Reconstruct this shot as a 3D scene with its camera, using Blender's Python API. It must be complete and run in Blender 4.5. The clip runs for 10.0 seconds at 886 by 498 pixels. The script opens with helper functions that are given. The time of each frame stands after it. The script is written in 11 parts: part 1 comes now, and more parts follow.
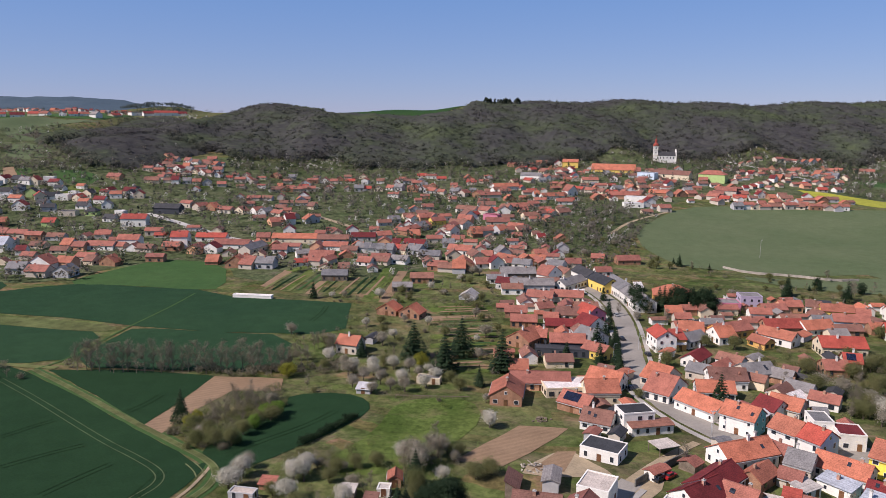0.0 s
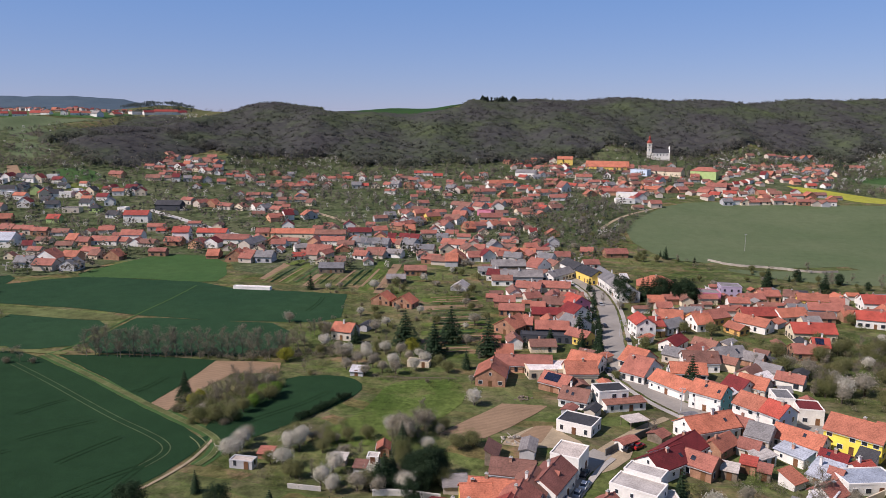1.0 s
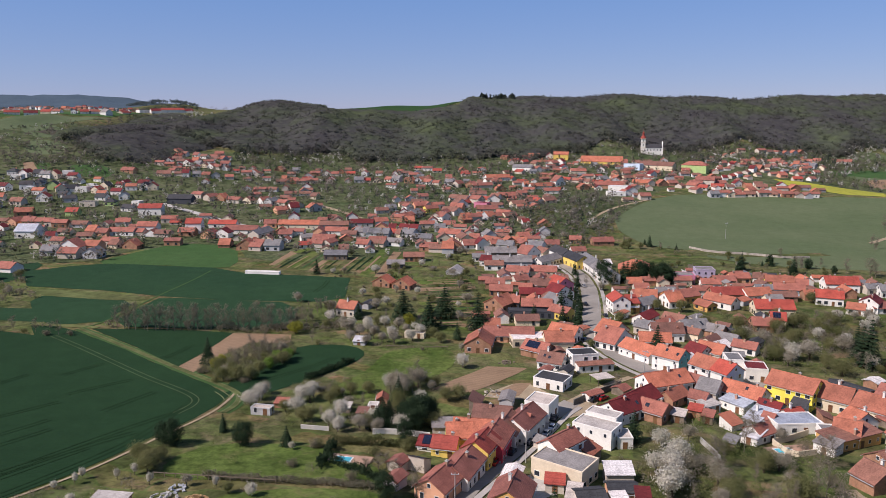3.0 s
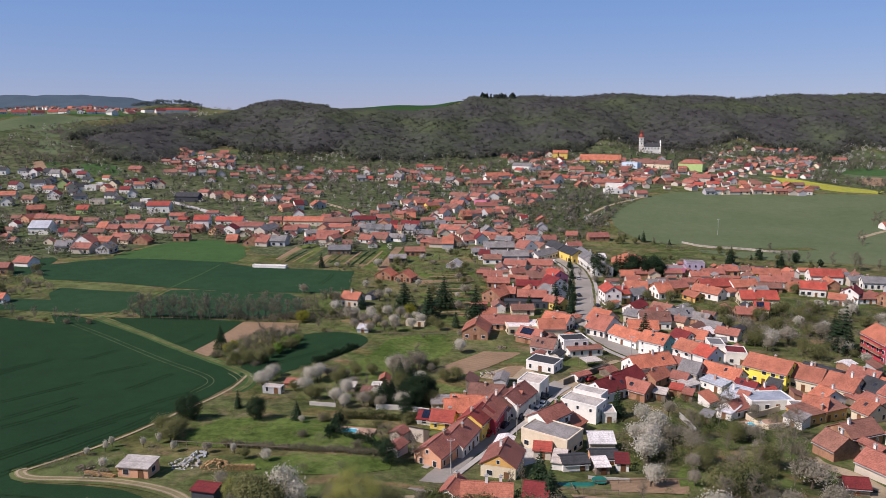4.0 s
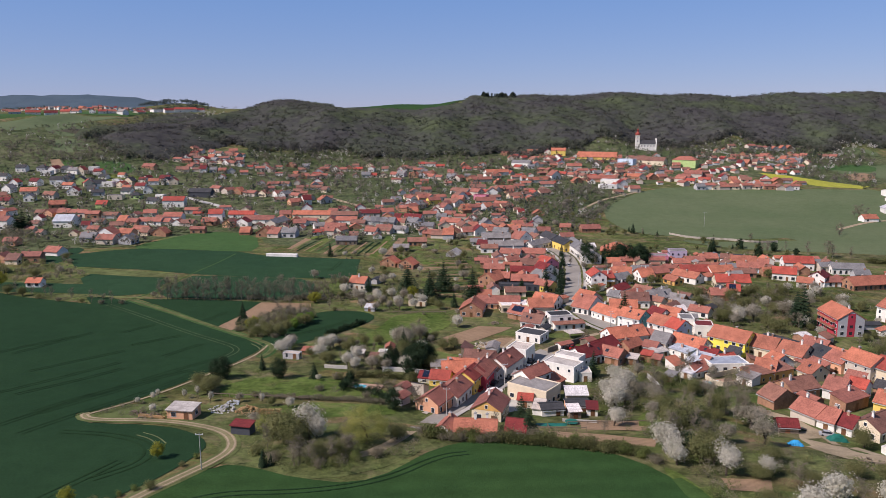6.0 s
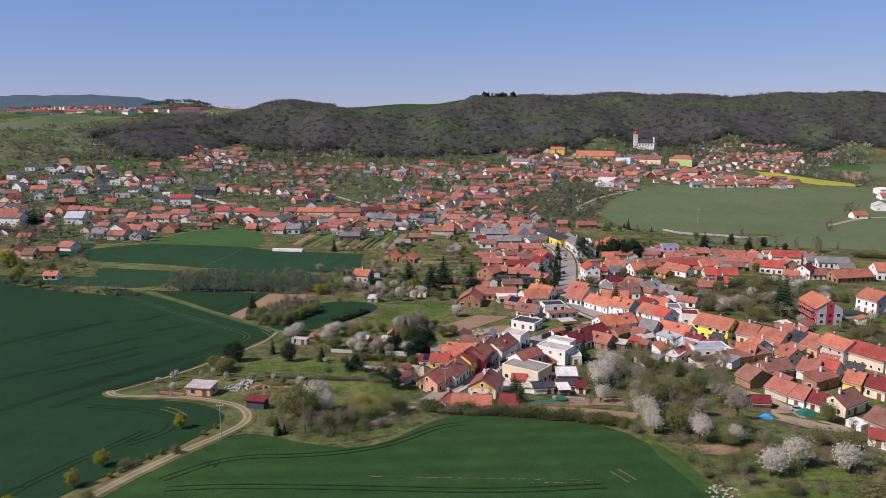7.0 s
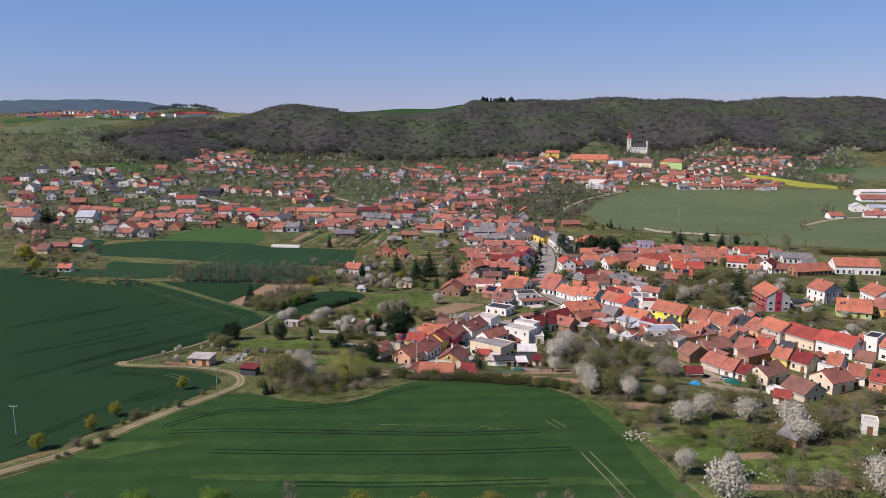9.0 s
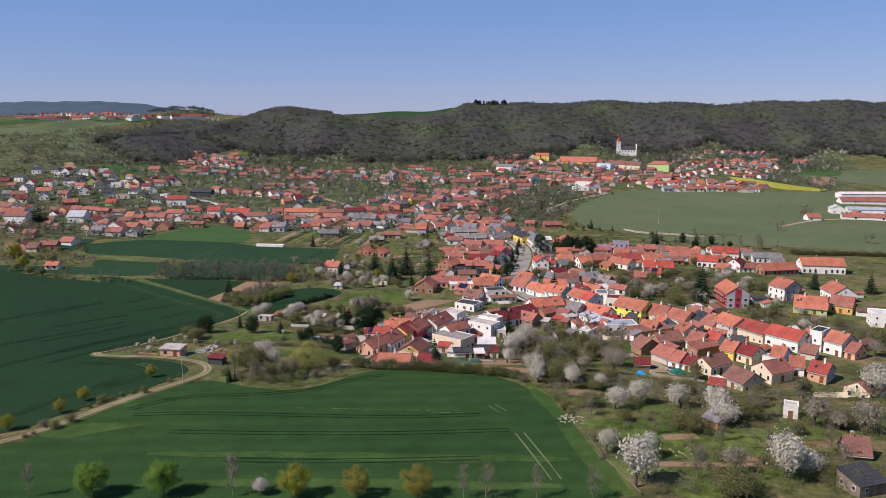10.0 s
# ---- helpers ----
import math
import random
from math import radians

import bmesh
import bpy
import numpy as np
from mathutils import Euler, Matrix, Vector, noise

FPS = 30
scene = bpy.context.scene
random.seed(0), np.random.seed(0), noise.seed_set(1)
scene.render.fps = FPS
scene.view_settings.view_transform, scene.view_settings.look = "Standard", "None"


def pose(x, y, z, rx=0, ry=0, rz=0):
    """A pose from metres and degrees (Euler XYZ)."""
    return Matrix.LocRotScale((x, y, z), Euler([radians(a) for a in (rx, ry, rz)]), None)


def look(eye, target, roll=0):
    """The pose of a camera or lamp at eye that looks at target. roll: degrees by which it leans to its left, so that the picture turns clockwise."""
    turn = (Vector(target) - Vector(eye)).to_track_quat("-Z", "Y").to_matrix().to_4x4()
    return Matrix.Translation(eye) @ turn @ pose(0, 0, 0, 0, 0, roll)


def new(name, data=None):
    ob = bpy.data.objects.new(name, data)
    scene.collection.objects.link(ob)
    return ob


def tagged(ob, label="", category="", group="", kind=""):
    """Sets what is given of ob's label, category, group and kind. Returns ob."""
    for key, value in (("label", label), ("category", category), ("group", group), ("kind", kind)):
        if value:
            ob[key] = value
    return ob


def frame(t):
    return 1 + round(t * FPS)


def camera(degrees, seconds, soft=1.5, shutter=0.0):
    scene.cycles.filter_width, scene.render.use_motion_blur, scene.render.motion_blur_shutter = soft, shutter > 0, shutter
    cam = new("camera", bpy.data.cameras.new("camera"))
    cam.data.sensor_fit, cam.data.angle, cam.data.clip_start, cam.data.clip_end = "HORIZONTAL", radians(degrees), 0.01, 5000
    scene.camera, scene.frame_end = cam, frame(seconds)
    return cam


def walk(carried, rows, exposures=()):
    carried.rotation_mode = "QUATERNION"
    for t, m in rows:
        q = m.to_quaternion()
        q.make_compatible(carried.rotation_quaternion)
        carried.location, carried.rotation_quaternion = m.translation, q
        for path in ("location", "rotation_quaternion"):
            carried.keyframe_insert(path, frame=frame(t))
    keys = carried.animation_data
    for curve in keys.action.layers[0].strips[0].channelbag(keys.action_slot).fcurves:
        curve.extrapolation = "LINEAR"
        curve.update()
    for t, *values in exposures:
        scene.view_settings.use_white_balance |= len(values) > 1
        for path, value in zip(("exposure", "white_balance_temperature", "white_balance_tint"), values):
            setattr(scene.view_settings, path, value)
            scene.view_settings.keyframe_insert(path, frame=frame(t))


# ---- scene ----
# A drone backs away, level, from a village in a shallow valley; distances in metres.
cam = camera(61.8, 10.0, soft=0.75)
METRES, EYE, TILT, LEAN, TURN = 165.0, 80.0, -10.3, 0.0, -0.1
ROWS = [
    (0.0, 0.0, 0.0, 0.0, -0.0, 0.24, -0.48),
    (0.5, 0.0143, -0.0429, -0.0089, -0.02, 0.21, -0.41),
    (1.0, 0.0246, -0.0895, -0.0177, -0.01, 0.12, -0.35),
    (1.5, 0.0331, -0.1373, -0.0274, 0.05, 0.03, -0.29),
    (2.0, 0.0394, -0.1843, -0.0361, 0.09, -0.03, -0.24),
    (2.5, 0.0441, -0.2299, -0.0441, 0.14, -0.07, -0.18),
    (4.0, 0.0564, -0.3783, -0.0699, 0.37, -0.15, -0.07),
    (4.5, 0.0597, -0.4245, -0.0782, 0.45, -0.16, -0.02),
    (5.0, 0.0628, -0.4745, -0.0867, 0.51, -0.19, 0.0),
    (5.5, 0.0656, -0.523, -0.0951, 0.56, -0.22, 0.01),
    (7.0, 0.0744, -0.6704, -0.1216, 0.72, -0.27, 0.04),
    (7.5, 0.0772, -0.7185, -0.13, 0.79, -0.27, 0.04),
    (8.0, 0.0881, -0.7668, -0.1385, 0.98, -0.18, 0.04),
    (8.5, 0.112, -0.8087, -0.146, 1.08, -0.07, 0.02),
    (9.0, 0.1465, -0.8481, -0.154, 1.16, 0.07, -0.07),
    (9.5, 0.1867, -0.8836, -0.1607, 1.2, 0.2, -0.14),
    (10.0, 0.2327, -0.9179, -0.1673, 1.18, 0.27, -0.2),

]
walk(cam, [(t, pose(0, 0, EYE, TILT, LEAN, TURN) @ pose(METRES * x, METRES * y, METRES * z, 90 + pitch, roll, yaw)) for t, x, y, z, yaw, pitch, roll in ROWS],
     exposures=[(0.0, 0.15, 6350, 25), (10.0, 0.15, 6350, 25)])

# ---- light: clear spring sky and one sun, from the west-south-west ----
SUN_FROM = (-0.89, -0.41, 0.96)          # towards the sun
EXPOSURE = 0.1
world = bpy.data.worlds.new("sky")
scene.world = world
world.use_nodes = True
wn = world.node_tree.nodes
sky_tex = wn.new("ShaderNodeTexSky")
sky_tex.sky_type = 'NISHITA'
sky_tex.sun_disc = False
sky_tex.sun_elevation = math.asin(SUN_FROM[2] / Vector(SUN_FROM).length)
sky_tex.sun_rotation = math.atan2(SUN_FROM[0], SUN_FROM[1])
sky_tex.altitude = 300
sky_tex.air_density, sky_tex.dust_density, sky_tex.ozone_density = 1.0, 0.0, 4.0
blend = wn.new("ShaderNodeMix")          # spring haze evens the clear sky
blend.data_type = 'RGBA'
blend.inputs[0].default_value = 0.66
up_axis = wn.new("ShaderNodeSeparateXYZ")
world.node_tree.links.new(wn.new("ShaderNodeTexCoord").outputs["Generated"], up_axis.inputs[0])
haze = wn.new("ShaderNodeValToRGB")      # paler towards the horizon
haze.color_ramp.elements[0].position, haze.color_ramp.elements[0].color = 0.0, (0.225, 0.335, 0.60, 1)
haze.color_ramp.elements[1].position, haze.color_ramp.elements[1].color = 0.19, (0.118, 0.305, 0.64, 1)
high = haze.color_ramp.elements.new(0.5)
high.color = (0.14, 0.215, 0.36, 1)
world.node_tree.links.new(up_axis.outputs[2], haze.inputs[0])
haze_gain = wn.new("ShaderNodeMix")
haze_gain.data_type, haze_gain.blend_type, haze_gain.clamp_result = 'RGBA', 'MULTIPLY', False
haze_gain.inputs[0].default_value, haze_gain.inputs[7].default_value = 1.0, (10, 10, 10, 1)
world.node_tree.links.new(haze.outputs[0], haze_gain.inputs[6])
world.node_tree.links.new(haze_gain.outputs[2], blend.inputs[7])
world.node_tree.links.new(sky_tex.outputs[0], blend.inputs[6])
world.node_tree.links.new(blend.outputs[2], wn["Background"].inputs[0])
wn["Background"].inputs[1].default_value = 0.086
sun_data = bpy.data.lights.new("sun", 'SUN')
sun_data.energy, sun_data.angle, sun_data.color = 5.0, radians(0.5), (1.0, 0.94, 0.83)
sun = new("sun", sun_data)
sun.matrix_world = look(SUN_FROM, (0, 0, 0))
scene.view_settings.exposure = EXPOSURE

# ---- lie of the land ----
# Profiles of the valley from south to north, at seven places from west to east.
PROFILE_Y = [-300, 0, 60, 110, 170, 250, 470, 560, 650, 730, 800, 870, 940, 1010, 1100, 1200, 1290, 1450, 1700]
PROFILES = {
    -700: [6, 3, 0, -3, -6, -8, -9, -3, 8, 22, 38, 52, 62, 70, 76, 80, 81, 82, 84],
    -420: [6, 4, 1, -3, -6, -8, -9, -3, 5, 18, 30, 42, 50, 52, 56, 66, 74, 80, 84],
    -300: [6, 4, 1, -3, -7, -9, -10, -5, 3, 9, 15, 22, 30, 40, 64, 84, 92, 88, 84],
    -150: [7, 4, 1, -4, -8, -10, -10, -5, -1, 2, 5, 10, 18, 36, 60, 78, 87, 92, 84],
    -20: [8, 4, 1.5, -4, -8.5, -11, -10, -5, -1, 2, 5, 9, 16, 31, 57, 78, 88, 93, 88],
    60: [8, 4, 1.5, -4, -8.5, -11, -10, -5, -1, 2, 5, 9, 15, 28, 56, 84, 98, 98, 90],
    320: [8, 4, 1, -4, -9, -12, -12, -11, -5, 2, 6, 11, 16, 24, 48, 80, 102, 104, 100],
    800: [8, 4, 1, -4, -9, -12, -12, -12, -10, -6, -1, 4, 9, 16, 40, 76, 104, 108, 104],
}
PROFILE_X = sorted(PROFILES)


def ease(a, b, v):
    f = np.clip((v - a) / (b - a), 0, 1)
    return f * f * (3 - 2 * f)


def hollow(x, y):
    """The dip in which the near row of houses and the yards east of it stand."""
    west = -2.2 * ease(-18, 12, x) * ease(79 - 15 * ease(80, 104, x), 94 - 8 * ease(80, 104, x), y) * (1 - ease(140 + 20 * ease(80, 100, x), 180 + 18 * ease(80, 100, x), y))
    east = -1.2 * ease(80, 104, x) * ease(62, 84, y) * (1 - ease(92, 130, y)) * (1 + ease(108, 122, x))
    yards = -4.6 * ease(114, 124, x) * ease(46, 66, y) * (1 - ease(68, 92, y))
    return west + east + yards


def ground(x, y):
    """Height of the land, smoothed, for numbers or arrays."""
    x, y = np.asarray(x, float), np.asarray(y, float)
    cols = [sum(np.interp(y + d, PROFILE_Y, PROFILES[k]) for d in (-36, -24, -12, 0, 12, 24, 36)) / 7 for k in PROFILE_X]
    z = np.array(cols[0], float)
    for i in range(1, len(PROFILE_X)):
        f = np.clip((x - PROFILE_X[i - 1]) / (PROFILE_X[i] - PROFILE_X[i - 1]), 0, 1)
        z = z + (cols[i] - cols[i - 1]) * f * f * (3 - 2 * f)
    roll = np.sin(x * 0.021 + 1.3) * np.sin(y * 0.017 + 0.4) * 0.6
    far = np.clip((y - 900) / 200, 0, 1)
    roll = roll + far * (4 * np.sin(x * 0.013 + 2.0 + 0.004 * y) * np.sin(y * 0.011 + x * 0.006) + 2.2 * np.sin(x * 0.041 + y * 0.008) * np.sin(y * 0.013 + 0.7))
    spurs = 6.0 * np.exp(-((y - 1085) / 85) ** 2) * (np.sin(x * .031 + .6 + .003 * (y - 1000)) + .55 * np.sin(x * .071 + 2.0))
    return z + roll * np.clip((y - 150) / 200, 0, 1) + spurs + hollow(x, y)


def gz(x, y):
    return float(ground(x, y))

# ---- materials ----
def node_mat(name):
    m = bpy.data.materials.new(name)
    m.use_nodes = True
    nt = m.node_tree
    return m, nt, nt.nodes["Principled BSDF"]


def noise_node(nt, vec, scale, detail=4.0, rough=0.6):
    n = nt.nodes.new("ShaderNodeTexNoise")
    n.inputs["Scale"].default_value, n.inputs["Detail"].default_value, n.inputs["Roughness"].default_value = scale, detail, rough
    nt.links.new(vec, n.inputs["Vector"])
    return n.outputs["Fac"]


def ramp(nt, fac, stops):
    r = nt.nodes.new("ShaderNodeValToRGB")
    e = r.color_ramp.elements
    while len(e) < len(stops):
        e.new(0.5)
    for el, (p, c) in zip(e, stops):
        el.position, el.color = p, (*c, 1)
    nt.links.new(fac, r.inputs[0])
    return r.outputs[0]


def mix(nt, fac, a, b, mode='MIX'):
    n = nt.nodes.new("ShaderNodeMix")
    n.data_type, n.blend_type = 'RGBA', mode
    for sock, v in ((n.inputs[0], fac), (n.inputs[6], a), (n.inputs[7], b)):
        if hasattr(v, "links"):
            nt.links.new(v, sock)
        elif isinstance(v, (int, float)):
            sock.default_value = v
        else:
            sock.default_value = (*v, 1)
    return n.outputs[2]


def math_node(nt, op, a, b):
    n = nt.nodes.new("ShaderNodeMath")
    n.operation = op
    for sock, v in ((n.inputs[0], a), (n.inputs[1], b)):
        if hasattr(v, "links"):
            nt.links.new(v, sock)
        else:
            sock.default_value = v
    return n.outputs[0]


def bump(nt, bsdf, height, strength, dist):
    b = nt.nodes.new("ShaderNodeBump")
    b.inputs["Strength"].default_value, b.inputs["Distance"].default_value = strength, dist
    nt.links.new(height, b.inputs["Height"])
    nt.links.new(b.outputs[0], bsdf.inputs["Normal"])


def scaled(c, k):
    return tuple(min(1.0, v * k) for v in c)


def surface(name, colour, vary=0.25, big=0.05, small=1.5, rough=0.9, relief=0.3, world_space=False, second=None, rand=0.0, island=0.0, spec=0.2):
    """A plain weathered surface: two scales of noise round one colour, optionally towards a second one."""
    m, nt, b = node_mat(name)
    if world_space:
        vec = nt.nodes.new("ShaderNodeNewGeometry").outputs["Position"]
    else:
        vec = nt.nodes.new("ShaderNodeTexCoord").outputs["Object"]
    n1, n2 = noise_node(nt, vec, big, 5), noise_node(nt, vec, small, 6, 0.7)
    c1 = ramp(nt, n1, [(0.32, scaled(colour, 1 - vary)), (0.5, colour), (0.7, second or scaled(colour, 1 + vary))])
    c2 = ramp(nt, n2, [(0.3, (1 - vary,) * 3), (0.7, (1 + vary * 0.6,) * 3)])
    c = mix(nt, 1.0, c1, c2, 'MULTIPLY')
    if rand:
        o = nt.nodes.new("ShaderNodeObjectInfo").outputs["Random"]
        hs = nt.nodes.new("ShaderNodeHueSaturation")
        nt.links.new(c, hs.inputs["Color"])
        nt.links.new(math_node(nt, 'MULTIPLY_ADD', o, 2 * rand), hs.inputs["Value"])
        hs.inputs["Value"].links[0].from_node.inputs[2].default_value = 1 - rand
        nt.links.new(math_node(nt, 'MULTIPLY_ADD', math_node(nt, 'FRACT', math_node(nt, 'MULTIPLY', o, 7.31), 0), rand * 0.06), hs.inputs["Hue"])
        hs.inputs["Hue"].links[0].from_node.inputs[2].default_value = 0.5 - rand * 0.03
        c = hs.outputs[0]
    if island:
        g = nt.nodes.new("ShaderNodeNewGeometry").outputs["Random Per Island"]
        c = mix(nt, 1.0, c, ramp(nt, g, [(0.0, (1 - island,) * 3), (1.0, (1 + island,) * 3)]), 'MULTIPLY')
    nt.links.new(c, b.inputs["Base Color"])
    b.inputs["Roughness"].default_value = rough
    b.inputs["Specular IOR Level"].default_value = spec
    if relief:
        bump(nt, b, n2, relief, 0.1)
    return m


def tile_mat(name, colour):
    """Clay or concrete roof tiles: courses up the slope, joints across, stains and lichen."""
    m, nt, b = node_mat(name)
    vec = nt.nodes.new("ShaderNodeTexCoord").outputs["Object"]
    sep = nt.nodes.new("ShaderNodeSeparateXYZ")
    nt.links.new(vec, sep.inputs[0])
    course = math_node(nt, 'FRACT', math_node(nt, 'MULTIPLY', sep.outputs[2], 4.3), 0)
    across = math_node(nt, 'ADD', sep.outputs[0], sep.outputs[1])
    roll = math_node(nt, 'FRACT', math_node(nt, 'MULTIPLY', across, 3.6), 0)
    n1, n2 = noise_node(nt, vec, 0.22, 5, 0.65), noise_node(nt, vec, 2.6, 6, 0.75)
    c = ramp(nt, n1, [(0.3, scaled(colour, 0.68)), (0.5, colour), (0.72, scaled(colour, 1.22))])
    c = mix(nt, 1.0, c, ramp(nt, n2, [(0.30, (0.50, 0.49, 0.48)), (0.58, (1.08, 1.08, 1.08))]), 'MULTIPLY')
    g_isl = nt.nodes.new("ShaderNodeNewGeometry").outputs["Random Per Island"]
    c = mix(nt, 1.0, c, ramp(nt, g_isl, [(0.0, (0.86, 0.88, 0.92)), (1.0, (1.14, 1.08, 1.04))]), 'MULTIPLY')
    c = mix(nt, 1.0, c, ramp(nt, course, [(0.0, (0.7, 0.7, 0.7)), (0.22, (1, 1, 1)), (1.0, (1.05, 1.05, 1.05))]), 'MULTIPLY')
    c = mix(nt, 1.0, c, ramp(nt, roll, [(0.0, (0.82, 0.82, 0.82)), (0.2, (1, 1, 1)), (1.0, (1, 1, 1))]), 'MULTIPLY')
    o = nt.nodes.new("ShaderNodeObjectInfo").outputs["Random"]
    c = mix(nt, 1.0, c, ramp(nt, o, [(0.0, (0.78, 0.80, 0.84)), (0.5, (1.0, 1.0, 1.0)), (1.0, (1.22, 1.14, 1.08))]), 'MULTIPLY')
    nt.links.new(c, b.inputs["Base Color"])
    b.inputs["Roughness"].default_value = 0.75
    b.inputs["Specular IOR Level"].default_value = 0.25
    bump(nt, b, course, 0.5, 0.05)
    return m


def field_mat(name, colour, second, row_dir=None, row_gap=3.0, vary=0.18, parcels=False, worn=None, worn_share=0.5):
    """A crop or grass: broad patches, fine grain, drill rows."""
    m, nt, b = node_mat(name)
    vec = nt.nodes.new("ShaderNodeNewGeometry").outputs["Position"]
    n1, n2, n3 = noise_node(nt, vec, 0.012, 5, 0.6), noise_node(nt, vec, 0.16, 5, 0.65), noise_node(nt, vec, 2.2, 5, 0.75)
    c = ramp(nt, n1, [(0.35, colour), (0.68, second)])
    c = mix(nt, 1.0, c, ramp(nt, n2, [(0.3, (1 - vary,) * 3), (0.7, (1 + vary,) * 3)]), 'MULTIPLY')
    c = mix(nt, 1.0, c, ramp(nt, n3, [(0.3, (0.78,) * 3), (0.7, (1.18,) * 3)]), 'MULTIPLY')
    if worn:                                      # bare, trodden or dry patches
        n4 = noise_node(nt, vec, 0.085, 8, 0.72)
        c = mix(nt, ramp(nt, n4, [(worn_share, (0, 0, 0)), (worn_share + .13, (.85,) * 3)]), c, worn)
        n5 = noise_node(nt, vec, 0.05, 7, 0.7)
        c = mix(nt, 1.0, c, ramp(nt, n5, [(0.36, (0.62, 0.70, 0.60)), (0.56, (1.05, 1.05, 1.05))]), 'MULTIPLY')
        n6 = noise_node(nt, vec, 0.5, 6, 0.7)
        c = mix(nt, 1.0, c, ramp(nt, n6, [(0.34, (0.60, 0.62, 0.60)), (0.52, (1.0, 1.0, 1.0)), (0.68, (1.28, 1.24, 1.2))]), 'MULTIPLY')
    if parcels:                                   # garden parcels, each dug, mown or left rough
        mp = nt.nodes.new("ShaderNodeMapping")
        mp.inputs["Rotation"].default_value = (0, 0, radians(17))
        wob = nt.nodes.new("ShaderNodeTexNoise")
        wob.inputs["Scale"].default_value, wob.inputs["Detail"].default_value = 0.03, 3
        nt.links.new(vec, wob.inputs["Vector"])
        vm = nt.nodes.new("ShaderNodeVectorMath")
        vm.operation = 'MULTIPLY_ADD'
        vm.inputs[1].default_value = (26, 26, 0)
        nt.links.new(wob.outputs["Color"], vm.inputs[0])
        nt.links.new(vec, vm.inputs[2])
        nt.links.new(vm.outputs[0], mp.inputs["Vector"])
        br = nt.nodes.new("ShaderNodeTexBrick")
        br.inputs["Scale"].default_value = 1.0
        br.inputs["Brick Width"].default_value, br.inputs["Row Height"].default_value = 26.0, 7.0
        br.inputs["Mortar Size"].default_value, br.inputs["Mortar Smooth"].default_value = 0.5, 0.6
        br.inputs["Color1"].default_value, br.inputs["Color2"].default_value, br.inputs["Mortar"].default_value = (0, 0, 0, 1), (1, 1, 1, 1), (.45, .45, .45, 1)
        nt.links.new(mp.outputs[0], br.inputs["Vector"])
        pc = ramp(nt, br.outputs["Color"], [(0.0, (0.76, 0.84, 0.74)), (0.3, (1.0, 1.0, 1.0)), (0.5, (1.0, 1.22, 0.9)), (0.75, (1.2, 1.1, 1.05)), (1.0, (1.6, 1.22, 1.25))])
        c = mix(nt, ramp(nt, noise_node(nt, vec, 0.009, 3), [(0.3, (0.35,) * 3), (0.5, (1.0,) * 3)]), c, mix(nt, 1.0, c, pc, 'MULTIPLY'))
    if row_dir is not None:
        sep = nt.nodes.new("ShaderNodeSeparateXYZ")
        nt.links.new(vec, sep.inputs[0])
        a = radians(row_dir)
        s = math_node(nt, 'ADD', math_node(nt, 'MULTIPLY', sep.outputs[0], -math.sin(a)), math_node(nt, 'MULTIPLY', sep.outputs[1], math.cos(a)))
        s = math_node(nt, 'ADD', s, math_node(nt, 'MULTIPLY', n2, 1.4))
        w = math_node(nt, 'SINE', math_node(nt, 'MULTIPLY', s, 2 * math.pi / row_gap), 0)
        c = mix(nt, 1.0, c, ramp(nt, math_node(nt, 'MULTIPLY_ADD', w, 0.5), [(0.0, (0.93,) * 3), (1.0, (1.06,) * 3)]), 'MULTIPLY')
    nt.links.new(c, b.inputs["Base Color"])
    b.inputs["Roughness"].default_value = 0.95
    b.inputs["Specular IOR Level"].default_value = 0.05
    bump(nt, b, n3, 0.5, 0.25)
    return m


def leaf_mat(name, colour, second, island=0.35, patch=0.12, soft=0.0):
    """Foliage: each leaf clump a little different, trees of differing tone."""
    m, nt, b = node_mat(name)
    g = nt.nodes.new("ShaderNodeNewGeometry")
    n1 = noise_node(nt, g.outputs["Position"], patch, 3, 0.6)
    c = ramp(nt, n1, [(0.35, colour), (0.65, second)])
    c = mix(nt, 1.0, c, ramp(nt, g.outputs["Random Per Island"], [(0.0, (1 - island,) * 3), (1.0, (1 + island,) * 3)]), 'MULTIPLY')
    nt.links.new(c, b.inputs["Base Color"])
    b.inputs["Roughness"].default_value = 0.85
    b.inputs["Specular IOR Level"].default_value = 0.1
    if soft:
        t = nt.nodes.new("ShaderNodeBsdfTranslucent")
        nt.links.new(c, t.inputs[0])
        s = nt.nodes.new("ShaderNodeMixShader")
        s.inputs[0].default_value = soft
        nt.links.new(b.outputs[0], s.inputs[1])
        nt.links.new(t.outputs[0], s.inputs[2])
        nt.links.new(s.outputs[0], nt.nodes["Material Output"].inputs[0])
    return m


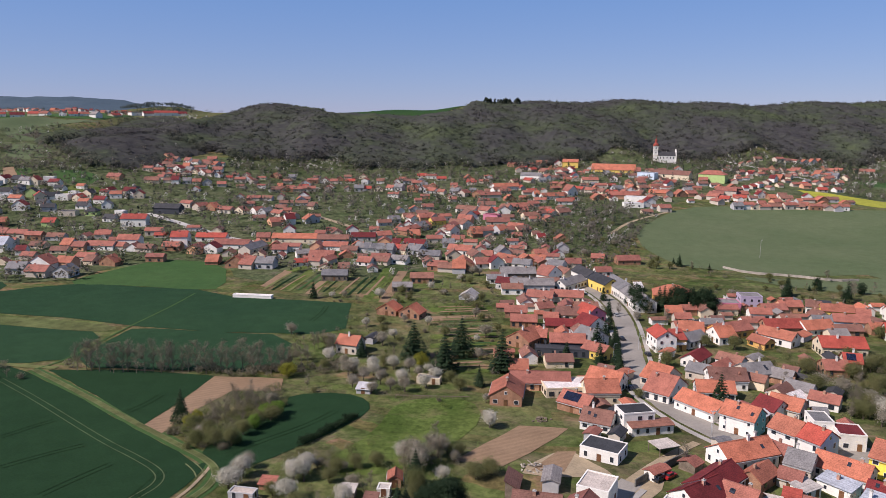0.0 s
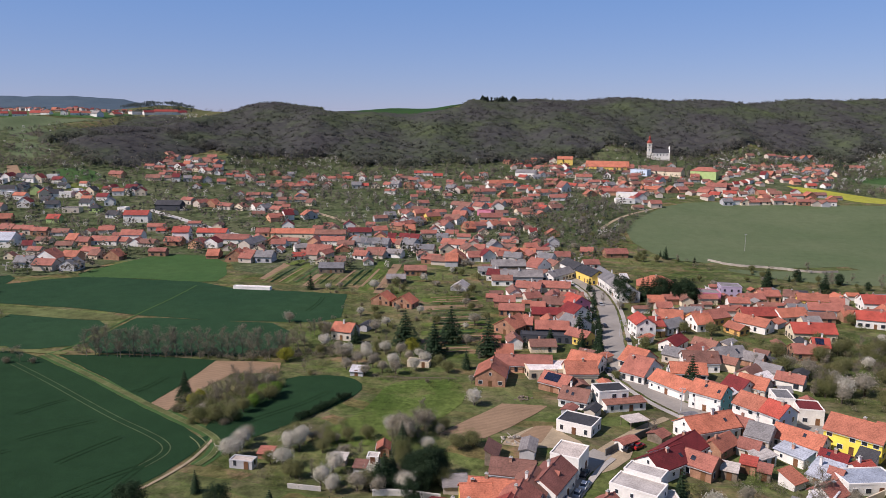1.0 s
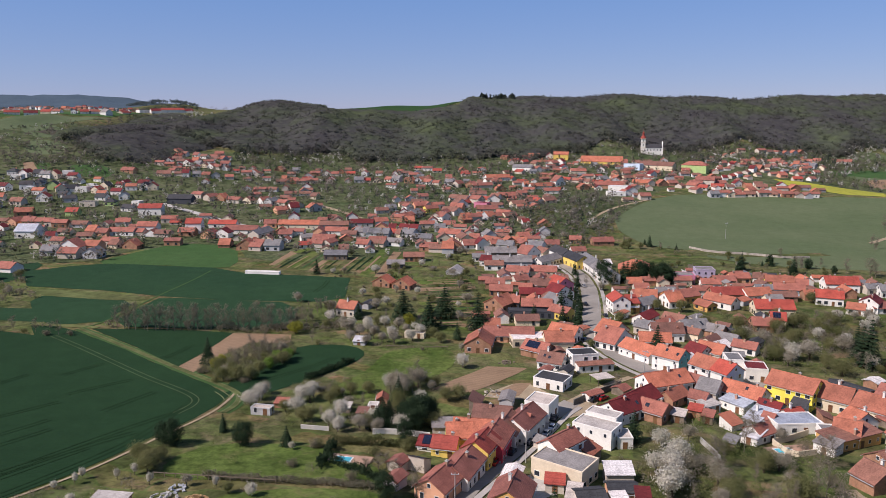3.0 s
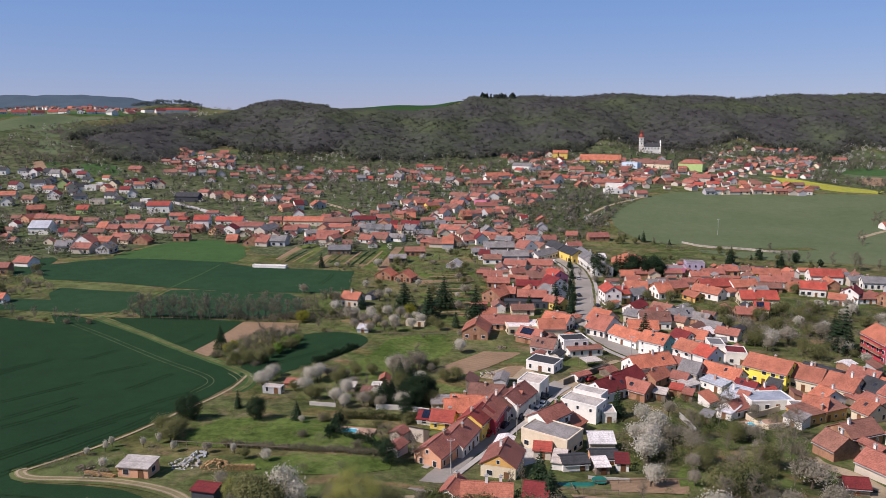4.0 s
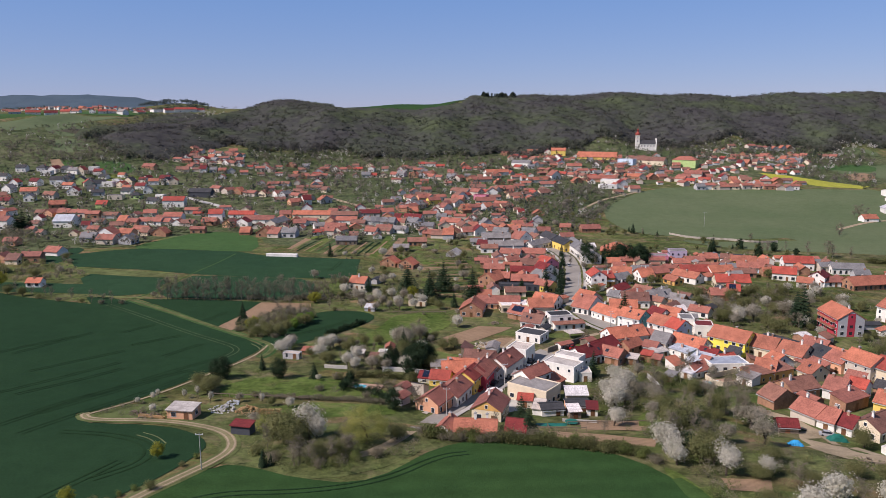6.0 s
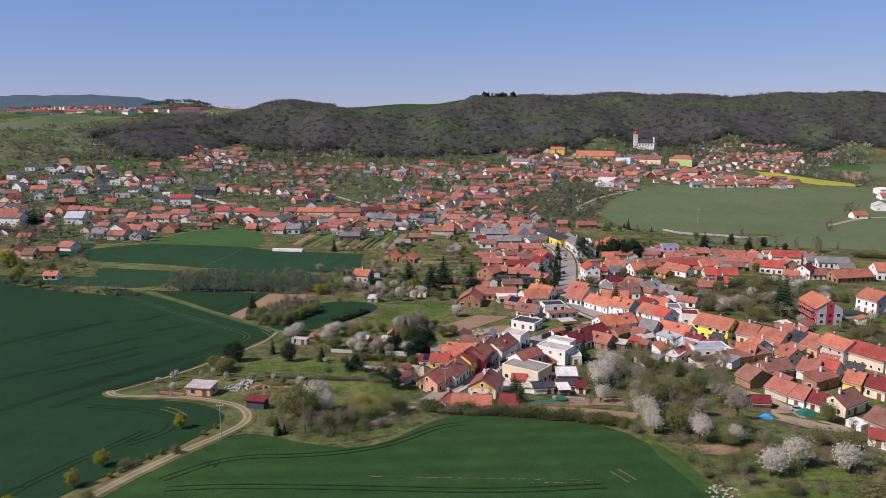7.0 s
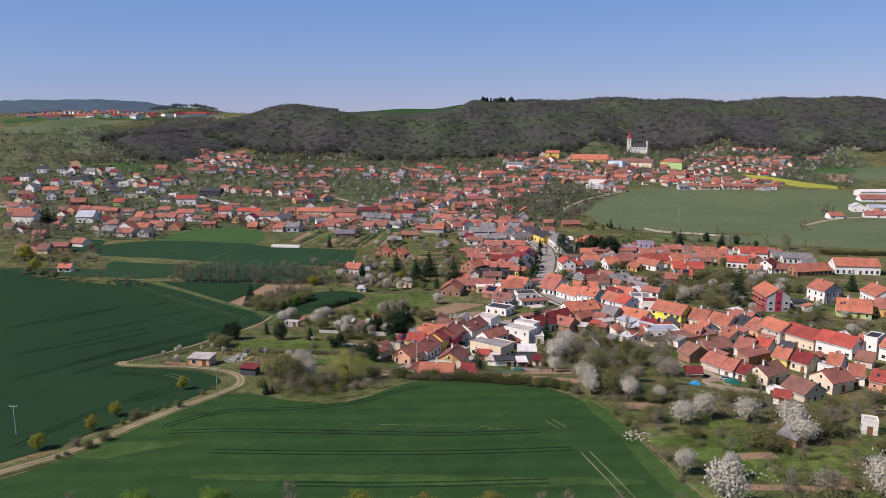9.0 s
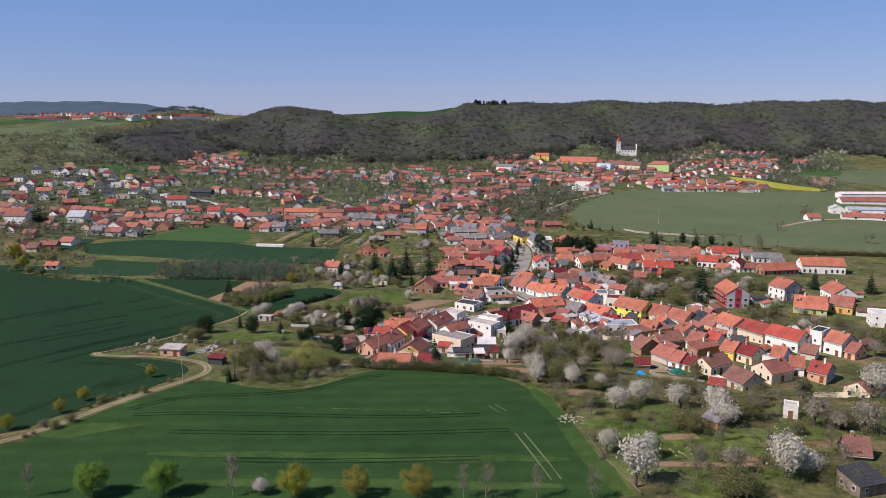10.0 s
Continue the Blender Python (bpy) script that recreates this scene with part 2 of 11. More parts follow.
def wood_mat(name, stops, cell=0.16, soft=0.0):
    """Crowns of a wood from afar: broad drifts of tone, one tone for each crown, fine twig grain."""
    m, nt, b = node_mat(name)
    vec = nt.nodes.new("ShaderNodeNewGeometry").outputs["Position"]
    n1, n2, n3 = noise_node(nt, vec, 0.011, 6, 0.62), noise_node(nt, vec, 0.12, 4, 0.6), noise_node(nt, vec, 0.9, 5, 0.7)
    c = ramp(nt, n1, stops)
    vo = nt.nodes.new("ShaderNodeTexVoronoi")
    vo.inputs["Scale"].default_value = cell
    nt.links.new(vec, vo.inputs["Vector"])
    sep = nt.nodes.new("ShaderNodeSeparateColor")
    nt.links.new(vo.outputs["Color"], sep.inputs[0])
    c = mix(nt, 1.0, c, ramp(nt, sep.outputs[0], [(0.0, (0.86, 0.86, 0.88)), (0.7, (1.02, 1.02, 1.0)), (1.0, (1.2, 1.22, 1.08))]), 'MULTIPLY')
    c = mix(nt, 1.0, c, ramp(nt, n2, [(0.3, (0.85,) * 3), (0.7, (1.12,) * 3)]), 'MULTIPLY')
    c = mix(nt, 1.0, c, ramp(nt, n3, [(0.3, (0.82,) * 3), (0.7, (1.15,) * 3)]), 'MULTIPLY')
    nt.links.new(c, b.inputs["Base Color"])
    b.inputs["Roughness"].default_value = 1.0
    b.inputs["Specular IOR Level"].default_value = 0.0
    bump(nt, b, n3, 0.5, 0.6)
    return m


ROOFS = {k: tile_mat("roof_" + k, c) for k, c in {
    "orange": (0.41, 0.150, 0.092), "red": (0.36, 0.076, 0.054), "maroon": (0.17, 0.028, 0.028), "brown": (0.225, 0.113, 0.084),
    "rust": (0.315, 0.125, 0.092), "grey": (0.20, 0.20, 0.20), "dark": (0.05, 0.053, 0.058), "white": (0.62, 0.62, 0.62), "pale": (0.47, 0.44, 0.40), "blue": (0.38, 0.43, 0.49)}.items()}
WALLS = {k: surface("plaster_" + k, c, 0.10, 0.3, 2.5, 0.9, 0.15, rand=0.06) for k, c in {
    "white": (0.74, 0.72, 0.66), "cream": (0.68, 0.58, 0.42), "beige": (0.52, 0.46, 0.38), "yellow": (0.72, 0.52, 0.13), "lemon": (0.80, 0.68, 0.10),
    "ochre": (0.62, 0.36, 0.12), "salmon": (0.66, 0.36, 0.22), "pink": (0.60, 0.22, 0.30), "redwall": (0.42, 0.05, 0.07), "grey": (0.42, 0.42, 0.42),
    "teal": (0.16, 0.38, 0.38), "pale_blue": (0.52, 0.62, 0.72), "green": (0.42, 0.55, 0.22), "lilac": (0.42, 0.36, 0.46), "dark": (0.06, 0.065, 0.075)}.items()}
WALLS["brick"] = surface("brick_wall", (0.34, 0.185, 0.115), 0.25, 0.5, 4.0, 0.9, 0.4, second=(0.45, 0.25, 0.15))
WALLS["wood"] = surface("old_boards", (0.20, 0.16, 0.12), 0.35, 0.5, 5.0, 0.9, 0.4)
GLASS = surface("window_glass", (0.03, 0.035, 0.045), 0.3, 0.5, 2.0, 0.12, 0, spec=0.6)
FRAME_WHITE = surface("white_frame", (0.75, 0.75, 0.73), 0.08, 1.0, 4.0, 0.5, 0)
DOOR_WOOD = surface("door_wood", (0.18, 0.09, 0.045), 0.3, 0.8, 6.0, 0.6, 0.2, rand=0.3)
CHIMNEY = surface("chimney_brick", (0.42, 0.24, 0.17), 0.3, 1.0, 6.0, 0.9, 0.4, rand=0.3)
CONCRETE = surface("concrete", (0.42, 0.41, 0.38), 0.22, 0.15, 2.0, 0.9, 0.3, second=(0.5, 0.47, 0.42))
METAL = surface("zinc_sheet", (0.42, 0.44, 0.46), 0.15, 0.4, 3.0, 0.45, 0.1, spec=0.5)
SOLAR = surface("solar_cells", (0.012, 0.016, 0.035), 0.3, 0.6, 4.0, 0.2, 0, spec=0.6)
BARK = surface("bark", (0.10, 0.08, 0.062), 0.35, 0.8, 6.0, 0.95, 0.5)
TWIG = surface("twigs", (0.19, 0.165, 0.125), 0.3, 0.6, 3.0, 0.95, 0.0)
GRASS = field_mat("meadow_grass", (0.085, 0.108, 0.036), (0.122, 0.128, 0.056), vary=0.25, worn=(0.165, 0.135, 0.078), worn_share=0.52)
SCRUB_GROUND = field_mat("rough_ground", (0.078, 0.094, 0.034), (0.116, 0.112, 0.054), vary=0.4, parcels=True, worn=(0.160, 0.126, 0.080), worn_share=0.49)
LAWN = field_mat("lawn", (0.082, 0.124, 0.030), (0.116, 0.142, 0.040), vary=0.22, worn=(0.135, 0.130, 0.056), worn_share=0.55)
WHEAT = field_mat("winter_wheat", (0.0140, 0.0385, 0.0165), (0.0182, 0.0465, 0.0195), None, 6.0, 0.10)
WHEAT_MID = field_mat("valley_wheat", (0.018, 0.048, 0.023), (0.024, 0.058, 0.026), None, 6.0, 0.12)
WHEAT_SOUTH = field_mat("tall_winter_wheat", (0.0215, 0.055, 0.0175), (0.033, 0.071, 0.020), 4, 8.0, 0.14)
WHEAT_LIGHT = field_mat("thin_wheat", (0.042, 0.092, 0.030), (0.058, 0.108, 0.036), None, 6.0, 0.12)
OLIVE = field_mat("pale_crop", (0.088, 0.120, 0.058), (0.112, 0.138, 0.072), None, 7.0, 0.10)
RAPE = field_mat("rapeseed_bloom", (0.34, 0.33, 0.045), (0.24, 0.26, 0.05))
SOIL = field_mat("tilled_soil", (0.23, 0.155, 0.095), (0.27, 0.185, 0.12), 30, 2.0, 0.12)
DIRT = field_mat("dirt_track", (0.34, 0.27, 0.18), (0.28, 0.23, 0.15), None, 3.0, 0.25)
STUBBLE = field_mat("dry_grass", (0.15, 0.155, 0.062), (0.115, 0.135, 0.05), None, 3.0, 0.25)
TRACK_GRASS = field_mat("track_crown", (0.16, 0.155, 0.072), (0.23, 0.195, 0.115), None, 3.0, 0.3)
VERGE = field_mat("dry_verge", (0.078, 0.104, 0.036), (0.118, 0.124, 0.052), None, 3.0, 0.4)
STREAK = field_mat("thin_streaked_wheat", (0.034, 0.074, 0.021), (0.058, 0.098, 0.027), None, 3.0, 0.35)
TRAM = field_mat("wheel_track", (0.0125, 0.033, 0.0135), (0.0165, 0.041, 0.0155))
TRAM_FAINT = field_mat("thin_wheel_track", (0.085, 0.112, 0.056), (0.050, 0.078, 0.036), None, 3.0, 0.4)
TRAM_PALE = field_mat("bare_wheel_track", (0.15, 0.165, 0.08), (0.09, 0.115, 0.05), None, 3.0, 0.35)
ASPHALT = surface("worn_asphalt", (0.265, 0.245, 0.215), 0.15, 0.06, 1.2, 0.9, 0.2, world_space=True, second=(0.33, 0.305, 0.265))
TERRACOTTA = surface("terracotta_paving", (0.36, 0.235, 0.165), 0.2, 0.4, 3.0, 0.85, 0.2)
PAVING = surface("pavement_slabs", (0.36, 0.34, 0.31), 0.15, 0.1, 2.0, 0.9, 0.2, world_space=True)
# blue of the aerial haze is put into this base colour
DISTANT = field_mat("distant_woodland_hazed", (0.060, 0.090, 0.118), (0.075, 0.108, 0.135), None, 3.0, 0.15)
LITTER = field_mat("leaf_litter", (0.082, 0.076, 0.054), (0.074, 0.078, 0.046), None, 3.0, 0.3)
L_GREEN = leaf_mat("young_leaves", (0.130, 0.170, 0.050), (0.165, 0.195, 0.062), 0.22, soft=0.45)
L_SPRING = leaf_mat("spring_leaves", (0.13, 0.24, 0.04), (0.16, 0.26, 0.045), 0.25, soft=0.35)
L_YELLOW = leaf_mat("yellow_green_leaves", (0.31, 0.30, 0.045), (0.26, 0.275, 0.045), 0.2, soft=0.5)
L_BRONZE = leaf_mat("bronze_buds", (0.31, 0.26, 0.055), (0.28, 0.25, 0.055), 0.2, soft=0.5)
L_OLIVE = leaf_mat("olive_leaves", (0.159, 0.172, 0.068), (0.212, 0.210, 0.094), 0.25, soft=0.5)
L_WHITE = leaf_mat("white_blossom", (0.66, 0.625, 0.54), (0.47, 0.455, 0.36), 0.2, 0.3, soft=0.5)
L_PALE = leaf_mat("sparse_blossom", (0.41, 0.37, 0.30), (0.27, 0.25, 0.175), 0.25, 0.3, soft=0.5)
L_PINE = leaf_mat("conifer_needles", (0.018, 0.036, 0.017), (0.028, 0.048, 0.023), soft=0.2)
L_BROWN = leaf_mat("dry_twig_haze", (0.236, 0.209, 0.149), (0.190, 0.175, 0.117), 0.25, soft=0.5)
F_BARE = leaf_mat("bare_wood_crowns", (0.142, 0.128, 0.104), (0.180, 0.164, 0.132), 0.12, 0.02, soft=0.5)
F_GREEN = leaf_mat("budding_wood_crowns", (0.105, 0.128, 0.062), (0.150, 0.168, 0.088), 0.12, 0.03, soft=0.5)
F_DARK = leaf_mat("dark_wood_crowns", (0.046, 0.060, 0.044), (0.062, 0.076, 0.056), 0.2, 0.03, soft=0.4)
F_WHITE = leaf_mat("far_blossom_crowns", (0.54, 0.525, 0.48), (0.38, 0.37, 0.325), 0.2, 0.05, soft=0.5)
# crown colour shifted to blue-grey to stand for haze over the knoll
F_FAR = leaf_mat("distant_wood_crowns_hazed", (0.075, 0.098, 0.100), (0.090, 0.112, 0.112), 0.1, 0.01, soft=0.5)
WATER = surface("pool_water", (0.05, 0.42, 0.55), 0.1, 0.8, 3.0, 0.08, 0.05, spec=0.5)
TYRE = surface("rubber", (0.02, 0.02, 0.02), 0.2, 1.0, 5.0, 0.8, 0)
LOG = surface("cut_logs", (0.42, 0.27, 0.13), 0.3, 0.8, 6.0, 0.9, 0.3, rand=0.25)
STONE = surface("rubble_stone", (0.40, 0.36, 0.30), 0.3, 0.3, 2.0, 0.9, 0.5, rand=0.2)
PAINTS = {k: surface("car_paint_" + k, c, 0.05, 0.5, 2.0, 0.25, 0, spec=0.6) for k, c in {"white": (0.7, 0.7, 0.7), "silver": (0.35, 0.36, 0.37), "red": (0.35, 0.02, 0.02), "dark": (0.02, 0.022, 0.028), "blue": (0.03, 0.06, 0.18)}.items()}
TARP = {"teal": surface("green_tarp", (0.015, 0.13, 0.10), 0.2, 0.6, 3.0, 0.5, 0.2), "blue": surface("blue_tarp", (0.03, 0.28, 0.55), 0.2, 0.6, 3.0, 0.5, 0.2)}

# twig greys and bud greens, the greys a little bluer to imitate haze
WOOD = wood_mat("wood_crowns", [(0.36, (0.054, 0.053, 0.054)), (0.47, (0.058, 0.060, 0.056)), (0.57, (0.056, 0.066, 0.047)), (0.72, (0.072, 0.090, 0.046))])
L_HEDGE = leaf_mat("hedge_leaves", (0.105, 0.120, 0.044), (0.150, 0.150, 0.064), 0.3, 0.25, soft=0.45)
# same slight haze blue in the grey of the single crowns
WOOD_TREE = leaf_mat("wood_tree_crowns", (0.090, 0.086, 0.083), (0.095, 0.111, 0.070), 0.1, 0.011, soft=0.5)
CONCRETE_DARK = surface("dark_concrete", (0.15, 0.145, 0.13), 0.25, 0.2, 2.0, 0.9, 0.3)
L_WILLOW = leaf_mat("willow_leaves", (0.300, 0.315, 0.090), (0.340, 0.335, 0.105), 0.2, soft=0.5)
VILLAGE_GROUND = field_mat("garden_ground", (0.068, 0.092, 0.040), (0.105, 0.112, 0.060), None, 3.0, 0.5, worn=(0.17, 0.148, 0.108), worn_share=0.55)

# ---- building kit ----
def box_vf(x0, x1, y0, y1, z0, z1):
    v = [(x0, y0, z0), (x1, y0, z0), (x1, y1, z0), (x0, y1, z0), (x0, y0, z1), (x1, y0, z1), (x1, y1, z1), (x0, y1, z1)]
    return v, [(0, 3, 2, 1), (4, 5, 6, 7), (0, 1, 5, 4), (1, 2, 6, 5), (2, 3, 7, 6), (3, 0, 4, 7)]


def prism_vf(outline, axis, a, b):
    """An outline (u, v) swept along an axis ('x' or 'y') from a to b; v is up."""
    n = len(outline)
    at = (lambda u, v, s: (s, u, v)) if axis == 'x' else (lambda u, v, s: (u, s, v))
    vs = [at(u, v, a) for u, v in outline] + [at(u, v, b) for u, v in outline]
    fs = [tuple(range(n))[::-1], tuple(range(n, 2 * n))] + [(i, (i + 1) % n, n + (i + 1) % n, n + i) for i in range(n)]
    return vs, fs


def join_vf(*pieces):
    v, f = [], []
    for pv, pf in pieces:
        k = len(v)
        v += pv
        f += [tuple(i + k for i in q) for q in pf]
    return v, f


def mesh_of(name, vf, material):
    me = bpy.data.meshes.new(name)
    me.from_pydata(vf[0], [], vf[1])
    me.validate()
    bm = bmesh.new()
    bm.from_mesh(me)
    bmesh.ops.recalc_face_normals(bm, faces=bm.faces)
    bm.to_mesh(me)
    bm.free()
    me.materials.append(material)
    return me


def raw_mesh(name, verts, faces, material):
    """For large meshes, from arrays (all faces of one size)."""
    verts, faces = np.asarray(verts, np.float32), np.asarray(faces, np.int32)
    me = bpy.data.meshes.new(name)
    me.vertices.add(len(verts))
    me.vertices.foreach_set("co", verts.ravel())
    k = faces.shape[1]
    me.loops.add(faces.size)
    me.loops.foreach_set("vertex_index", faces.ravel())
    me.polygons.add(len(faces))
    me.polygons.foreach_set("loop_start", np.arange(0, faces.size, k, dtype=np.int32))
    me.update(calc_edges=True)
    me.materials.append(material)
    return me


def part(name, data, parent, label="", at=None):
    ob = new(name, data)
    ob.parent = parent
    if at is not None:
        ob.matrix_basis = at
    if label:
        tagged(ob, label)
    return ob


def thing(name, at, label, category, group="", kind=""):
    ob = new(name)
    ob.empty_display_size = 0.5
    ob.matrix_basis = at
    return tagged(ob, label, category, group, kind)


# ---- ground patches and ways ----
def rounded(pts, closed=True, times=2):
    p = np.array(pts, float)
    for _ in range(times):
        nxt = np.roll(p, -1, 0)
        q, r = p * 0.75 + nxt * 0.25, p * 0.25 + nxt * 0.75
        if not closed:
            q, r = q[:-1], r[:-1]
        m = np.empty((len(q) * 2, 2))
        m[0::2], m[1::2] = q, r
        if not closed:
            m = np.vstack([p[:1], m, p[-1:]])
        p = m
    return p


KEEP_CLEAR = []     # outlines where no tree or house is strewn


def inside(x, y, poly):
    lo, hi = np.min(poly, 0), np.max(poly, 0)
    if not (lo[0] <= x <= hi[0] and lo[1] <= y <= hi[1]):
        return False
    n, hit = len(poly), False
    for i in range(n):
        (x0, y0), (x1, y1) = poly[i], poly[i - 1]
        if (y0 > y) != (y1 > y) and x < (x1 - x0) * (y - y0) / (y1 - y0) + x0:
            hit = not hit
    return hit


def patch(name, pts, material, label, category, lift=0.12, soft=1, step=14.0, clear=True, kind="structure", fray=0.6):
    """A piece of ground with its own cover, draped over the land."""
    p = rounded(pts, True, soft) if soft else np.array(pts, float)
    if clear:
        KEEP_CLEAR.append(p)
    line = []
    for i in range(len(p)):
        a, b = p[i], p[(i + 1) % len(p)]
        n = max(1, int(np.hypot(*(b - a)) / 6))
        for k in range(n):
            q = a + (b - a) * k / n
            j = noise.noise_vector((q[0] * 0.13, q[1] * 0.13, 3.0)) * fray
            line.append((q[0] + j.x, q[1] + j.y))
    bm = bmesh.new()
    bm.faces.new([bm.verts.new((x, y, 0)) for x, y in line])
    bmesh.ops.triangulate(bm, faces=bm.faces)
    for _ in range(7):
        long = [e for e in bm.edges if e.calc_length() > step]
        if not long:
            break
        bmesh.ops.subdivide_edges(bm, edges=long, cuts=1)
        bmesh.ops.triangulate(bm, faces=[f for f in bm.faces if len(f.verts) > 3])
    co = np.array([v.co[:] for v in bm.verts])
    for v, z in zip(bm.verts, ground(co[:, 0], co[:, 1]) + lift):
        v.co.z = z
    bmesh.ops.recalc_face_normals(bm, faces=bm.faces)
    if sum(f.normal.z for f in bm.faces) < 0:
        bmesh.ops.reverse_faces(bm, faces=bm.faces)
    me = bpy.data.meshes.new(name)
    bm.to_mesh(me)
    bm.free()
    me.materials.append(material)
    return tagged(new(name, me), label, category, "", kind)


def ribbon(name, pts, width, material, label, category, lift=0.2, soft=3, clear=False, kind="structure", shift=0.0, height=0.0, parent=None):
    """A way of even width along a line; height gives it a kerb."""
    p = rounded(pts, False, soft)
    fine = [p[0]]
    for a, b in zip(p[:-1], p[1:]):
        n = max(1, int(np.hypot(*(b - a)) / 6))
        fine += [a + (b - a) * k / n for k in range(1, n + 1)]
    p = np.array(fine)
    d = np.gradient(p, axis=0)
    d /= np.maximum(np.hypot(d[:, 0], d[:, 1]), 1e-6)[:, None]
    side = np.stack([-d[:, 1], d[:, 0]], 1)
    wob = np.array([noise.noise((q[0] * 0.2, q[1] * 0.2, 8.0)) for q in p]) * (0.06 * width if not height else 0)
    l, r = p + side * (shift + width / 2 + wob)[:, None], p + side * (shift - width / 2 + wob)[:, None]
    if clear:
        KEEP_CLEAR.append(np.vstack([p + side * (shift + width / 2 + 1.5), (p + side * (shift - width / 2 - 1.5))[::-1]]))
    n = len(p)
    cols = [l, p + side * shift, r]
    v, f = [], []
    for c in cols:
        z = ground(c[:, 0], c[:, 1]) + lift
        v += [(x, y, q) for (x, y), q in zip(c, z)]
    for i in range(n - 1):
        for k in (0, 1):
            f.append((k * n + i, (k + 1) * n + i, (k + 1) * n + i + 1, k * n + i + 1))
    if height:
        k0 = len(v)
        for c in (l, r):
            z = ground(c[:, 0], c[:, 1]) + lift - height
            v += [(x, y, q) for (x, y), q in zip(c, z)]
        for i in range(n - 1):
            f += [(i, i + 1, k0 + i + 1, k0 + i), (2 * n + i, 2 * n + i + 1, k0 + n + i + 1, k0 + n + i)]
    ob = new(name, mesh_of(name, (v, f), material))
    if parent:
        ob.parent = parent
        return ob
    return tagged(ob, label, category, "", kind)


# ---- houses ----
STYLE_WORDS = {"p": "gabled", "g": "gabled", "h": "hipped", "f": "flat", "m": "single-pitch"}
TONE = {"orange": "orange tiled", "red": "bright red tiled", "maroon": "dark red", "brown": "brown tiled", "rust": "rust-red tiled", "grey": "grey",
        "dark": "dark grey", "white": "white", "pale": "pale grey", "blue": "pale blue metal"}
WALL_TONE = {"brick": "brick", "wood": "weathered board", "redwall": "red plastered", "pale_blue": "pale blue plastered", "dark": "dark"}
FOOTPRINTS = []


def gable_roof(w, d, h, rise, over=0.45, thick=0.22):
    """Two sloping slabs with the ridge along x; w along x, d along y."""
    half = d / 2
    s = rise / half
    lo = h - s * over
    t = thick * math.hypot(1, s)
    front = [(-half - over, lo), (0, h + rise), (0, h + rise + t), (-half - over, lo + t)]
    back = [(half + over, lo), (0, h + rise), (0, h + rise + t), (half + over, lo + t)]
    return join_vf(prism_vf(front, 'x', -w / 2 - 0.3, w / 2 + 0.3), prism_vf(back, 'x', -w / 2 - 0.3, w / 2 + 0.3))


def hip_roof(w, d, h, rise, over=0.45):
    x, y = w / 2 + over, d / 2 + over
    r = max(0.2, w / 2 - d / 2)
    v = [(-x, -y, h - .15), (x, -y, h - .15), (x, y, h - .15), (-x, y, h - .15), (-x, -y, h + .06), (x, -y, h + .06), (x, y, h + .06), (-x, y, h + .06), (-r, 0, h + rise), (r, 0, h + rise)]
    f = [(0, 1, 2, 3), (0, 1, 5, 4), (1, 2, 6, 5), (2, 3, 7, 6), (3, 0, 4, 7), (4, 5, 9, 8), (6, 7, 8, 9), (5, 6, 9), (7, 4, 8)]
    return v, f


def swap_vf(vf):
    return [(-y, x, z) for x, y, z in vf[0]], vf[1]


def window_meshes():
    out = {}
    for key, (w, h) in {"small": (0.9, 1.1), "wide": (1.5, 1.4), "tall": (1.1, 1.6), "big": (2.4, 2.0)}.items():
        a, b = w / 2, h / 2
        out[key] = (mesh_of("window", box_vf(-a, a, -.05, .01, -b, b), FRAME_WHITE), mesh_of("pane", box_vf(-a + .1, a - .1, -.08, -.02, -b + .1, b - .1), GLASS))
    return out


WINDOWS = window_meshes()
DOOR_MESH = mesh_of("door", join_vf(box_vf(-.5, .5, -.06, .02, 0, 2.1), box_vf(-.6, -.5, -.09, .02, 0, 2.2), box_vf(.5, .6, -.09, .02, 0, 2.2), box_vf(-.5, .5, -.09, .02, 2.1, 2.2)), DOOR_WOOD)
GATE_MESH = mesh_of("garage_door", join_vf(box_vf(-1.3, 1.3, -.06, .02, 0, 2.3), *[box_vf(-1.3, 1.3, -.09, -.06, z, z + .5) for z in (.05, .62, 1.19, 1.76)]), DOOR_WOOD)
CHIMNEY_MESH = mesh_of("chimney", join_vf(box_vf(-.35, .35, -.3, .3, -1.6, 1.2)), CHIMNEY)
CHIMNEY_TALL = mesh_of("chimney", join_vf(box_vf(-.3, .3, -.28, .28, -1.6, 1.7)), WALLS["white"])
SKYLIGHT = mesh_of("skylight", join_vf(box_vf(-.42, .42, -.62, .62, 0, .1)), GLASS)
CHIMNEY_CAP = mesh_of("cap", join_vf(box_vf(-.45, .45, -.4, .4, 1.2, 1.32), box_vf(-.15, .15, -.15, .15, 1.32, 1.6)), CONCRETE)


def put_window(house_ob, kind, m, fine=True):
    fr, pane = WINDOWS[kind]
    if fine:
        w = part("window", fr, house_ob, "", m)
        part("pane", pane, w)
    else:
        part("window", pane, house_ob, "", m @ Matrix.Diagonal((1.25, 2, 1.25, 1)))


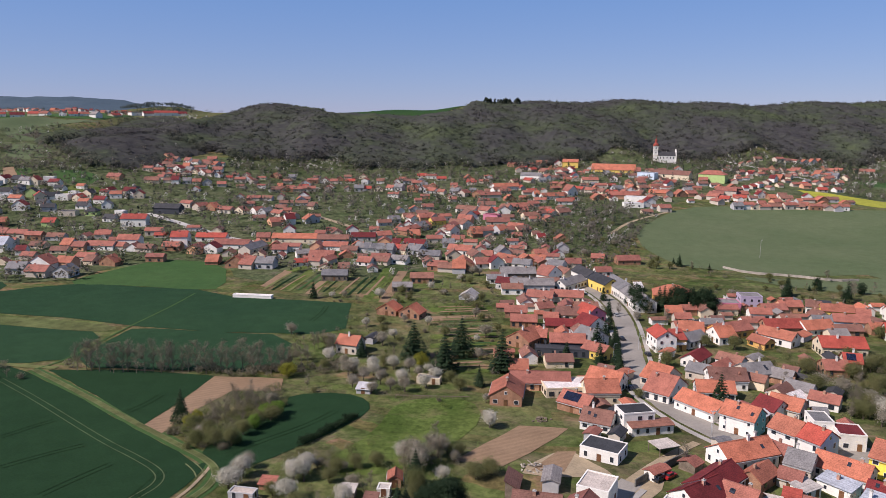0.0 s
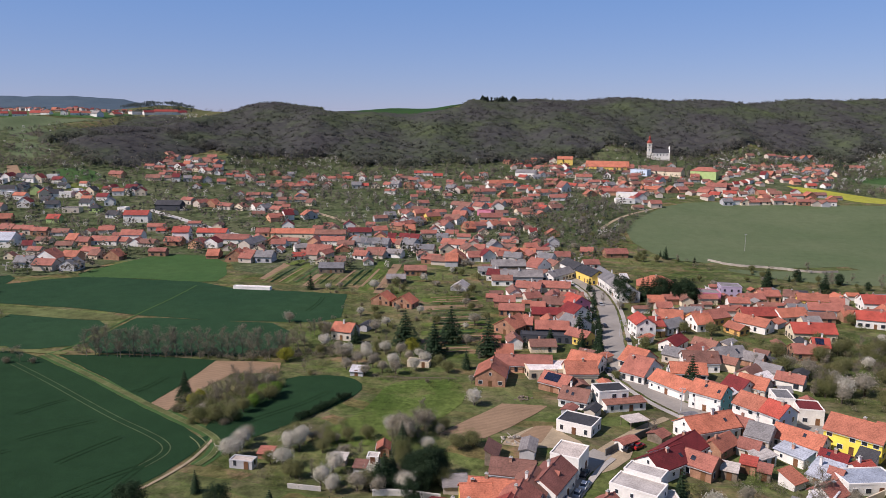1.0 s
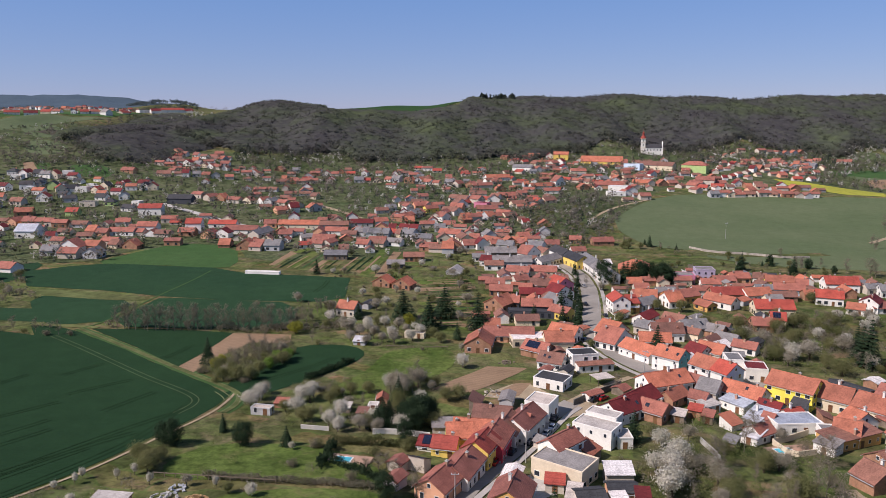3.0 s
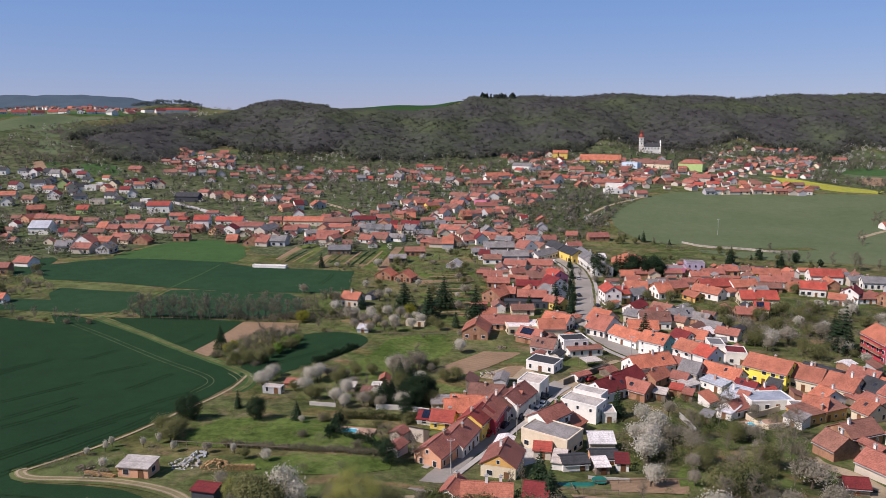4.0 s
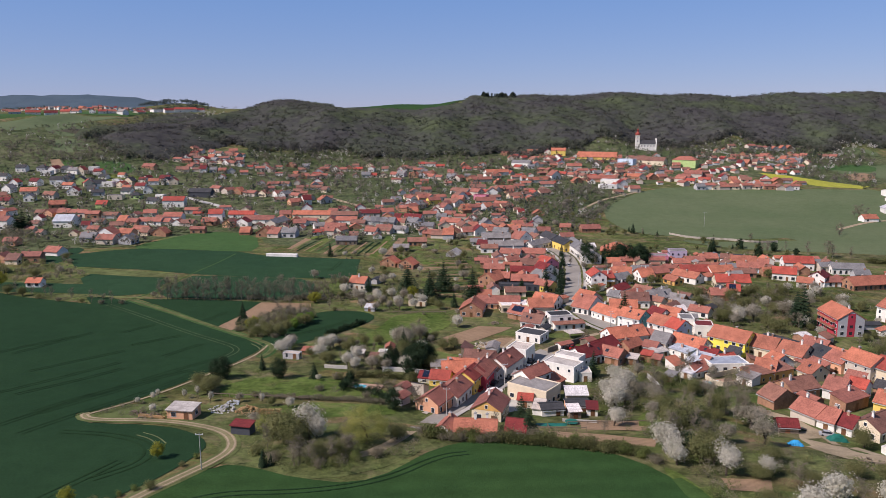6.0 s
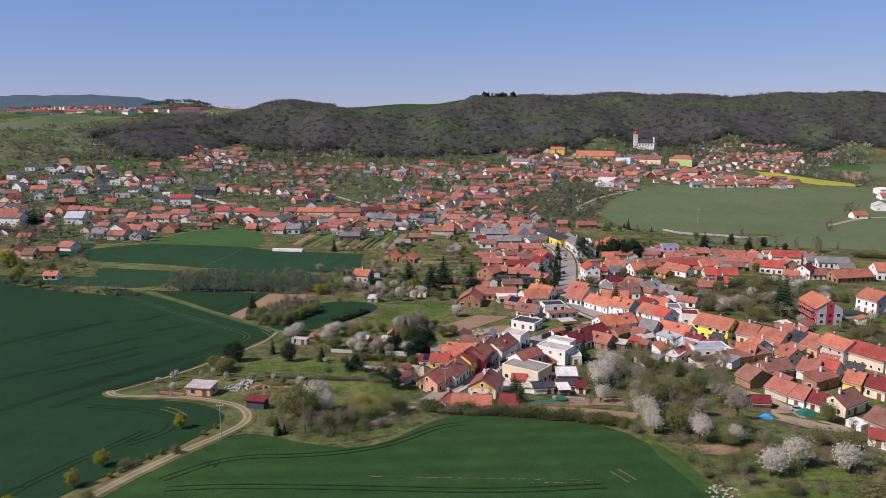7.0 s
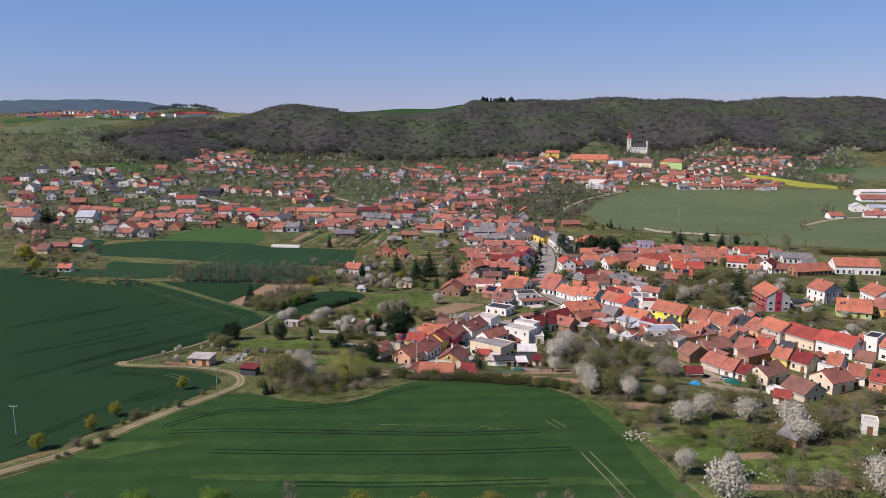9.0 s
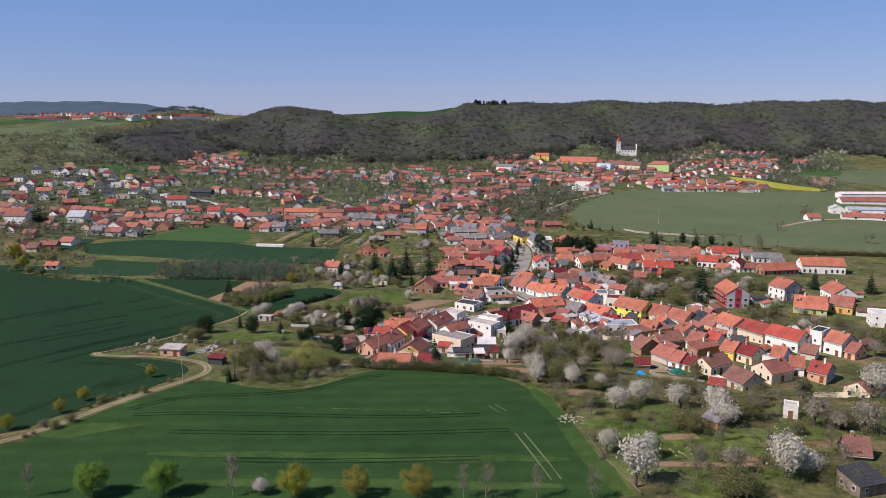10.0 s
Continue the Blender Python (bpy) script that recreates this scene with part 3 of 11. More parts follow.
def house(x, y, yaw, w, d, h, style="p", roof="orange", wall="white", pitch=32, fine=True, chimneys=1, side=None, solar=False, gate=False, name="house", label="", category="house", sink=1.5, seed=None, windows=True, balcony=0, dormers=0, boards=""):
    """One house. yaw turns its front (local -y). Ridge along the front for "p", away from it for "g"; "f" flat, "h" hipped, "m" lean-to."""
    rnd = random.Random(seed if seed is not None else int(x * 13 + y * 7) & 0xffff)
    z = min(gz(x, y), gz(x + w * .35, y), gz(x - w * .35, y)) if not fine else gz(x, y)
    label = label or "%s %s with a %s %s roof" % (WALL_TONE.get(wall, wall + " plastered"), name.replace("_", " "), TONE[roof], STYLE_WORDS[style])
    top = thing(name, pose(x, y, z, 0, 0, yaw), label, category, "village houses" if category == "house" else "")
    FOOTPRINTS.append((x, y, max(w, d) / 2 + 1.5))
    a, b = w / 2, d / 2
    t = math.tan(radians(pitch))
    walls, roofm = WALLS[wall], ROOFS[roof]
    if style == "p":
        body = prism_vf([(-b, -sink), (b, -sink), (b, h), (0, h + b * t), (-b, h)], 'x', -a, a)
        cover, rise = gable_roof(w, d, h, b * t), b * t
    elif style == "g":
        body = prism_vf([(-a, -sink), (a, -sink), (a, h), (0, h + a * t), (-a, h)], 'y', -b, b)
        cover, rise = swap_vf(gable_roof(d, w, h, a * t)), a * t
    elif style == "h":
        body, rise = box_vf(-a, a, -b, b, -sink, h), min(a, b) * t
        cover = hip_roof(w, d, h, rise)
    elif style == "m":
        rise = d * t
        body = prism_vf([(-b, -sink), (b, -sink), (b, h + rise), (-b, h)], 'x', -a, a)
        cover = prism_vf([(-b - .4, h - .4 * t), (b + .3, h + rise + .3 * t), (b + .3, h + rise + .3 * t + .18), (-b - .4, h - .4 * t + .18)], 'x', -a - .3, a + .3)
    else:
        body, rise = box_vf(-a, a, -b, b, -sink, h), 0.2
        cover = box_vf(-a + .25, a - .25, -b + .25, b - .25, h, h + .12)
    part("wall", mesh_of("wall", body, walls), top)
    if style == "f":
        rim = [box_vf(-a - .06, a + .06, -b - .06, -b + .25, h - .1, h + .35), box_vf(-a - .06, a + .06, b - .25, b + .06, h - .1, h + .35),
               box_vf(-a - .06, -a + .25, -b + .25, b - .25, h - .1, h + .35), box_vf(a - .25, a + .06, -b + .25, b - .25, h - .1, h + .35)]
        part("parapet", mesh_of("parapet", join_vf(*rim), walls), top)
    part("roof", mesh_of("roof", cover, roofm), top)
    if style in "pg" and fine and y < 250:
        L, zr = (w, h + rise) if style == "p" else (d, h + rise)
        cap = prism_vf([(-.16, zr + .2), (.16, zr + .2), (.08, zr + .36), (-.08, zr + .36)], 'x', -L / 2 - .32, L / 2 + .32)
        part("ridge_tiles", mesh_of("ridge_tiles", cap if style == "p" else swap_vf(cap), roofm), top)
        s0 = (d if style == "p" else w) / 2 + .5
        gut = [prism_vf([(sg * s0, h - .48), (sg * (s0 + .12), h - .48), (sg * (s0 + .12), h - .34), (sg * s0, h - .34)], 'x', -L / 2 - .2, L / 2 + .2) for sg in (-1, 1)]
        for g in gut:
            part("gutter", mesh_of("gutter", g if style == "p" else swap_vf(g), METAL), top)
    for _ in range(chimneys if style != "f" else 0):
        u = rnd.uniform(-.33, .33) * (w if style == "p" else d)
        v = rnd.uniform(-.12, .12) * (d if style == "p" else w)
        m = pose(u, v, h + rise - abs(v) * t) if style != "g" else pose(v, u, h + rise - abs(v) * t)
        tall = fine and rnd.random() < .4
        c = part("chimney", CHIMNEY_TALL if tall else CHIMNEY_MESH, top, "white plastered chimney" if tall else "", m)
        if fine:
            part("cap", CHIMNEY_CAP, c, "", pose(0, 0, .5 if tall else 0))
    if side and style == "p":
        part("gable_wall", mesh_of("gable_wall", prism_vf([(-b + .02, -sink), (b - .02, -sink), (b - .02, h - .02), (0, h + b * t - .02), (-b + .02, h - .02)], 'x', a - .02, a + .04), WALLS[side]), top, side.replace("_", " ") + " painted gable")
    if fine and style == "p" and windows and d > 6 and not solar and not dormers and y < 260 and rnd.random() < .22:
        for _ in range(rnd.choice((1, 1, 2))):
            u, q = rnd.uniform(-.38, .38) * w, rnd.uniform(.35, .65)
            part("skylight", SKYLIGHT, top, "", pose(u, -b * q, h + rise * (1 - q) + .26, pitch))
    for k in range(dormers):
        u = (k + .5 - dormers / 2) * w * .62
        dv = prism_vf([(-.9, 0), (.9, 0), (0, 1.05)], 'y', -b * .62, -b * .1)
        part("dormer", mesh_of("dormer", ([(x0 + u, y0, z0 + h + rise * .38 + .2) for x0, y0, z0 in dv[0]], dv[1]), roofm), top)
    for k in range(balcony):
        zf = 2.75 * (k + 1)
        bal = part("balcony", mesh_of("balcony", box_vf(-w * .38, w * .38, -b - 1.3, -b, zf, zf + .16), CONCRETE), top)
        part("railing", mesh_of("railing", join_vf(box_vf(-w * .38, w * .38, -b - 1.3, -b - 1.24, zf + .16, zf + 1.05), box_vf(-w * .38, -w * .38 + .06, -b - 1.24, -b, zf + .16, zf + 1.05), box_vf(w * .38 - .06, w * .38, -b - 1.24, -b, zf + .16, zf + 1.05)), roofm if wall == "redwall" else FRAME_WHITE), bal)
    if boards and style == "g":
        part("gable_wall", mesh_of("gable_wall", prism_vf([(-a + .05, h - .1), (a - .05, h - .1), (0, h + a * t - .08)], 'y', -b - .05, -b + .02), WALLS[boards]), top, boards + " boarded gable")
    if not windows:
        return top
    floors = max(1, int((h - 0.2) / 2.6))
    faces = [(w, pose(0, -b, 0)), (d, pose(a + (.04 if side else 0), 0, 0, 0, 0, 90)), (d, pose(-a, 0, 0, 0, 0, -90))]
    kinds = ["small", "wide", "tall"]
    kind = rnd.choice(kinds)
    for i, (span, m) in enumerate(faces):
        n = max(1, int((span - .6) / 2.7)) if fine else 2
        out = (pose(0, 0, 0, 0, 0, yaw) @ m).to_3x3() @ Vector((0, -1, 0))
        if i and (not fine or out.y * (-60 - y) + out.x * (20 - x) < 0):      # blank party walls on the far side
            continue
        for fl in range(min(floors, 3) if fine else 1):
            for k in range(n):
                u = (k + .5 - n / 2) * span / n + rnd.uniform(-.15, .15)
                if fl == 0 and i == 0 and k == n // 2 and fine:
                    part("door" if not gate else "garage_door", GATE_MESH if gate else DOOR_MESH, top, "", m @ pose(u, -.005, 0.02))
                    continue
                if rnd.random() < (0.12 if fine else 0.25):
                    continue
                put_window(top, kind, m @ pose(u, -.005, 1.55 + fl * 2.75), fine and y < 230)
        gw = w if style == "g" else d
        if ((style == "p" and i) or (style == "g" and not i)) and gw * t / 2 > 2.2 and fine and not (i and out.y * (-60 - y) + out.x * (20 - x) < 0):
            put_window(top, "small", m @ pose(0, -.005, h + 0.9), fine and y < 230)
    if solar:
        rows = [box_vf(-w * .35 + k * 1.05, -w * .35 + k * 1.05 + 1.0, -1.6, 1.6, 0, .08) for k in range(int(w * .5))]
        part("solar_panel", mesh_of("solar_panel", join_vf(*rows), SOLAR), top, "dark blue solar panels", pose(0, -b / 2, h + rise / 2 + .36, pitch))
    return top

# ---- the ground, one sheet to the horizon ----
def span(lo, hi, step, far_lo, far_hi):
    mid = list(np.arange(lo, hi + 1, step))
    out, s = [], step
    v = lo
    while v > far_lo:
        s *= 1.25
        v -= s
        out.append(max(v, far_lo))
    up, s, v = [], step, mid[-1]
    while v < far_hi:
        s *= 1.25
        v += s
        up.append(min(v, far_hi))
    return np.array(out[::-1] + mid + up)


def hills(x, y):
    """Distant rises beyond the plateau."""
    return (64 * np.exp(-((x + 2250) / 560) ** 2 - ((y - 3700) / 420) ** 2) + 42 * np.exp(-((x + 1720) / 330) ** 2 - ((y - 3900) / 400) ** 2)
            + 24 * np.exp(-((x + 810) / 95) ** 2 - ((y - 2150) / 120) ** 2))


def land(x, y):
    return ground(x, y) + hills(x, y)


gx, gy = span(-560, 760, 8, -4300, 4300), span(-240, 1500, 8, -1500, 4650)
GX, GY = np.meshgrid(gx, gy)
GV = np.stack([GX.ravel(), GY.ravel(), land(GX, GY).ravel()], 1)
nx, ny = len(gx), len(gy)
ii = (np.arange(ny - 1)[:, None] * nx + np.arange(nx - 1)[None]).ravel()
ground_mesh = raw_mesh("ground", GV, np.stack([ii, ii + 1, ii + nx + 1, ii + nx], 1), SCRUB_GROUND)
ground_mesh.polygons.foreach_set("use_smooth", np.ones(len(ground_mesh.polygons), bool))
tagged(new("ground", ground_mesh), "rough spring grass and garden ground of a valley", "ground", "", "structure")

# ---- distant wooded hills, aerial haze mixed into their colour ----
hx, hy = np.meshgrid(np.linspace(-3300, -700, 60), np.linspace(2900, 4500, 36))
hz = land(hx, hy) + np.where(hills(hx, hy) > 7, 9 + 4 * np.sin(hx * .05) * np.sin(hy * .04 + hx * .013), -2)
ii = (np.arange(35)[:, None] * 60 + np.arange(59)[None]).ravel()
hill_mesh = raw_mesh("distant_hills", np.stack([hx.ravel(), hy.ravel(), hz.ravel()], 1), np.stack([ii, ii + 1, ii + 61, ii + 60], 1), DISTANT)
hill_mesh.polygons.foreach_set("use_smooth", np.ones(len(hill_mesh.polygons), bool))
tagged(new("distant_hills", hill_mesh), "wooded hills on the horizon, coloured blue-green for haze", "hills", "", "structure")

# ---- trees ----
def limb_vf(p, q, r0, r1, sides=5):
    p, q = Vector(p), Vector(q)
    turn = (q - p).to_track_quat('Z', 'Y')
    ring = [Vector((math.cos(2 * math.pi * i / sides), math.sin(2 * math.pi * i / sides), 0)) for i in range(sides)]
    v = [tuple(p + turn @ (c * r0)) for c in ring] + [tuple(q + turn @ (c * r1)) for c in ring]
    return v, [(i, (i + 1) % sides, sides + (i + 1) % sides, sides + i) for i in range(sides)]


def branching(rnd, height, spread, levels, r, first=0.3, kids=3):
    """A tapering trunk with limbs; returns its pieces and the twig ends."""
    pieces, ends = [], []

    def grow(p, d, length, rad, lv):
        q = p + d * length
        pieces.append(limb_vf(p, q, rad, rad * 0.62, 6 if lv == levels else 4 if lv > 1 else 3))
        if lv == 0:
            ends.append(q)
            return
        if lv < levels - 1:
            ends.append(q)
        for k in range(kids + (lv == levels)):
            a = rnd.uniform(0, 6.283)
            tilt = rnd.uniform(0.35, 0.95) * spread
            e = (d + Vector((math.cos(a), math.sin(a), 0)) * tilt + Vector((0, 0, 0.12))).normalized()
            s = p + d * length * rnd.uniform(0.6, 1.0)
            grow(s, e, length * rnd.uniform(0.55, 0.8), rad * 0.55, lv - 1)
    grow(Vector((0, 0, -0.3)), Vector((rnd.uniform(-.06, .06), rnd.uniform(-.06, .06), 1)).normalized(), height * first, r, levels)
    return pieces, ends


def leaf_axes(rs, outward, loose=0.55):
    """Two axes for each leaf clump, which mostly faces out of its crown."""
    n = outward / np.maximum(np.linalg.norm(outward, axis=1), 1e-6)[:, None] + rs.normal(0, loose, outward.shape)
    n /= np.linalg.norm(n, axis=1)[:, None]
    a = np.cross(n, rs.normal(0, 1, n.shape))
    a /= np.linalg.norm(a, axis=1)[:, None]
    return a, np.cross(n, a)


def leaf_cloud(rnd, centres, spread, count, size, flat=0.8):
    """Small irregular leaf clumps strewn round the given centres, as arrays."""
    rs = np.random.RandomState(rnd.randrange(1 << 30))
    c = np.array([tuple(e) for e in centres])[rs.randint(0, len(centres), count)]
    c = c + rs.normal(0, 1, (count, 3)) * np.array([spread, spread, spread * flat])
    core = c.mean(0) - np.array([0, 0, .2 * np.ptp(c[:, 2])])
    u, w = leaf_axes(rs, c - core)
    s = size * rs.uniform(0.6, 1.35, (count, 1))
    v = np.stack([c - u * s, c - w * s * .8, c + u * s * .9, c + w * s], 1)
    return v.reshape(-1, 3), np.arange(count * 4).reshape(-1, 4)


def make_tree(name, kind, rnd, height):
    """One model tree: (trunk mesh, crown mesh). The foot is at the origin."""
    if kind == "conifer":
        trunk = mesh_of("trunk", limb_vf((0, 0, -.3), (0, 0, height * .96), height * .02, .03, 7), BARK)
        rs = np.random.RandomState(rnd.randrange(1 << 30))
        n = 1700
        f = rs.uniform(0.04, 1, n) ** 1.25
        tier = np.round(f * 13) / 13 * 0.7 + f * 0.3
        a = rs.uniform(0, 6.283, n)
        rad = height * 0.25 * (1 - tier ** 1.15) * rs.uniform(0.25, 1.1, n) * (1 + .2 * np.sin(a * 3 + rnd.random() * 6)) + .05
        out = np.stack([np.cos(a), np.sin(a), np.zeros(n)], 1)
        side = np.stack([-np.sin(a), np.cos(a), np.zeros(n)], 1)
        c = out * rad[:, None] + np.array([0, 0, 1]) * (height * (0.06 + 0.94 * tier))[:, None]
        ln = (height * 0.031 * (1.25 - tier))[:, None] * rs.uniform(.7, 1.3, (n, 1))
        dr = np.array([[0, 0, -.55]]) + rs.normal(0, .15, (n, 3))
        v = np.stack([c - (out + dr) * ln, c - side * ln * .7 + dr * ln * .2, c + (out + dr) * ln, c + side * ln * .7 + dr * ln * .2], 1).reshape(-1, 3)
        return trunk, raw_mesh("crown", v, np.arange(n * 4).reshape(-1, 4), L_PINE)
    if kind == "bare":
        pieces, ends = [], []
        pts = [Vector((0, 0, -.3))]
        for i in range(1, 6):
            pts.append(Vector((rnd.uniform(-.02, .02) * height * i, rnd.uniform(-.02, .02) * height * i, height * i * .19)))
        for i in range(5):
            pieces.append(limb_vf(pts[i], pts[i + 1], height * .014 * (1 - i * .17), height * .014 * (1 - (i + 1) * .17), 6))
        for k in range(36):
            f = rnd.uniform(.2, 1.0) * 5
            i = min(4, int(f))
            p = pts[i].lerp(pts[i + 1], f - i)
            g = f / 5
            a, up = rnd.uniform(0, 6.283), rnd.uniform(.5, 1.1)
            q = p + Vector((math.cos(a), math.sin(a), up)) * height * .17 * (1.25 - abs(g - .45) * 1.2) * rnd.uniform(.7, 1.2)
            pieces.append(limb_vf(p, q, height * .006, height * .0025, 4))
            for _ in range(6):
                s = p.lerp(q, rnd.uniform(.3, 1))
                e = s + Vector((rnd.uniform(-1, 1), rnd.uniform(-1, 1), rnd.uniform(.1, 1))) * height * .085
                pieces.append(limb_vf(s, e, height * .003, height * .001, 3))
                ends.append(e)
        crown_v, crown_f = leaf_cloud(rnd, ends, height * .03, 620, .10)
        return mesh_of("trunk", join_vf(*pieces), TWIG), raw_mesh("crown", crown_v, crown_f, L_BROWN)
    if kind == "bush":
        pieces, ends = branching(rnd, height, 1.1, 2, height * .02, 0.3, 4)
        cv, cf = leaf_cloud(rnd, ends, height * .15, 1300, height * .026)
        cv[:, 2] = np.abs(cv[:, 2])
        return mesh_of("stem", join_vf(*pieces), TWIG), raw_mesh("crown", cv, cf, {"a": L_OLIVE, "b": L_BROWN, "c": L_GREEN}[name])
    mats = {"pine": L_PINE, "willow": L_WILLOW, "green": L_SPRING, "yellow": L_YELLOW, "bronze": L_BRONZE, "olive": L_OLIVE, "blossom": L_WHITE, "pale": L_PALE}
    dense = {"pine": 7000, "willow": 14000, "green": 9000, "yellow": 9500, "bronze": 8000, "olive": 5200, "blossom": 4600, "pale": 3200}[kind]
    pieces, ends = branching(rnd, height, 0.62 if kind in ("blossom", "pale") else 0.7, 3, height * .022, 0.18 if kind in ("blossom", "pale", "olive") else 0.32, 3)
    if kind in ("green", "yellow", "bronze", "pine", "willow"):          # well-kept round crowns
        shell = []
        while len(shell) < 90:
            q = Vector((rnd.gauss(0, 1), rnd.gauss(0, 1), rnd.gauss(0, 1))).normalized() * rnd.uniform(.55, 1) * height * .45
            shell.append(Vector((q.x, q.y, q.z * .9 + height * .56)) if kind != "pine" else Vector((q.x * .75, q.y * .75, q.z * 1.02 + height * .5)))
        ends = shell
    spread, leaf = {"blossom": (.055, .0118), "pale": (.06, .0105), "olive": (.08, .0105), "willow": (.055, .0082), "yellow": (.055, .0130), "bronze": (.055, .0125), "pine": (.06, .0150)}.get(kind, (.06, .0150))
    cv, cf = leaf_cloud(rnd, ends, height * spread, dense, height * leaf)
    return mesh_of("trunk", join_vf(*pieces), BARK), raw_mesh("crown", cv, cf, mats[kind])


def upright(meshes, height):
    """Brings a model tree to its full height."""
    tops = []
    for me in meshes:
        co = np.empty(len(me.vertices) * 3, np.float32)
        me.vertices.foreach_get("co", co)
        tops.append(co.reshape(-1, 3)[:, 2].max())
    s = height / max(tops)
    for me in meshes:
        me.transform(Matrix.Diagonal((s, s, s, 1)))
    return meshes


MODELS = {}
tree_rnd = random.Random(41)
for kind, count, height in (("conifer", 4, 12), ("pine", 3, 8), ("bare", 5, 9), ("green", 3, 9), ("yellow", 3, 8), ("bronze", 2, 8), ("olive", 4, 8), ("willow", 2, 9), ("blossom", 5, 6), ("pale", 4, 6)):
    MODELS[kind] = [(upright(make_tree("", kind, tree_rnd, height), height), height) for _ in range(count)]
MODELS["bush"] = [(upright(make_tree(n, "bush", tree_rnd, 2.5), 2.5), 2.5) for n in ("a", "b", "c", "a", "b")]
TREE_WORDS = {"pine": ("pine", "broad dark green evergreen in a garden"), "conifer": ("conifer", "tall dark green spruce in a garden"), "bare": ("bare_tree", "leafless tree with fine grey-brown twigs"),
              "green": ("leafy_tree", "round tree with fresh green leaves"), "yellow": ("leafy_tree", "round tree with yellow-green spring leaves"),
              "bronze": ("budding_tree", "round tree with bronze opening buds"), "willow": ("leafy_tree", "broad tree with yellowish young leaves"), "olive": ("leafy_tree", "tree with dull olive-green young leaves"),
              "blossom": ("fruit_tree", "fruit tree in full white blossom"), "pale": ("fruit_tree", "fruit tree with sparse pale blossom"),
              "bush": ("bush", "low tangled garden bush")}
tree_place = random.Random(77)


def tree(kind, x, y, height, group="", label="", broad=1.0):
    (trunk, crown), h0 = tree_place.choice(MODELS[kind])
    name, words = TREE_WORDS[kind]
    s = height / h0
    wide = s * broad * tree_place.uniform(0.88, 1.15)
    top = thing(name, pose(x, y, gz(x, y), 0, 0, tree_place.uniform(0, 360)) @ Matrix.Diagonal((wide, wide, s, 1)), label or words, "bush" if kind == "bush" else "tree", group)
    part("stem" if kind == "bush" else "trunk", trunk, top)
    part("crown", crown, top)
    return top


def free(x, y, margin=2.0):
    fp = np.array(FOOTPRINTS)
    if len(fp) and np.any((x - fp[:, 0]) ** 2 + (y - fp[:, 1]) ** 2 < (fp[:, 2] * .75 + margin) ** 2):
        return False
    return not any(inside(x, y, p) for p in KEEP_CLEAR)


def strew(count, outline, kinds, lo, hi, seed, group="garden trees", margin=2.0):
    """Trees strewn over an outline, off fields, ways and houses. kinds: a string of names, repeated for weight."""
    rnd = random.Random(seed)
    xs, ys = [p[0] for p in outline], [p[1] for p in outline]
    kinds, made, tries = kinds.split(), 0, 0
    while made < count and tries < count * 30:
        tries += 1
        x, y = rnd.uniform(min(xs), max(xs)), rnd.uniform(min(ys), max(ys))
        if inside(x, y, outline) and free(x, y, margin):
            k = rnd.choice(kinds)
            s = rnd.uniform(lo, hi)
            tree(k, x, y, s * (1.6 if k == "conifer" else 0.4 if k == "bush" else 1), group)
            made += 1


SUNWARD = np.array([SUN_FROM]) / np.linalg.norm(SUN_FROM)      # far clumps are tilted this way so crowns look evenly lit


def grove(name, places, heights, material, label, seed, clumps=34, size=1.0, wide=0.42, fine=False):
    """Woods far off: many crowns of loose clumps in one mesh."""
    rs = np.random.RandomState(seed)
    n = len(places)
    if not n:
        return
    x, y = places[:, 0], places[:, 1]
    z = land(x, y)
    h = heights
    lumps = clumps if clumps > 40 else 38 if fine else 26
    u = rs.normal(0, 1, (n, lumps, 3))
    u /= np.linalg.norm(u, axis=2)[:, :, None]
    r = rs.uniform(0.3, 1.0, (n, lumps, 1)) ** .7
    lean = rs.uniform(.8, 1.2, (n, 2))
    c = u * r * np.stack([h * wide * lean[:, 0], h * wide * lean[:, 1], h * .42], 1)[:, None, :]
    if wide < .35:                        # conifers taper to a point
        c[:, :, :2] *= np.clip(1.15 - (c[:, :, 2:] / (h * .42)[:, None, None] + 1) * .52, .06, 1.15)
    c[:, :, 2] += (h * .55)[:, None]
    c += np.stack([x, y, z], 1)[:, None, :]
    c = c.reshape(-1, 3)
    m = len(c)
    a, b = leaf_axes(rs, u.reshape(-1, 3) * (1 if clumps > 40 else .55) + np.array([[0, 0, .3]]) + (0 if clumps > 40 else 1) * SUNWARD, .45 if clumps > 40 else .5)
    if clumps > 40:                       # near enough to show leaf clumps
        s = size * rs.uniform(.6, 1.4, (m, 1)) * np.repeat(h / 10, lumps)[:, None]
    else:                                 # far off: loose tufts
        s = np.repeat(h * max(wide, .3) * (.23 if fine else .29), lumps)[:, None] * rs.uniform(.55, 1.3, (m, 1))
    v = np.stack([c - a * s, c - b * s * .8, c + a * s, c + b * s * .6], 1).reshape(-1, 3)
    me = raw_mesh(name, v, np.arange(m * 4).reshape(-1, 4), material)
    tagged(new(name, me), label, "woods", "", "stuff")


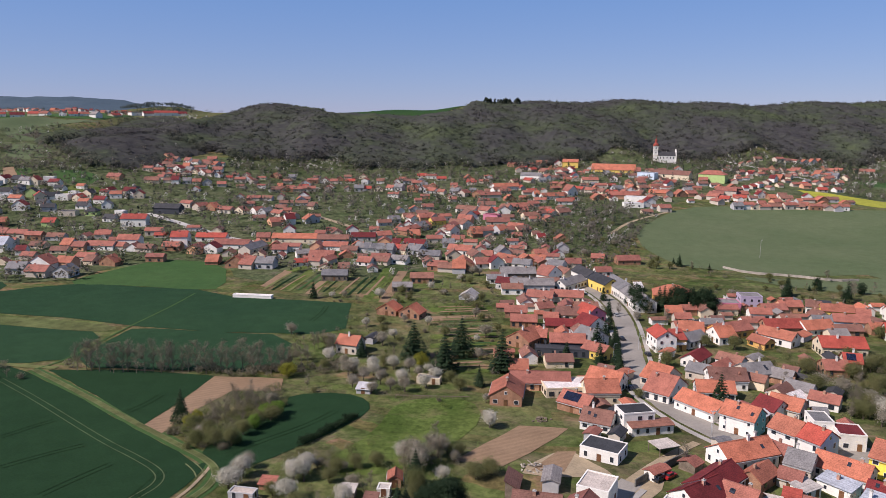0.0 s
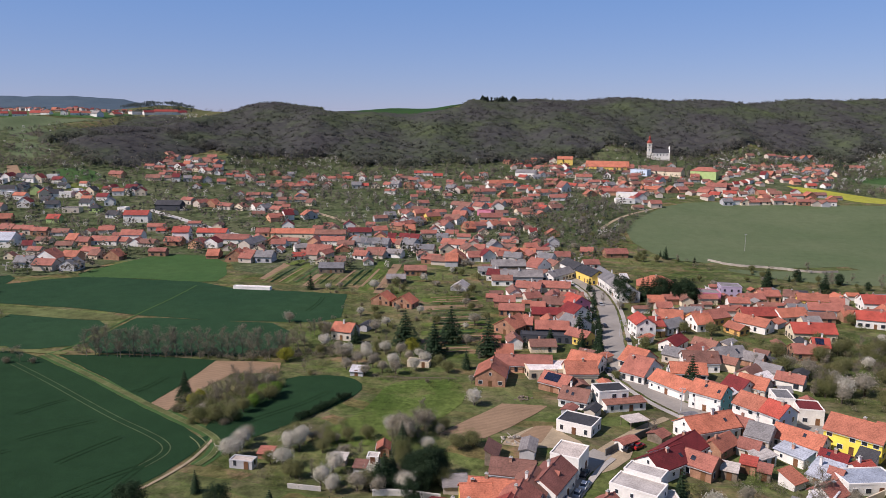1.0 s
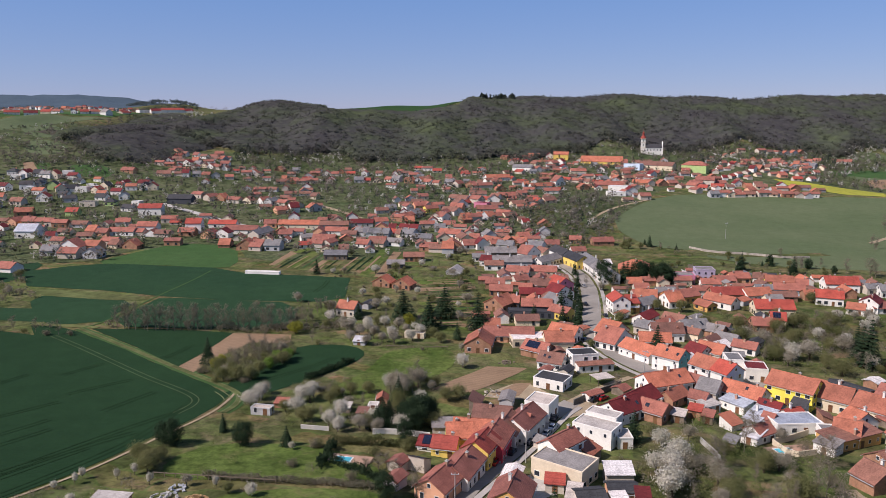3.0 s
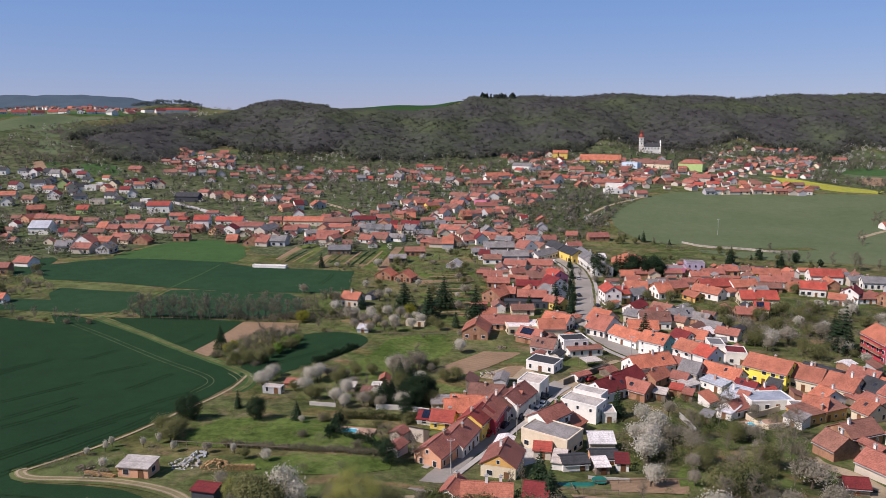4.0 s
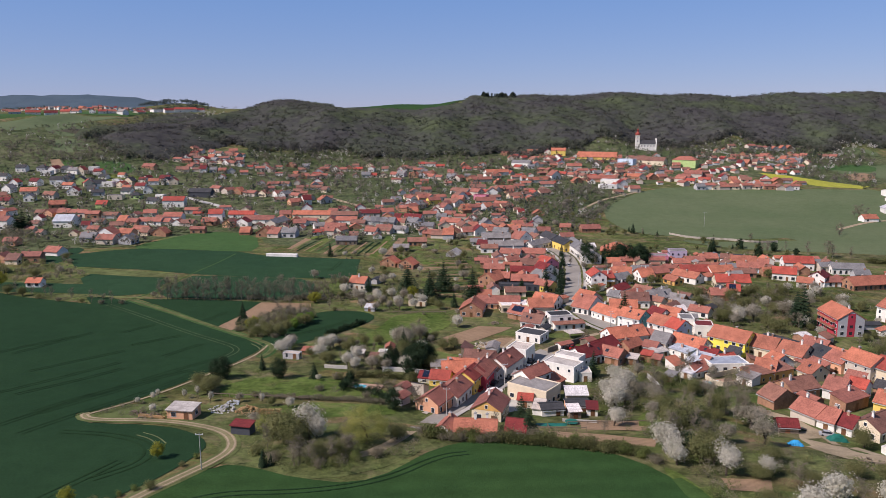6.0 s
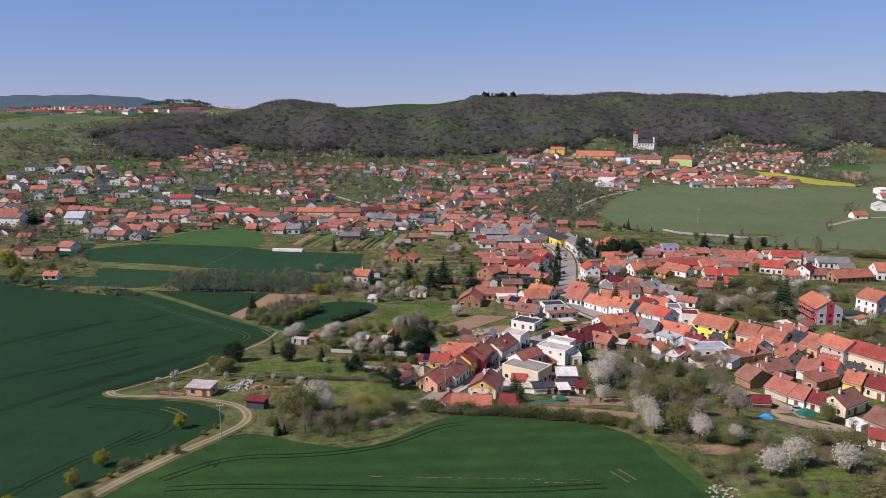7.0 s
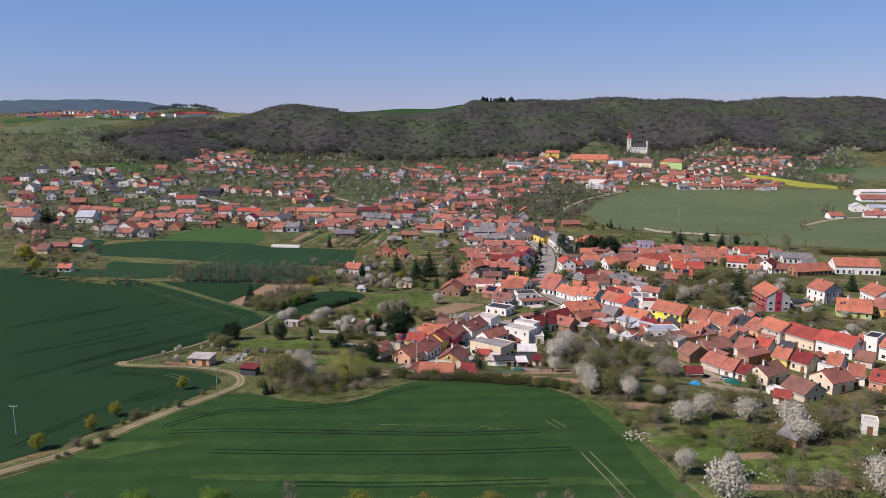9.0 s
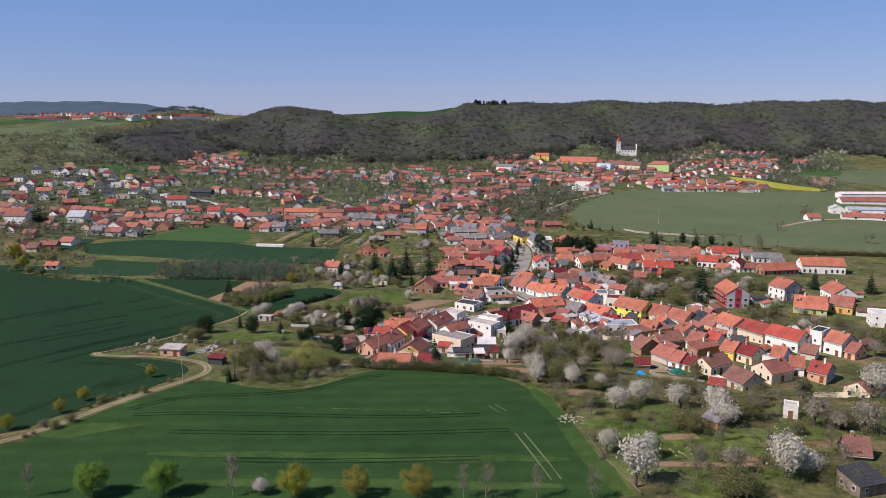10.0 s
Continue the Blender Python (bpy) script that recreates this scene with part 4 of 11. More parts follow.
def copse(name, outline, count, lo, hi, material, label, seed, clumps=16, size=1.0, wide=0.42, margin=1.0):
    """Far trees between the houses, past counting, in one mesh."""
    rnd = random.Random(seed)
    xs, ys = [p[0] for p in outline], [p[1] for p in outline]
    got, tries = [], 0
    while len(got) < count and tries < count * 12:
        tries += 1
        x, y = rnd.uniform(min(xs), max(xs)), rnd.uniform(min(ys), max(ys))
        if inside(x, y, outline) and free(x, y, margin):
            got.append((x, y))
    if got:
        grove(name, np.array(got), np.array([rnd.uniform(lo, hi) for _ in got]), material, label, seed, clumps, size, wide)


FAR_HOUSES = []
GARDEN_BELTS = [        # open gardens between the rows of houses
    [(-239.7, 720.1), (-198.8, 766.1), (-138.6, 754.5), (-109.3, 773.7), (-55.4, 750.8), (-35.6, 655.1), (-42.6, 584.6), (-66.0, 566.3), (-99.9, 625.8), (-135.1, 734.5), (-189.0, 725.4), (-230.6, 690.0)],
    [(-334.9, 578.2), (-238.1, 581.9), (-220.4, 533.0), (-315.6, 540.2)],
    [(-389.6, 765.4), (-362.7, 782.4), (-336.0, 731.2), (-368.0, 727.0)],
    [(117.4, 692.8), (167.1, 737.7), (169.0, 657.5), (131.0, 512.9), (106.2, 495.0), (88.8, 533.0)],
    [(-427.4, 638.3), (-326.2, 634.1), (-275.9, 618.0), (-266.6, 581.5), (-379.9, 557.2)]]


def infill(outline, count, models, seed):
    """More houses strewn over a quarter of the village, too far off to count."""
    rnd = random.Random(seed)
    xs, ys = [p[0] for p in outline], [p[1] for p in outline]
    made, tries = 0, 0
    lean = rnd.uniform(-12, 12)
    while made < count and tries < count * 20:
        tries += 1
        x, y = rnd.uniform(min(xs), max(xs)), rnd.uniform(min(ys), max(ys))
        if inside(x, y, outline) and free(x, y, 7.0) and not any(inside(x, y, b) for b in GARDEN_BELTS):
            s = rnd.uniform(.7, 1.0)
            FAR_HOUSES.append((rnd.choice(FAR_MODELS[models]), pose(x, y, gz(x, y), 0, 0, lean + rnd.choice((0, 0, 0, 90)) + rnd.uniform(-10, 10)) @ Matrix.Diagonal((s, s, s * rnd.uniform(.85, 1.05), 1))))
            FOOTPRINTS.append((x, y, 6.0 * s))
            made += 1


def far_houses():
    """All the infill houses as one mesh."""
    v, f, mi, mats = [], [], [], []
    for model, m in FAR_HOUSES:
        for o in model.children:
            mat = o.data.materials[0]
            if mat not in mats:
                mats.append(mat)
            k, w = len(v), m @ o.matrix_basis
            v += [tuple(w @ q.co) for q in o.data.vertices]
            for q in o.data.polygons:
                f.append(tuple(i + k for i in q.vertices))
                mi.append(mats.index(mat))
    me = bpy.data.meshes.new("far_houses")
    me.from_pydata(v, [], f)
    for mat in mats:
        me.materials.append(mat)
    me.polygons.foreach_set("material_index", np.array(mi, np.int32))
    tagged(new("far_houses", me), "crowded small far houses with red and brown tiled roofs", "houses", "", "stuff")


def hedge(pts, width, height, material=None, label="clipped dark green garden hedge"):
    """A hedge along a line: a dense strip of leaf clumps with an uneven top."""
    rs = np.random.RandomState(int(abs(pts[0][0]) * 10) % 9999)
    p = np.array(pts, float)
    seg = np.hypot(*(p[1:] - p[:-1]).T)
    total = seg.sum()
    n = int(total * width * height * 30) + 40
    s = rs.uniform(0, total, n)
    cum = np.concatenate([[0], np.cumsum(seg)])
    x, y = np.interp(s, cum, p[:, 0]), np.interp(s, cum, p[:, 1])
    x, y = x + rs.uniform(-width / 2, width / 2, n), y + rs.uniform(-width / 2, width / 2, n)
    z = ground(x, y) + rs.uniform(0, 1, n) ** .6 * height * (0.8 + .22 * np.sin(s * .7) + .3 * np.sin(s * .31 + 1) * np.sin(s * 1.9))
    c = np.stack([x, y, z], 1)
    a = rs.normal(0, 1, (n, 3))
    a /= np.linalg.norm(a, axis=1)[:, None]
    b = np.cross(a, rs.normal(0, 1, (n, 3)))
    b /= np.linalg.norm(b, axis=1)[:, None]
    q = .16 * rs.uniform(.6, 1.4, (n, 1))
    v = np.stack([c - a * q, c - b * q, c + a * q, c + b * q], 1).reshape(-1, 3)
    tagged(new("hedge", raw_mesh("hedge", v, np.arange(n * 4).reshape(-1, 4), material or L_OLIVE)), label, "hedge")


def outbuildings():
    """Sheds and lean-tos in the yards behind the houses."""
    rnd = random.Random(19)
    for o in [o for o in bpy.data.objects if o.parent is None and o.get("category") == "house" and 100 < o.location.y < 420]:
        for _ in range(2):
            u, v = rnd.uniform(-7, 7), rnd.uniform(8, 15)
            q = o.matrix_basis @ Vector((u, v, 0))
            w, d = rnd.uniform(3.5, 8), rnd.uniform(3, 4.5)
            fp = np.array(FOOTPRINTS)
            if np.any((q.x - fp[:, 0]) ** 2 + (q.y - fp[:, 1]) ** 2 < (fp[:, 2] * .7 + w * .5) ** 2) or any(inside(q.x, q.y, p) for p in KEEP_CLEAR):
                continue
            yaw = math.degrees(o.matrix_basis.to_euler().z) + rnd.choice((0, 90))
            house(q.x, q.y, yaw, w, d, rnd.uniform(2.1, 2.8), rnd.choice("ppm"), rnd.choice(["rust", "brown", "grey", "orange", "dark", "rust", "white"]), rnd.choice(["beige", "brick", "wood", "white", "grey"]),
                  rnd.uniform(14, 30), chimneys=0, name="shed", category="shed", sink=.6, windows=False, fine=False)


def near_infill(outline, count, yaw, seed, roofs="orange rust rust rust brown orange grey rust brown"):
    """Back buildings of a block, roof to roof."""
    rnd = random.Random(seed)
    xs, ys = [p[0] for p in outline], [p[1] for p in outline]
    made, tries = 0, 0
    while made < count and tries < count * 40:
        tries += 1
        x, y = rnd.uniform(min(xs), max(xs)), rnd.uniform(min(ys), max(ys))
        if inside(x, y, outline) and free(x, y, 2.2):
            house(x, y, yaw + rnd.choice((0, 0, 90)) + rnd.uniform(-6, 6), rnd.uniform(7, 12), rnd.uniform(5.5, 7), rnd.uniform(2.5, 3.4), "p", rnd.choice(roofs.split()),
                  rnd.choice(["white", "cream", "beige", "white", "brick", "grey"]), rnd.uniform(27, 36), fine=False)
            made += 1

# ---- rows of houses further off: fourteen models, copied ----
row_rnd = random.Random(5)
FAR_MODELS = {"mix": [], "new": []}
for i in range(18):
    roof = ["rust", "brown", "rust", "orange", "brown", "rust", "red", "maroon", "rust", "grey", "rust", "brown"][i % 12]
    wall = ["beige", "cream", "beige", "grey", "white", "brick", "beige", "white", "salmon", "grey"][i % 10]
    FAR_MODELS["mix"].append(house(-40 + i, -400, 0, row_rnd.uniform(8.5, 13), row_rnd.uniform(6.5, 8.5), row_rnd.uniform(2.5, 4.2), "g" if i % 4 == 3 else "p", roof, wall, row_rnd.uniform(29, 36), fine=False))
for i in range(6):
    FAR_MODELS["new"].append(house(-40 + i, -420, 0, row_rnd.uniform(8.5, 12), row_rnd.uniform(7, 9), row_rnd.uniform(2.6, 4.5), ["p", "f", "g", "p", "h", "p"][i], ["dark", "white", "red", "orange", "dark", "maroon"][i], ["white", "white", "cream", "white", "grey", "white"][i], 38, fine=False))
FOOTPRINTS.clear()


def house_row(x0, y0, x1, y1, n, models, seed):
    rnd = random.Random(seed * 31)
    yaw = math.degrees(math.atan2(y1 - y0, x1 - x0))
    for k in range(n):
        f = (k + 0.5 + rnd.uniform(-.2, .2)) / n
        x, y = x0 + (x1 - x0) * f + rnd.uniform(-1.5, 1.5), y0 + (y1 - y0) * f + rnd.uniform(-3, 4)
        if any((x - a) ** 2 + (y - b) ** 2 < (r * .45 + 3.8) ** 2 for a, b, r in FOOTPRINTS) or any(inside(x, y, b) for b in GARDEN_BELTS):
            continue
        turn = yaw + rnd.choice((0, 0, 0, 0, 90, -90)) + rnd.uniform(-6, 6)
        m = rnd.choice(FAR_MODELS[models])
        s = rnd.uniform(.9, 1.15)
        FAR_HOUSES.append((m, pose(x, y, gz(x, y), 0, 0, turn) @ Matrix.Diagonal((s, s, rnd.uniform(.9, 1.1), 1))))
        FOOTPRINTS.append((x, y, 6.5))

# ---- fields, plots and ways ----
FIELD_TRACK = [(-110, -26), (-70.5, 9.8), (-62.4, 23.1), (-59.4, 30.8), (-55.9, 38.8), (-49.4, 51.6), (-44.3, 60.6), (-41.7, 67.4), (-42.0, 73.8), (-45.9, 81.2), (-53.0, 86.3), (-63.7, 90.4), (-74.6, 91.6), (-86.3, 91.7), (-90.3, 96.0), (-88.8, 96.9), (-83.8, 104.3), (-77.8, 114.5), (-72.2, 128.3), (-68.4, 140.0), (-63.4, 150.6), (-59.8, 161.3), (-58.7, 172.0), (-58.7, 178.9)]
patch("field", [(-420, 330), (-239.9, 282.4), (-205.1, 257.8), (-169.7, 246.1), (-136.2, 234.8), (-98.1, 206.4), (-63.3, 176.1), (-60.3, 179.7), (-60.3, 172.8), (-61.4, 162.1), (-65.0, 151.4), (-70.0, 140.8), (-73.8, 129.1), (-79.4, 115.3), (-85.4, 105.1), (-90.4, 97.7), (-93.4, 97.3), (-88.6, 89.9), (-75.5, 88.7), (-63.8, 86.9), (-54.3, 81.7), (-49.1, 75.4), (-48.2, 70.3), (-48.8, 63.8), (-52.8, 53.2), (-57.0, 45.3), (-61.6, 38.8), (-67.3, 27.6), (-71.1, 17.8), (-130, -40), (-420, -40)], WHEAT, "dark green field of winter wheat with wheel tracks", "field", soft=1)
patch("field", [(-34.9, 60.3), (-21.6, 52.9), (-9.4, 50.9), (-0.7, 58.1), (7.8, 71.2), (18.2, 77.3), (34.8, 75.5), (49.2, 69.5), (58.0, 58.2), (62.5, 45.6), (65.1, 19.7), (69.3, -2.4), (71.2, -14.0), (80, -60), (95, -220), (-330, -220), (-118, -40), (-67.5, 8.0), (-60.2, 22.4), (-57.2, 30.4), (-53.8, 38.4), (-47.2, 51.2), (-42.0, 60.0)], WHEAT_SOUTH, "dark green wheat field below a row of trees", "field")
patch("grass_verge", [(58.3, 61.9), (63.7, 53.7), (67.7, 27.5), (71.3, 8.0), (76.2, -14.3), (71.1, -14.4), (68.3, -1.1), (63.7, 19.7), (60.9, 45.6)], LAWN, "light green grass verge beside the wheat", "grass", lift=0.08)
patch("field", [(-139.9, 251.7), (-108.9, 252.5), (-79.4, 248.4), (-83.0, 224.5), (-86.5, 203.8), (-111.8, 227.5)], WHEAT, "dark green wedge of winter wheat", "field", soft=0)
patch("tilled_plot", [(-86.6, 202.0), (-82.8, 221.5), (-79.7, 247.8), (-67.4, 248.0), (-54.9, 247.1), (-53.7, 235.2), (-69.5, 234.2), (-75.2, 217.1), (-79.2, 197.7)], SOIL, "pale brown tilled soil", "field", soft=0)
patch("field", [(-65.1, 187.2), (-58.2, 199.9), (-49.5, 219.8), (-49.4, 232.2), (-32.0, 234.6), (-22.9, 228.0), (-21.8, 217.0), (-29.5, 203.0), (-38.6, 190.4), (-45.6, 180.8), (-53.2, 171.3), (-58.7, 177.9)], WHEAT, "dark green curved strip of wheat", "field")
patch("field", [(-232.1, 365.2), (-214.7, 380.4), (-193.4, 391.9), (-128.5, 380.5), (-104.7, 364.8), (-79.6, 361.1), (-44.3, 354.6), (-41.5, 311.2), (-52.7, 302.1), (-95.8, 302.2), (-131.8, 308.6), (-167.4, 321.5), (-210.5, 329.8)], WHEAT_MID, "dark green wheat field beyond the stream", "field", soft=0)
patch("meadow", [(-206.6, 387.9), (-194.1, 428.5), (-178.3, 461.9), (-134.4, 452.8), (-114.1, 382.5), (-134.3, 380.3), (-168.0, 389.6)], WHEAT_LIGHT, "bright green meadow at the village edge", "meadow")
patch("dry_strip", [(-205.0, 325.0), (-173.4, 318.4), (-147.8, 311.7), (-136.7, 305.8), (-142.3, 299.6), (-165.5, 303.2), (-197.2, 312.1)], VERGE, "strip of dry grass", "field")
patch("field", [(-199.6, 312.0), (-165.5, 303.2), (-139.6, 298.8), (-140.3, 271.3), (-144.9, 259.7), (-166.2, 257.4)], WHEAT_MID, "green crop strip", "field")
patch("field", [(-133.4, 298.2), (-131.1, 306.9), (-95.8, 302.2), (-61.8, 299.8), (-56.7, 253.6), (-97.1, 253.3), (-136.3, 254.9)], WHEAT_MID, "green strip under bare trees", "field", clear=False)
patch("lawn", [(-31.6, 173.2), (-27.2, 186.8), (-19.3, 199.9), (-14.5, 226.2), (-3.6, 230.2), (10.2, 228.9), (13.5, 212.2), (3.3, 191.4), (-11.2, 173.6), (-22.4, 172.1)], LAWN, "mown light green orchard lawn", "grass", clear=False)
patch("tilled_plot", [(3.6, 181.5), (12.7, 193.5), (23.6, 206.9), (37.7, 204.9), (28.3, 191.8), (16.2, 178.2)], SOIL, "brown tilled garden plot", "field", soft=0)
patch("tilled_plot", [(23.3, 176.3), (31.6, 188.0), (37.0, 188.1), (31.8, 175.4)], SOIL, "brown tilled garden plot", "field", soft=0)
patch("lawn", [(-61.6, 122.8), (-52.5, 135.5), (-28.9, 134.6), (-6.3, 122.0), (-11.2, 109.5), (-36.8, 111.6), (-56.2, 111.5)], LAWN, "light green garden lawn", "grass", clear=False)
patch("lawn", [(-43.3, 103.2), (-24.1, 107.4), (-3.6, 106.2), (-4.4, 97.4), (-24.4, 93.7), (-39.8, 95.5)], LAWN, "light green garden lawn", "grass", clear=False)
patch("field", [(138.7, 532.9), (173.3, 612.4), (224.9, 689.7), (279.2, 701.2), (353.4, 692.4), (398.9, 686.6), (472.5, 688.6), (438.9, 645.5), (390.4, 579.9), (341.8, 525.3), (292.4, 443.0), (214.0, 431.4), (181.2, 444.7), (148.9, 456.2)], OLIVE, "broad pale green field on a slope", "field")
patch("field", [(169.4, 432.5), (210.7, 420.1), (287.5, 431.4), (341.5, 496.4), (401.7, 537.0), (440.7, 514.8), (347.1, 355.3), (306.6, 367.1), (272.3, 379.8), (202.8, 393.0)], OLIVE, "pale green strip below a stone wall", "field", clear=False)
patch("field", [(384.6, 802.4), (408.7, 786.6), (437.0, 738.1), (465.8, 707.4), (449.6, 693.7), (415.0, 702.2), (380.5, 748.4)], RAPE, "yellow rapeseed field in bloom", "field", soft=0)
patch("field", [(462.5, 830.3), (547.3, 743.8), (576.2, 747.4), (670.9, 910.3), (562.3, 883.3)], OLIVE, "pale far field", "field")
patch("field", [(-200, 1228), (-90, 1226), (30, 1232), (60, 1440), (-240, 1440)], WHEAT_SOUTH, "green field on the saddle of the ridge", "field", lift=0.6)
patch("field", [(-756.2, 1136.2), (-689.5, 1236.3), (-590.0, 1328.3), (-562.6, 1379.1), (-538.0, 1179.6), (-647.3, 1154.9), (-686.6, 1021.7)], WHEAT_LIGHT, "green field on the plateau", "field", soft=0, lift=0.5)
patch("field", [(-675.1, 1002.7), (-634.7, 1130.6), (-531.8, 1165.1), (-560.9, 1058.3), (-581.0, 929.2), (-625.6, 920.4)], OLIVE, "pale field on the plateau edge", "field", soft=0, lift=0.4)
patch("tilled_plot", [(47.5, 96.7), (65.3, 95.8), (62.6, 86.6), (46.1, 88.9)], SOIL, "brown tilled garden plot", "field", soft=0)
patch("tilled_plot", [(38.7, 79.2), (63.3, 77.5), (61.1, 72.2), (39.3, 74.9)], SOIL, "brown tilled garden plot", "field", soft=0)
patch("tilled_plot", [(70.5, 53.9), (80.6, 53.0), (78.7, 47.0), (70.1, 48.4)], SOIL, "brown tilled garden plot", "field", soft=0)
patch("garden_plot", [(-98.0, 389.8), (-93.5, 433.8), (-87.7, 432.1), (-91.9, 387.2)], SOIL, "brown dug kitchen garden strip", "garden", soft=0)
patch("garden_plot", [(-84.4, 383.4), (-79.9, 433.7), (-74.2, 432.1), (-78.5, 380.9)], LAWN, "green kitchen garden strip", "garden", soft=0)
patch("garden_plot", [(-70.6, 373.5), (-68.1, 402.9), (-62.9, 401.5), (-64.9, 371.3)], SOIL, "brown dug kitchen garden strip", "garden", soft=0)
patch("garden_plot", [(-40.1, 362.6), (-34.6, 438.1), (-29.1, 436.4), (-34.8, 360.5)], LAWN, "green kitchen garden strip", "garden", soft=0)
patch("garden_plot", [(-31.2, 357.3), (-25.6, 430.0), (-20.2, 428.4), (-26.0, 355.3)], SOIL, "brown dug kitchen garden strip", "garden", soft=0)
patch("garden_plot", [(-92.8, 430.5), (-84.0, 446.9), (-78.2, 445.2), (-86.1, 427.3)], LAWN, "green kitchen garden strip", "garden", soft=0)
patch("garden_plot", [(-5.7, 347.4), (24.7, 352.5), (24.8, 346.3), (-5.0, 339.4)], LAWN, "green garden strip", "garden", soft=0, clear=False)
patch("garden_plot", [(-5.4, 331.7), (24.1, 336.4), (24.3, 330.7), (-4.8, 324.3)], SOIL, "brown dug garden strip", "garden", soft=0, clear=False)
patch("garden_plot", [(-5.2, 317.2), (23.7, 321.5), (23.8, 316.2), (-4.6, 310.3)], GRASS, "rough grass strip", "garden", soft=0, clear=False)
patch("garden_plot", [(-4.9, 303.7), (23.2, 307.8), (23.4, 302.9), (-4.4, 297.4)], LAWN, "green garden strip", "garden", soft=0, clear=False)
patch("garden_plot", [(-4.7, 291.2), (22.8, 295.0), (23.0, 290.5), (-4.2, 285.3)], LAWN, "green garden strip", "garden", soft=0, clear=False)
patch("garden_plot", [(-4.5, 279.5), (22.4, 283.1), (22.6, 278.8), (-4.0, 273.9)], SOIL, "brown dug garden strip", "garden", soft=0, clear=False)
patch("garden_plot", [(-4.3, 268.5), (22.0, 271.9), (22.2, 267.8), (-3.8, 263.2)], GRASS, "rough grass strip", "garden", soft=0, clear=False)
patch("garden_plot", [(-4.1, 258.0), (21.7, 261.3), (21.8, 257.4), (-3.6, 253.0)], LAWN, "green garden strip", "garden", soft=0, clear=False)
patch("tilled_plot", [(-85.5, 93.9), (-86.5, 101.1), (-80.4, 106.5), (-71.7, 104.6), (-66.9, 92.7), (-75.3, 91.1)], VERGE, "rough dry garden inside the bend of the track", "field", soft=1, clear=False)
bed_rnd = random.Random(8)
for k in range(22):
    bed_y, bed_x = 262 + k * 4.1, bed_rnd.uniform(-3, 4)
    ribbon("garden_bed", [(bed_x, bed_y), (bed_x + 11, bed_y + 1.4), (bed_x + bed_rnd.uniform(16, 24), bed_y + 2.6)], bed_rnd.uniform(0.9, 1.7), bed_rnd.choice([SOIL, SOIL, WHEAT_LIGHT, TRAM, STUBBLE]), "narrow bed of a kitchen garden", "garden bed", lift=0.24, soft=1)
for k in range(16):
    bed_x = -94 + k * 4.6
    bed_y = bed_rnd.uniform(378, 384) - max(0, k - 5) * 1.6
    ribbon("garden_bed", [(bed_x, bed_y), (bed_x + 3, bed_y + 22), (bed_x + 6, bed_y + bed_rnd.uniform(36, 48))], bed_rnd.uniform(0.9, 2.0), bed_rnd.choice([SOIL, WHEAT_LIGHT, LAWN, TRAM, STUBBLE]), "narrow bed of a kitchen garden", "garden bed", lift=0.24, soft=1)
ribbon("road", [(69.4, 437.7), (77.5, 398.2), (85.2, 369.5), (84.3, 335.0), (78.9, 299.6), (71.6, 260.6), (69.9, 238.5), (72.8, 222.8), (77.0, 208.7), (83.0, 196.0), (97.6, 193.1), (111.4, 189.5), (126.1, 178.9)], 8.5, ASPHALT, "worn grey asphalt village street", "road", lift=0.14, clear=True)
ribbon("pavement", [(69.4, 437.7), (77.5, 398.2), (85.2, 369.5), (84.3, 335.0), (78.9, 299.6), (71.6, 260.6), (69.9, 238.5), (72.8, 222.8), (77.0, 208.7), (83.0, 196.0)], 1.8, PAVING, "pale slab pavement with a kerb", "pavement", lift=0.27, shift=6.4, height=0.14)
ribbon("pavement", [(69.4, 437.7), (77.5, 398.2), (85.2, 369.5), (84.3, 335.0), (78.9, 299.6), (71.6, 260.6), (69.9, 238.5), (72.8, 222.8), (77.0, 208.7), (83.0, 196.0)], 1.8, PAVING, "pale slab pavement with a kerb", "pavement", lift=0.27, shift=-6.4, height=0.14)
ribbon("road", [(2.2, 85.6), (11.5, 108.2), (22.1, 128.0), (32.5, 147.6), (40.7, 162.3), (47.5, 170.0)], 5.6, ASPHALT, "worn pale asphalt side street", "road", lift=0.13, clear=True)
ribbon("dirt_track", [(47.0, 170.1), (51.5, 175.2), (62.0, 186.6), (72.0, 194.9)], 2.6, DIRT, "narrow sandy lane between gardens", "track", lift=0.15, clear=True)
ribbon("pavement", [(7.6, 100.6), (11.5, 108.2), (22.1, 128.0), (32.5, 147.6), (40.7, 162.3), (46.2, 168.9)], 1.6, PAVING, "pale slab pavement with a kerb", "pavement", lift=0.26, shift=4.2, height=0.14)
ribbon("pavement", [(7.6, 100.6), (11.5, 108.2), (22.1, 128.0), (32.5, 147.6), (40.7, 162.3), (46.2, 168.9)], 1.6, PAVING, "pale slab pavement with a kerb", "pavement", lift=0.26, shift=-4.2, height=0.14)
ribbon("dirt_track", FIELD_TRACK[:16], 2.6, TRACK_GRASS, "sandy field track with a grassy crown", "track", lift=0.22, clear=True)
ribbon("grass_verge", FIELD_TRACK[:16], 4.6, VERGE, "dry grass verge along the field track", "verge", lift=0.16)
ribbon("dirt_track", FIELD_TRACK[15:], 0.9, DIRT, "thin sandy path along the wheat", "track", lift=0.2)
ribbon("rut", FIELD_TRACK[:16], 0.5, DIRT, "pale sandy wheel rut", "track", lift=0.27, shift=-0.75)
ribbon("rut", FIELD_TRACK[:16], 0.5, DIRT, "pale sandy wheel rut", "track", lift=0.27, shift=0.75)
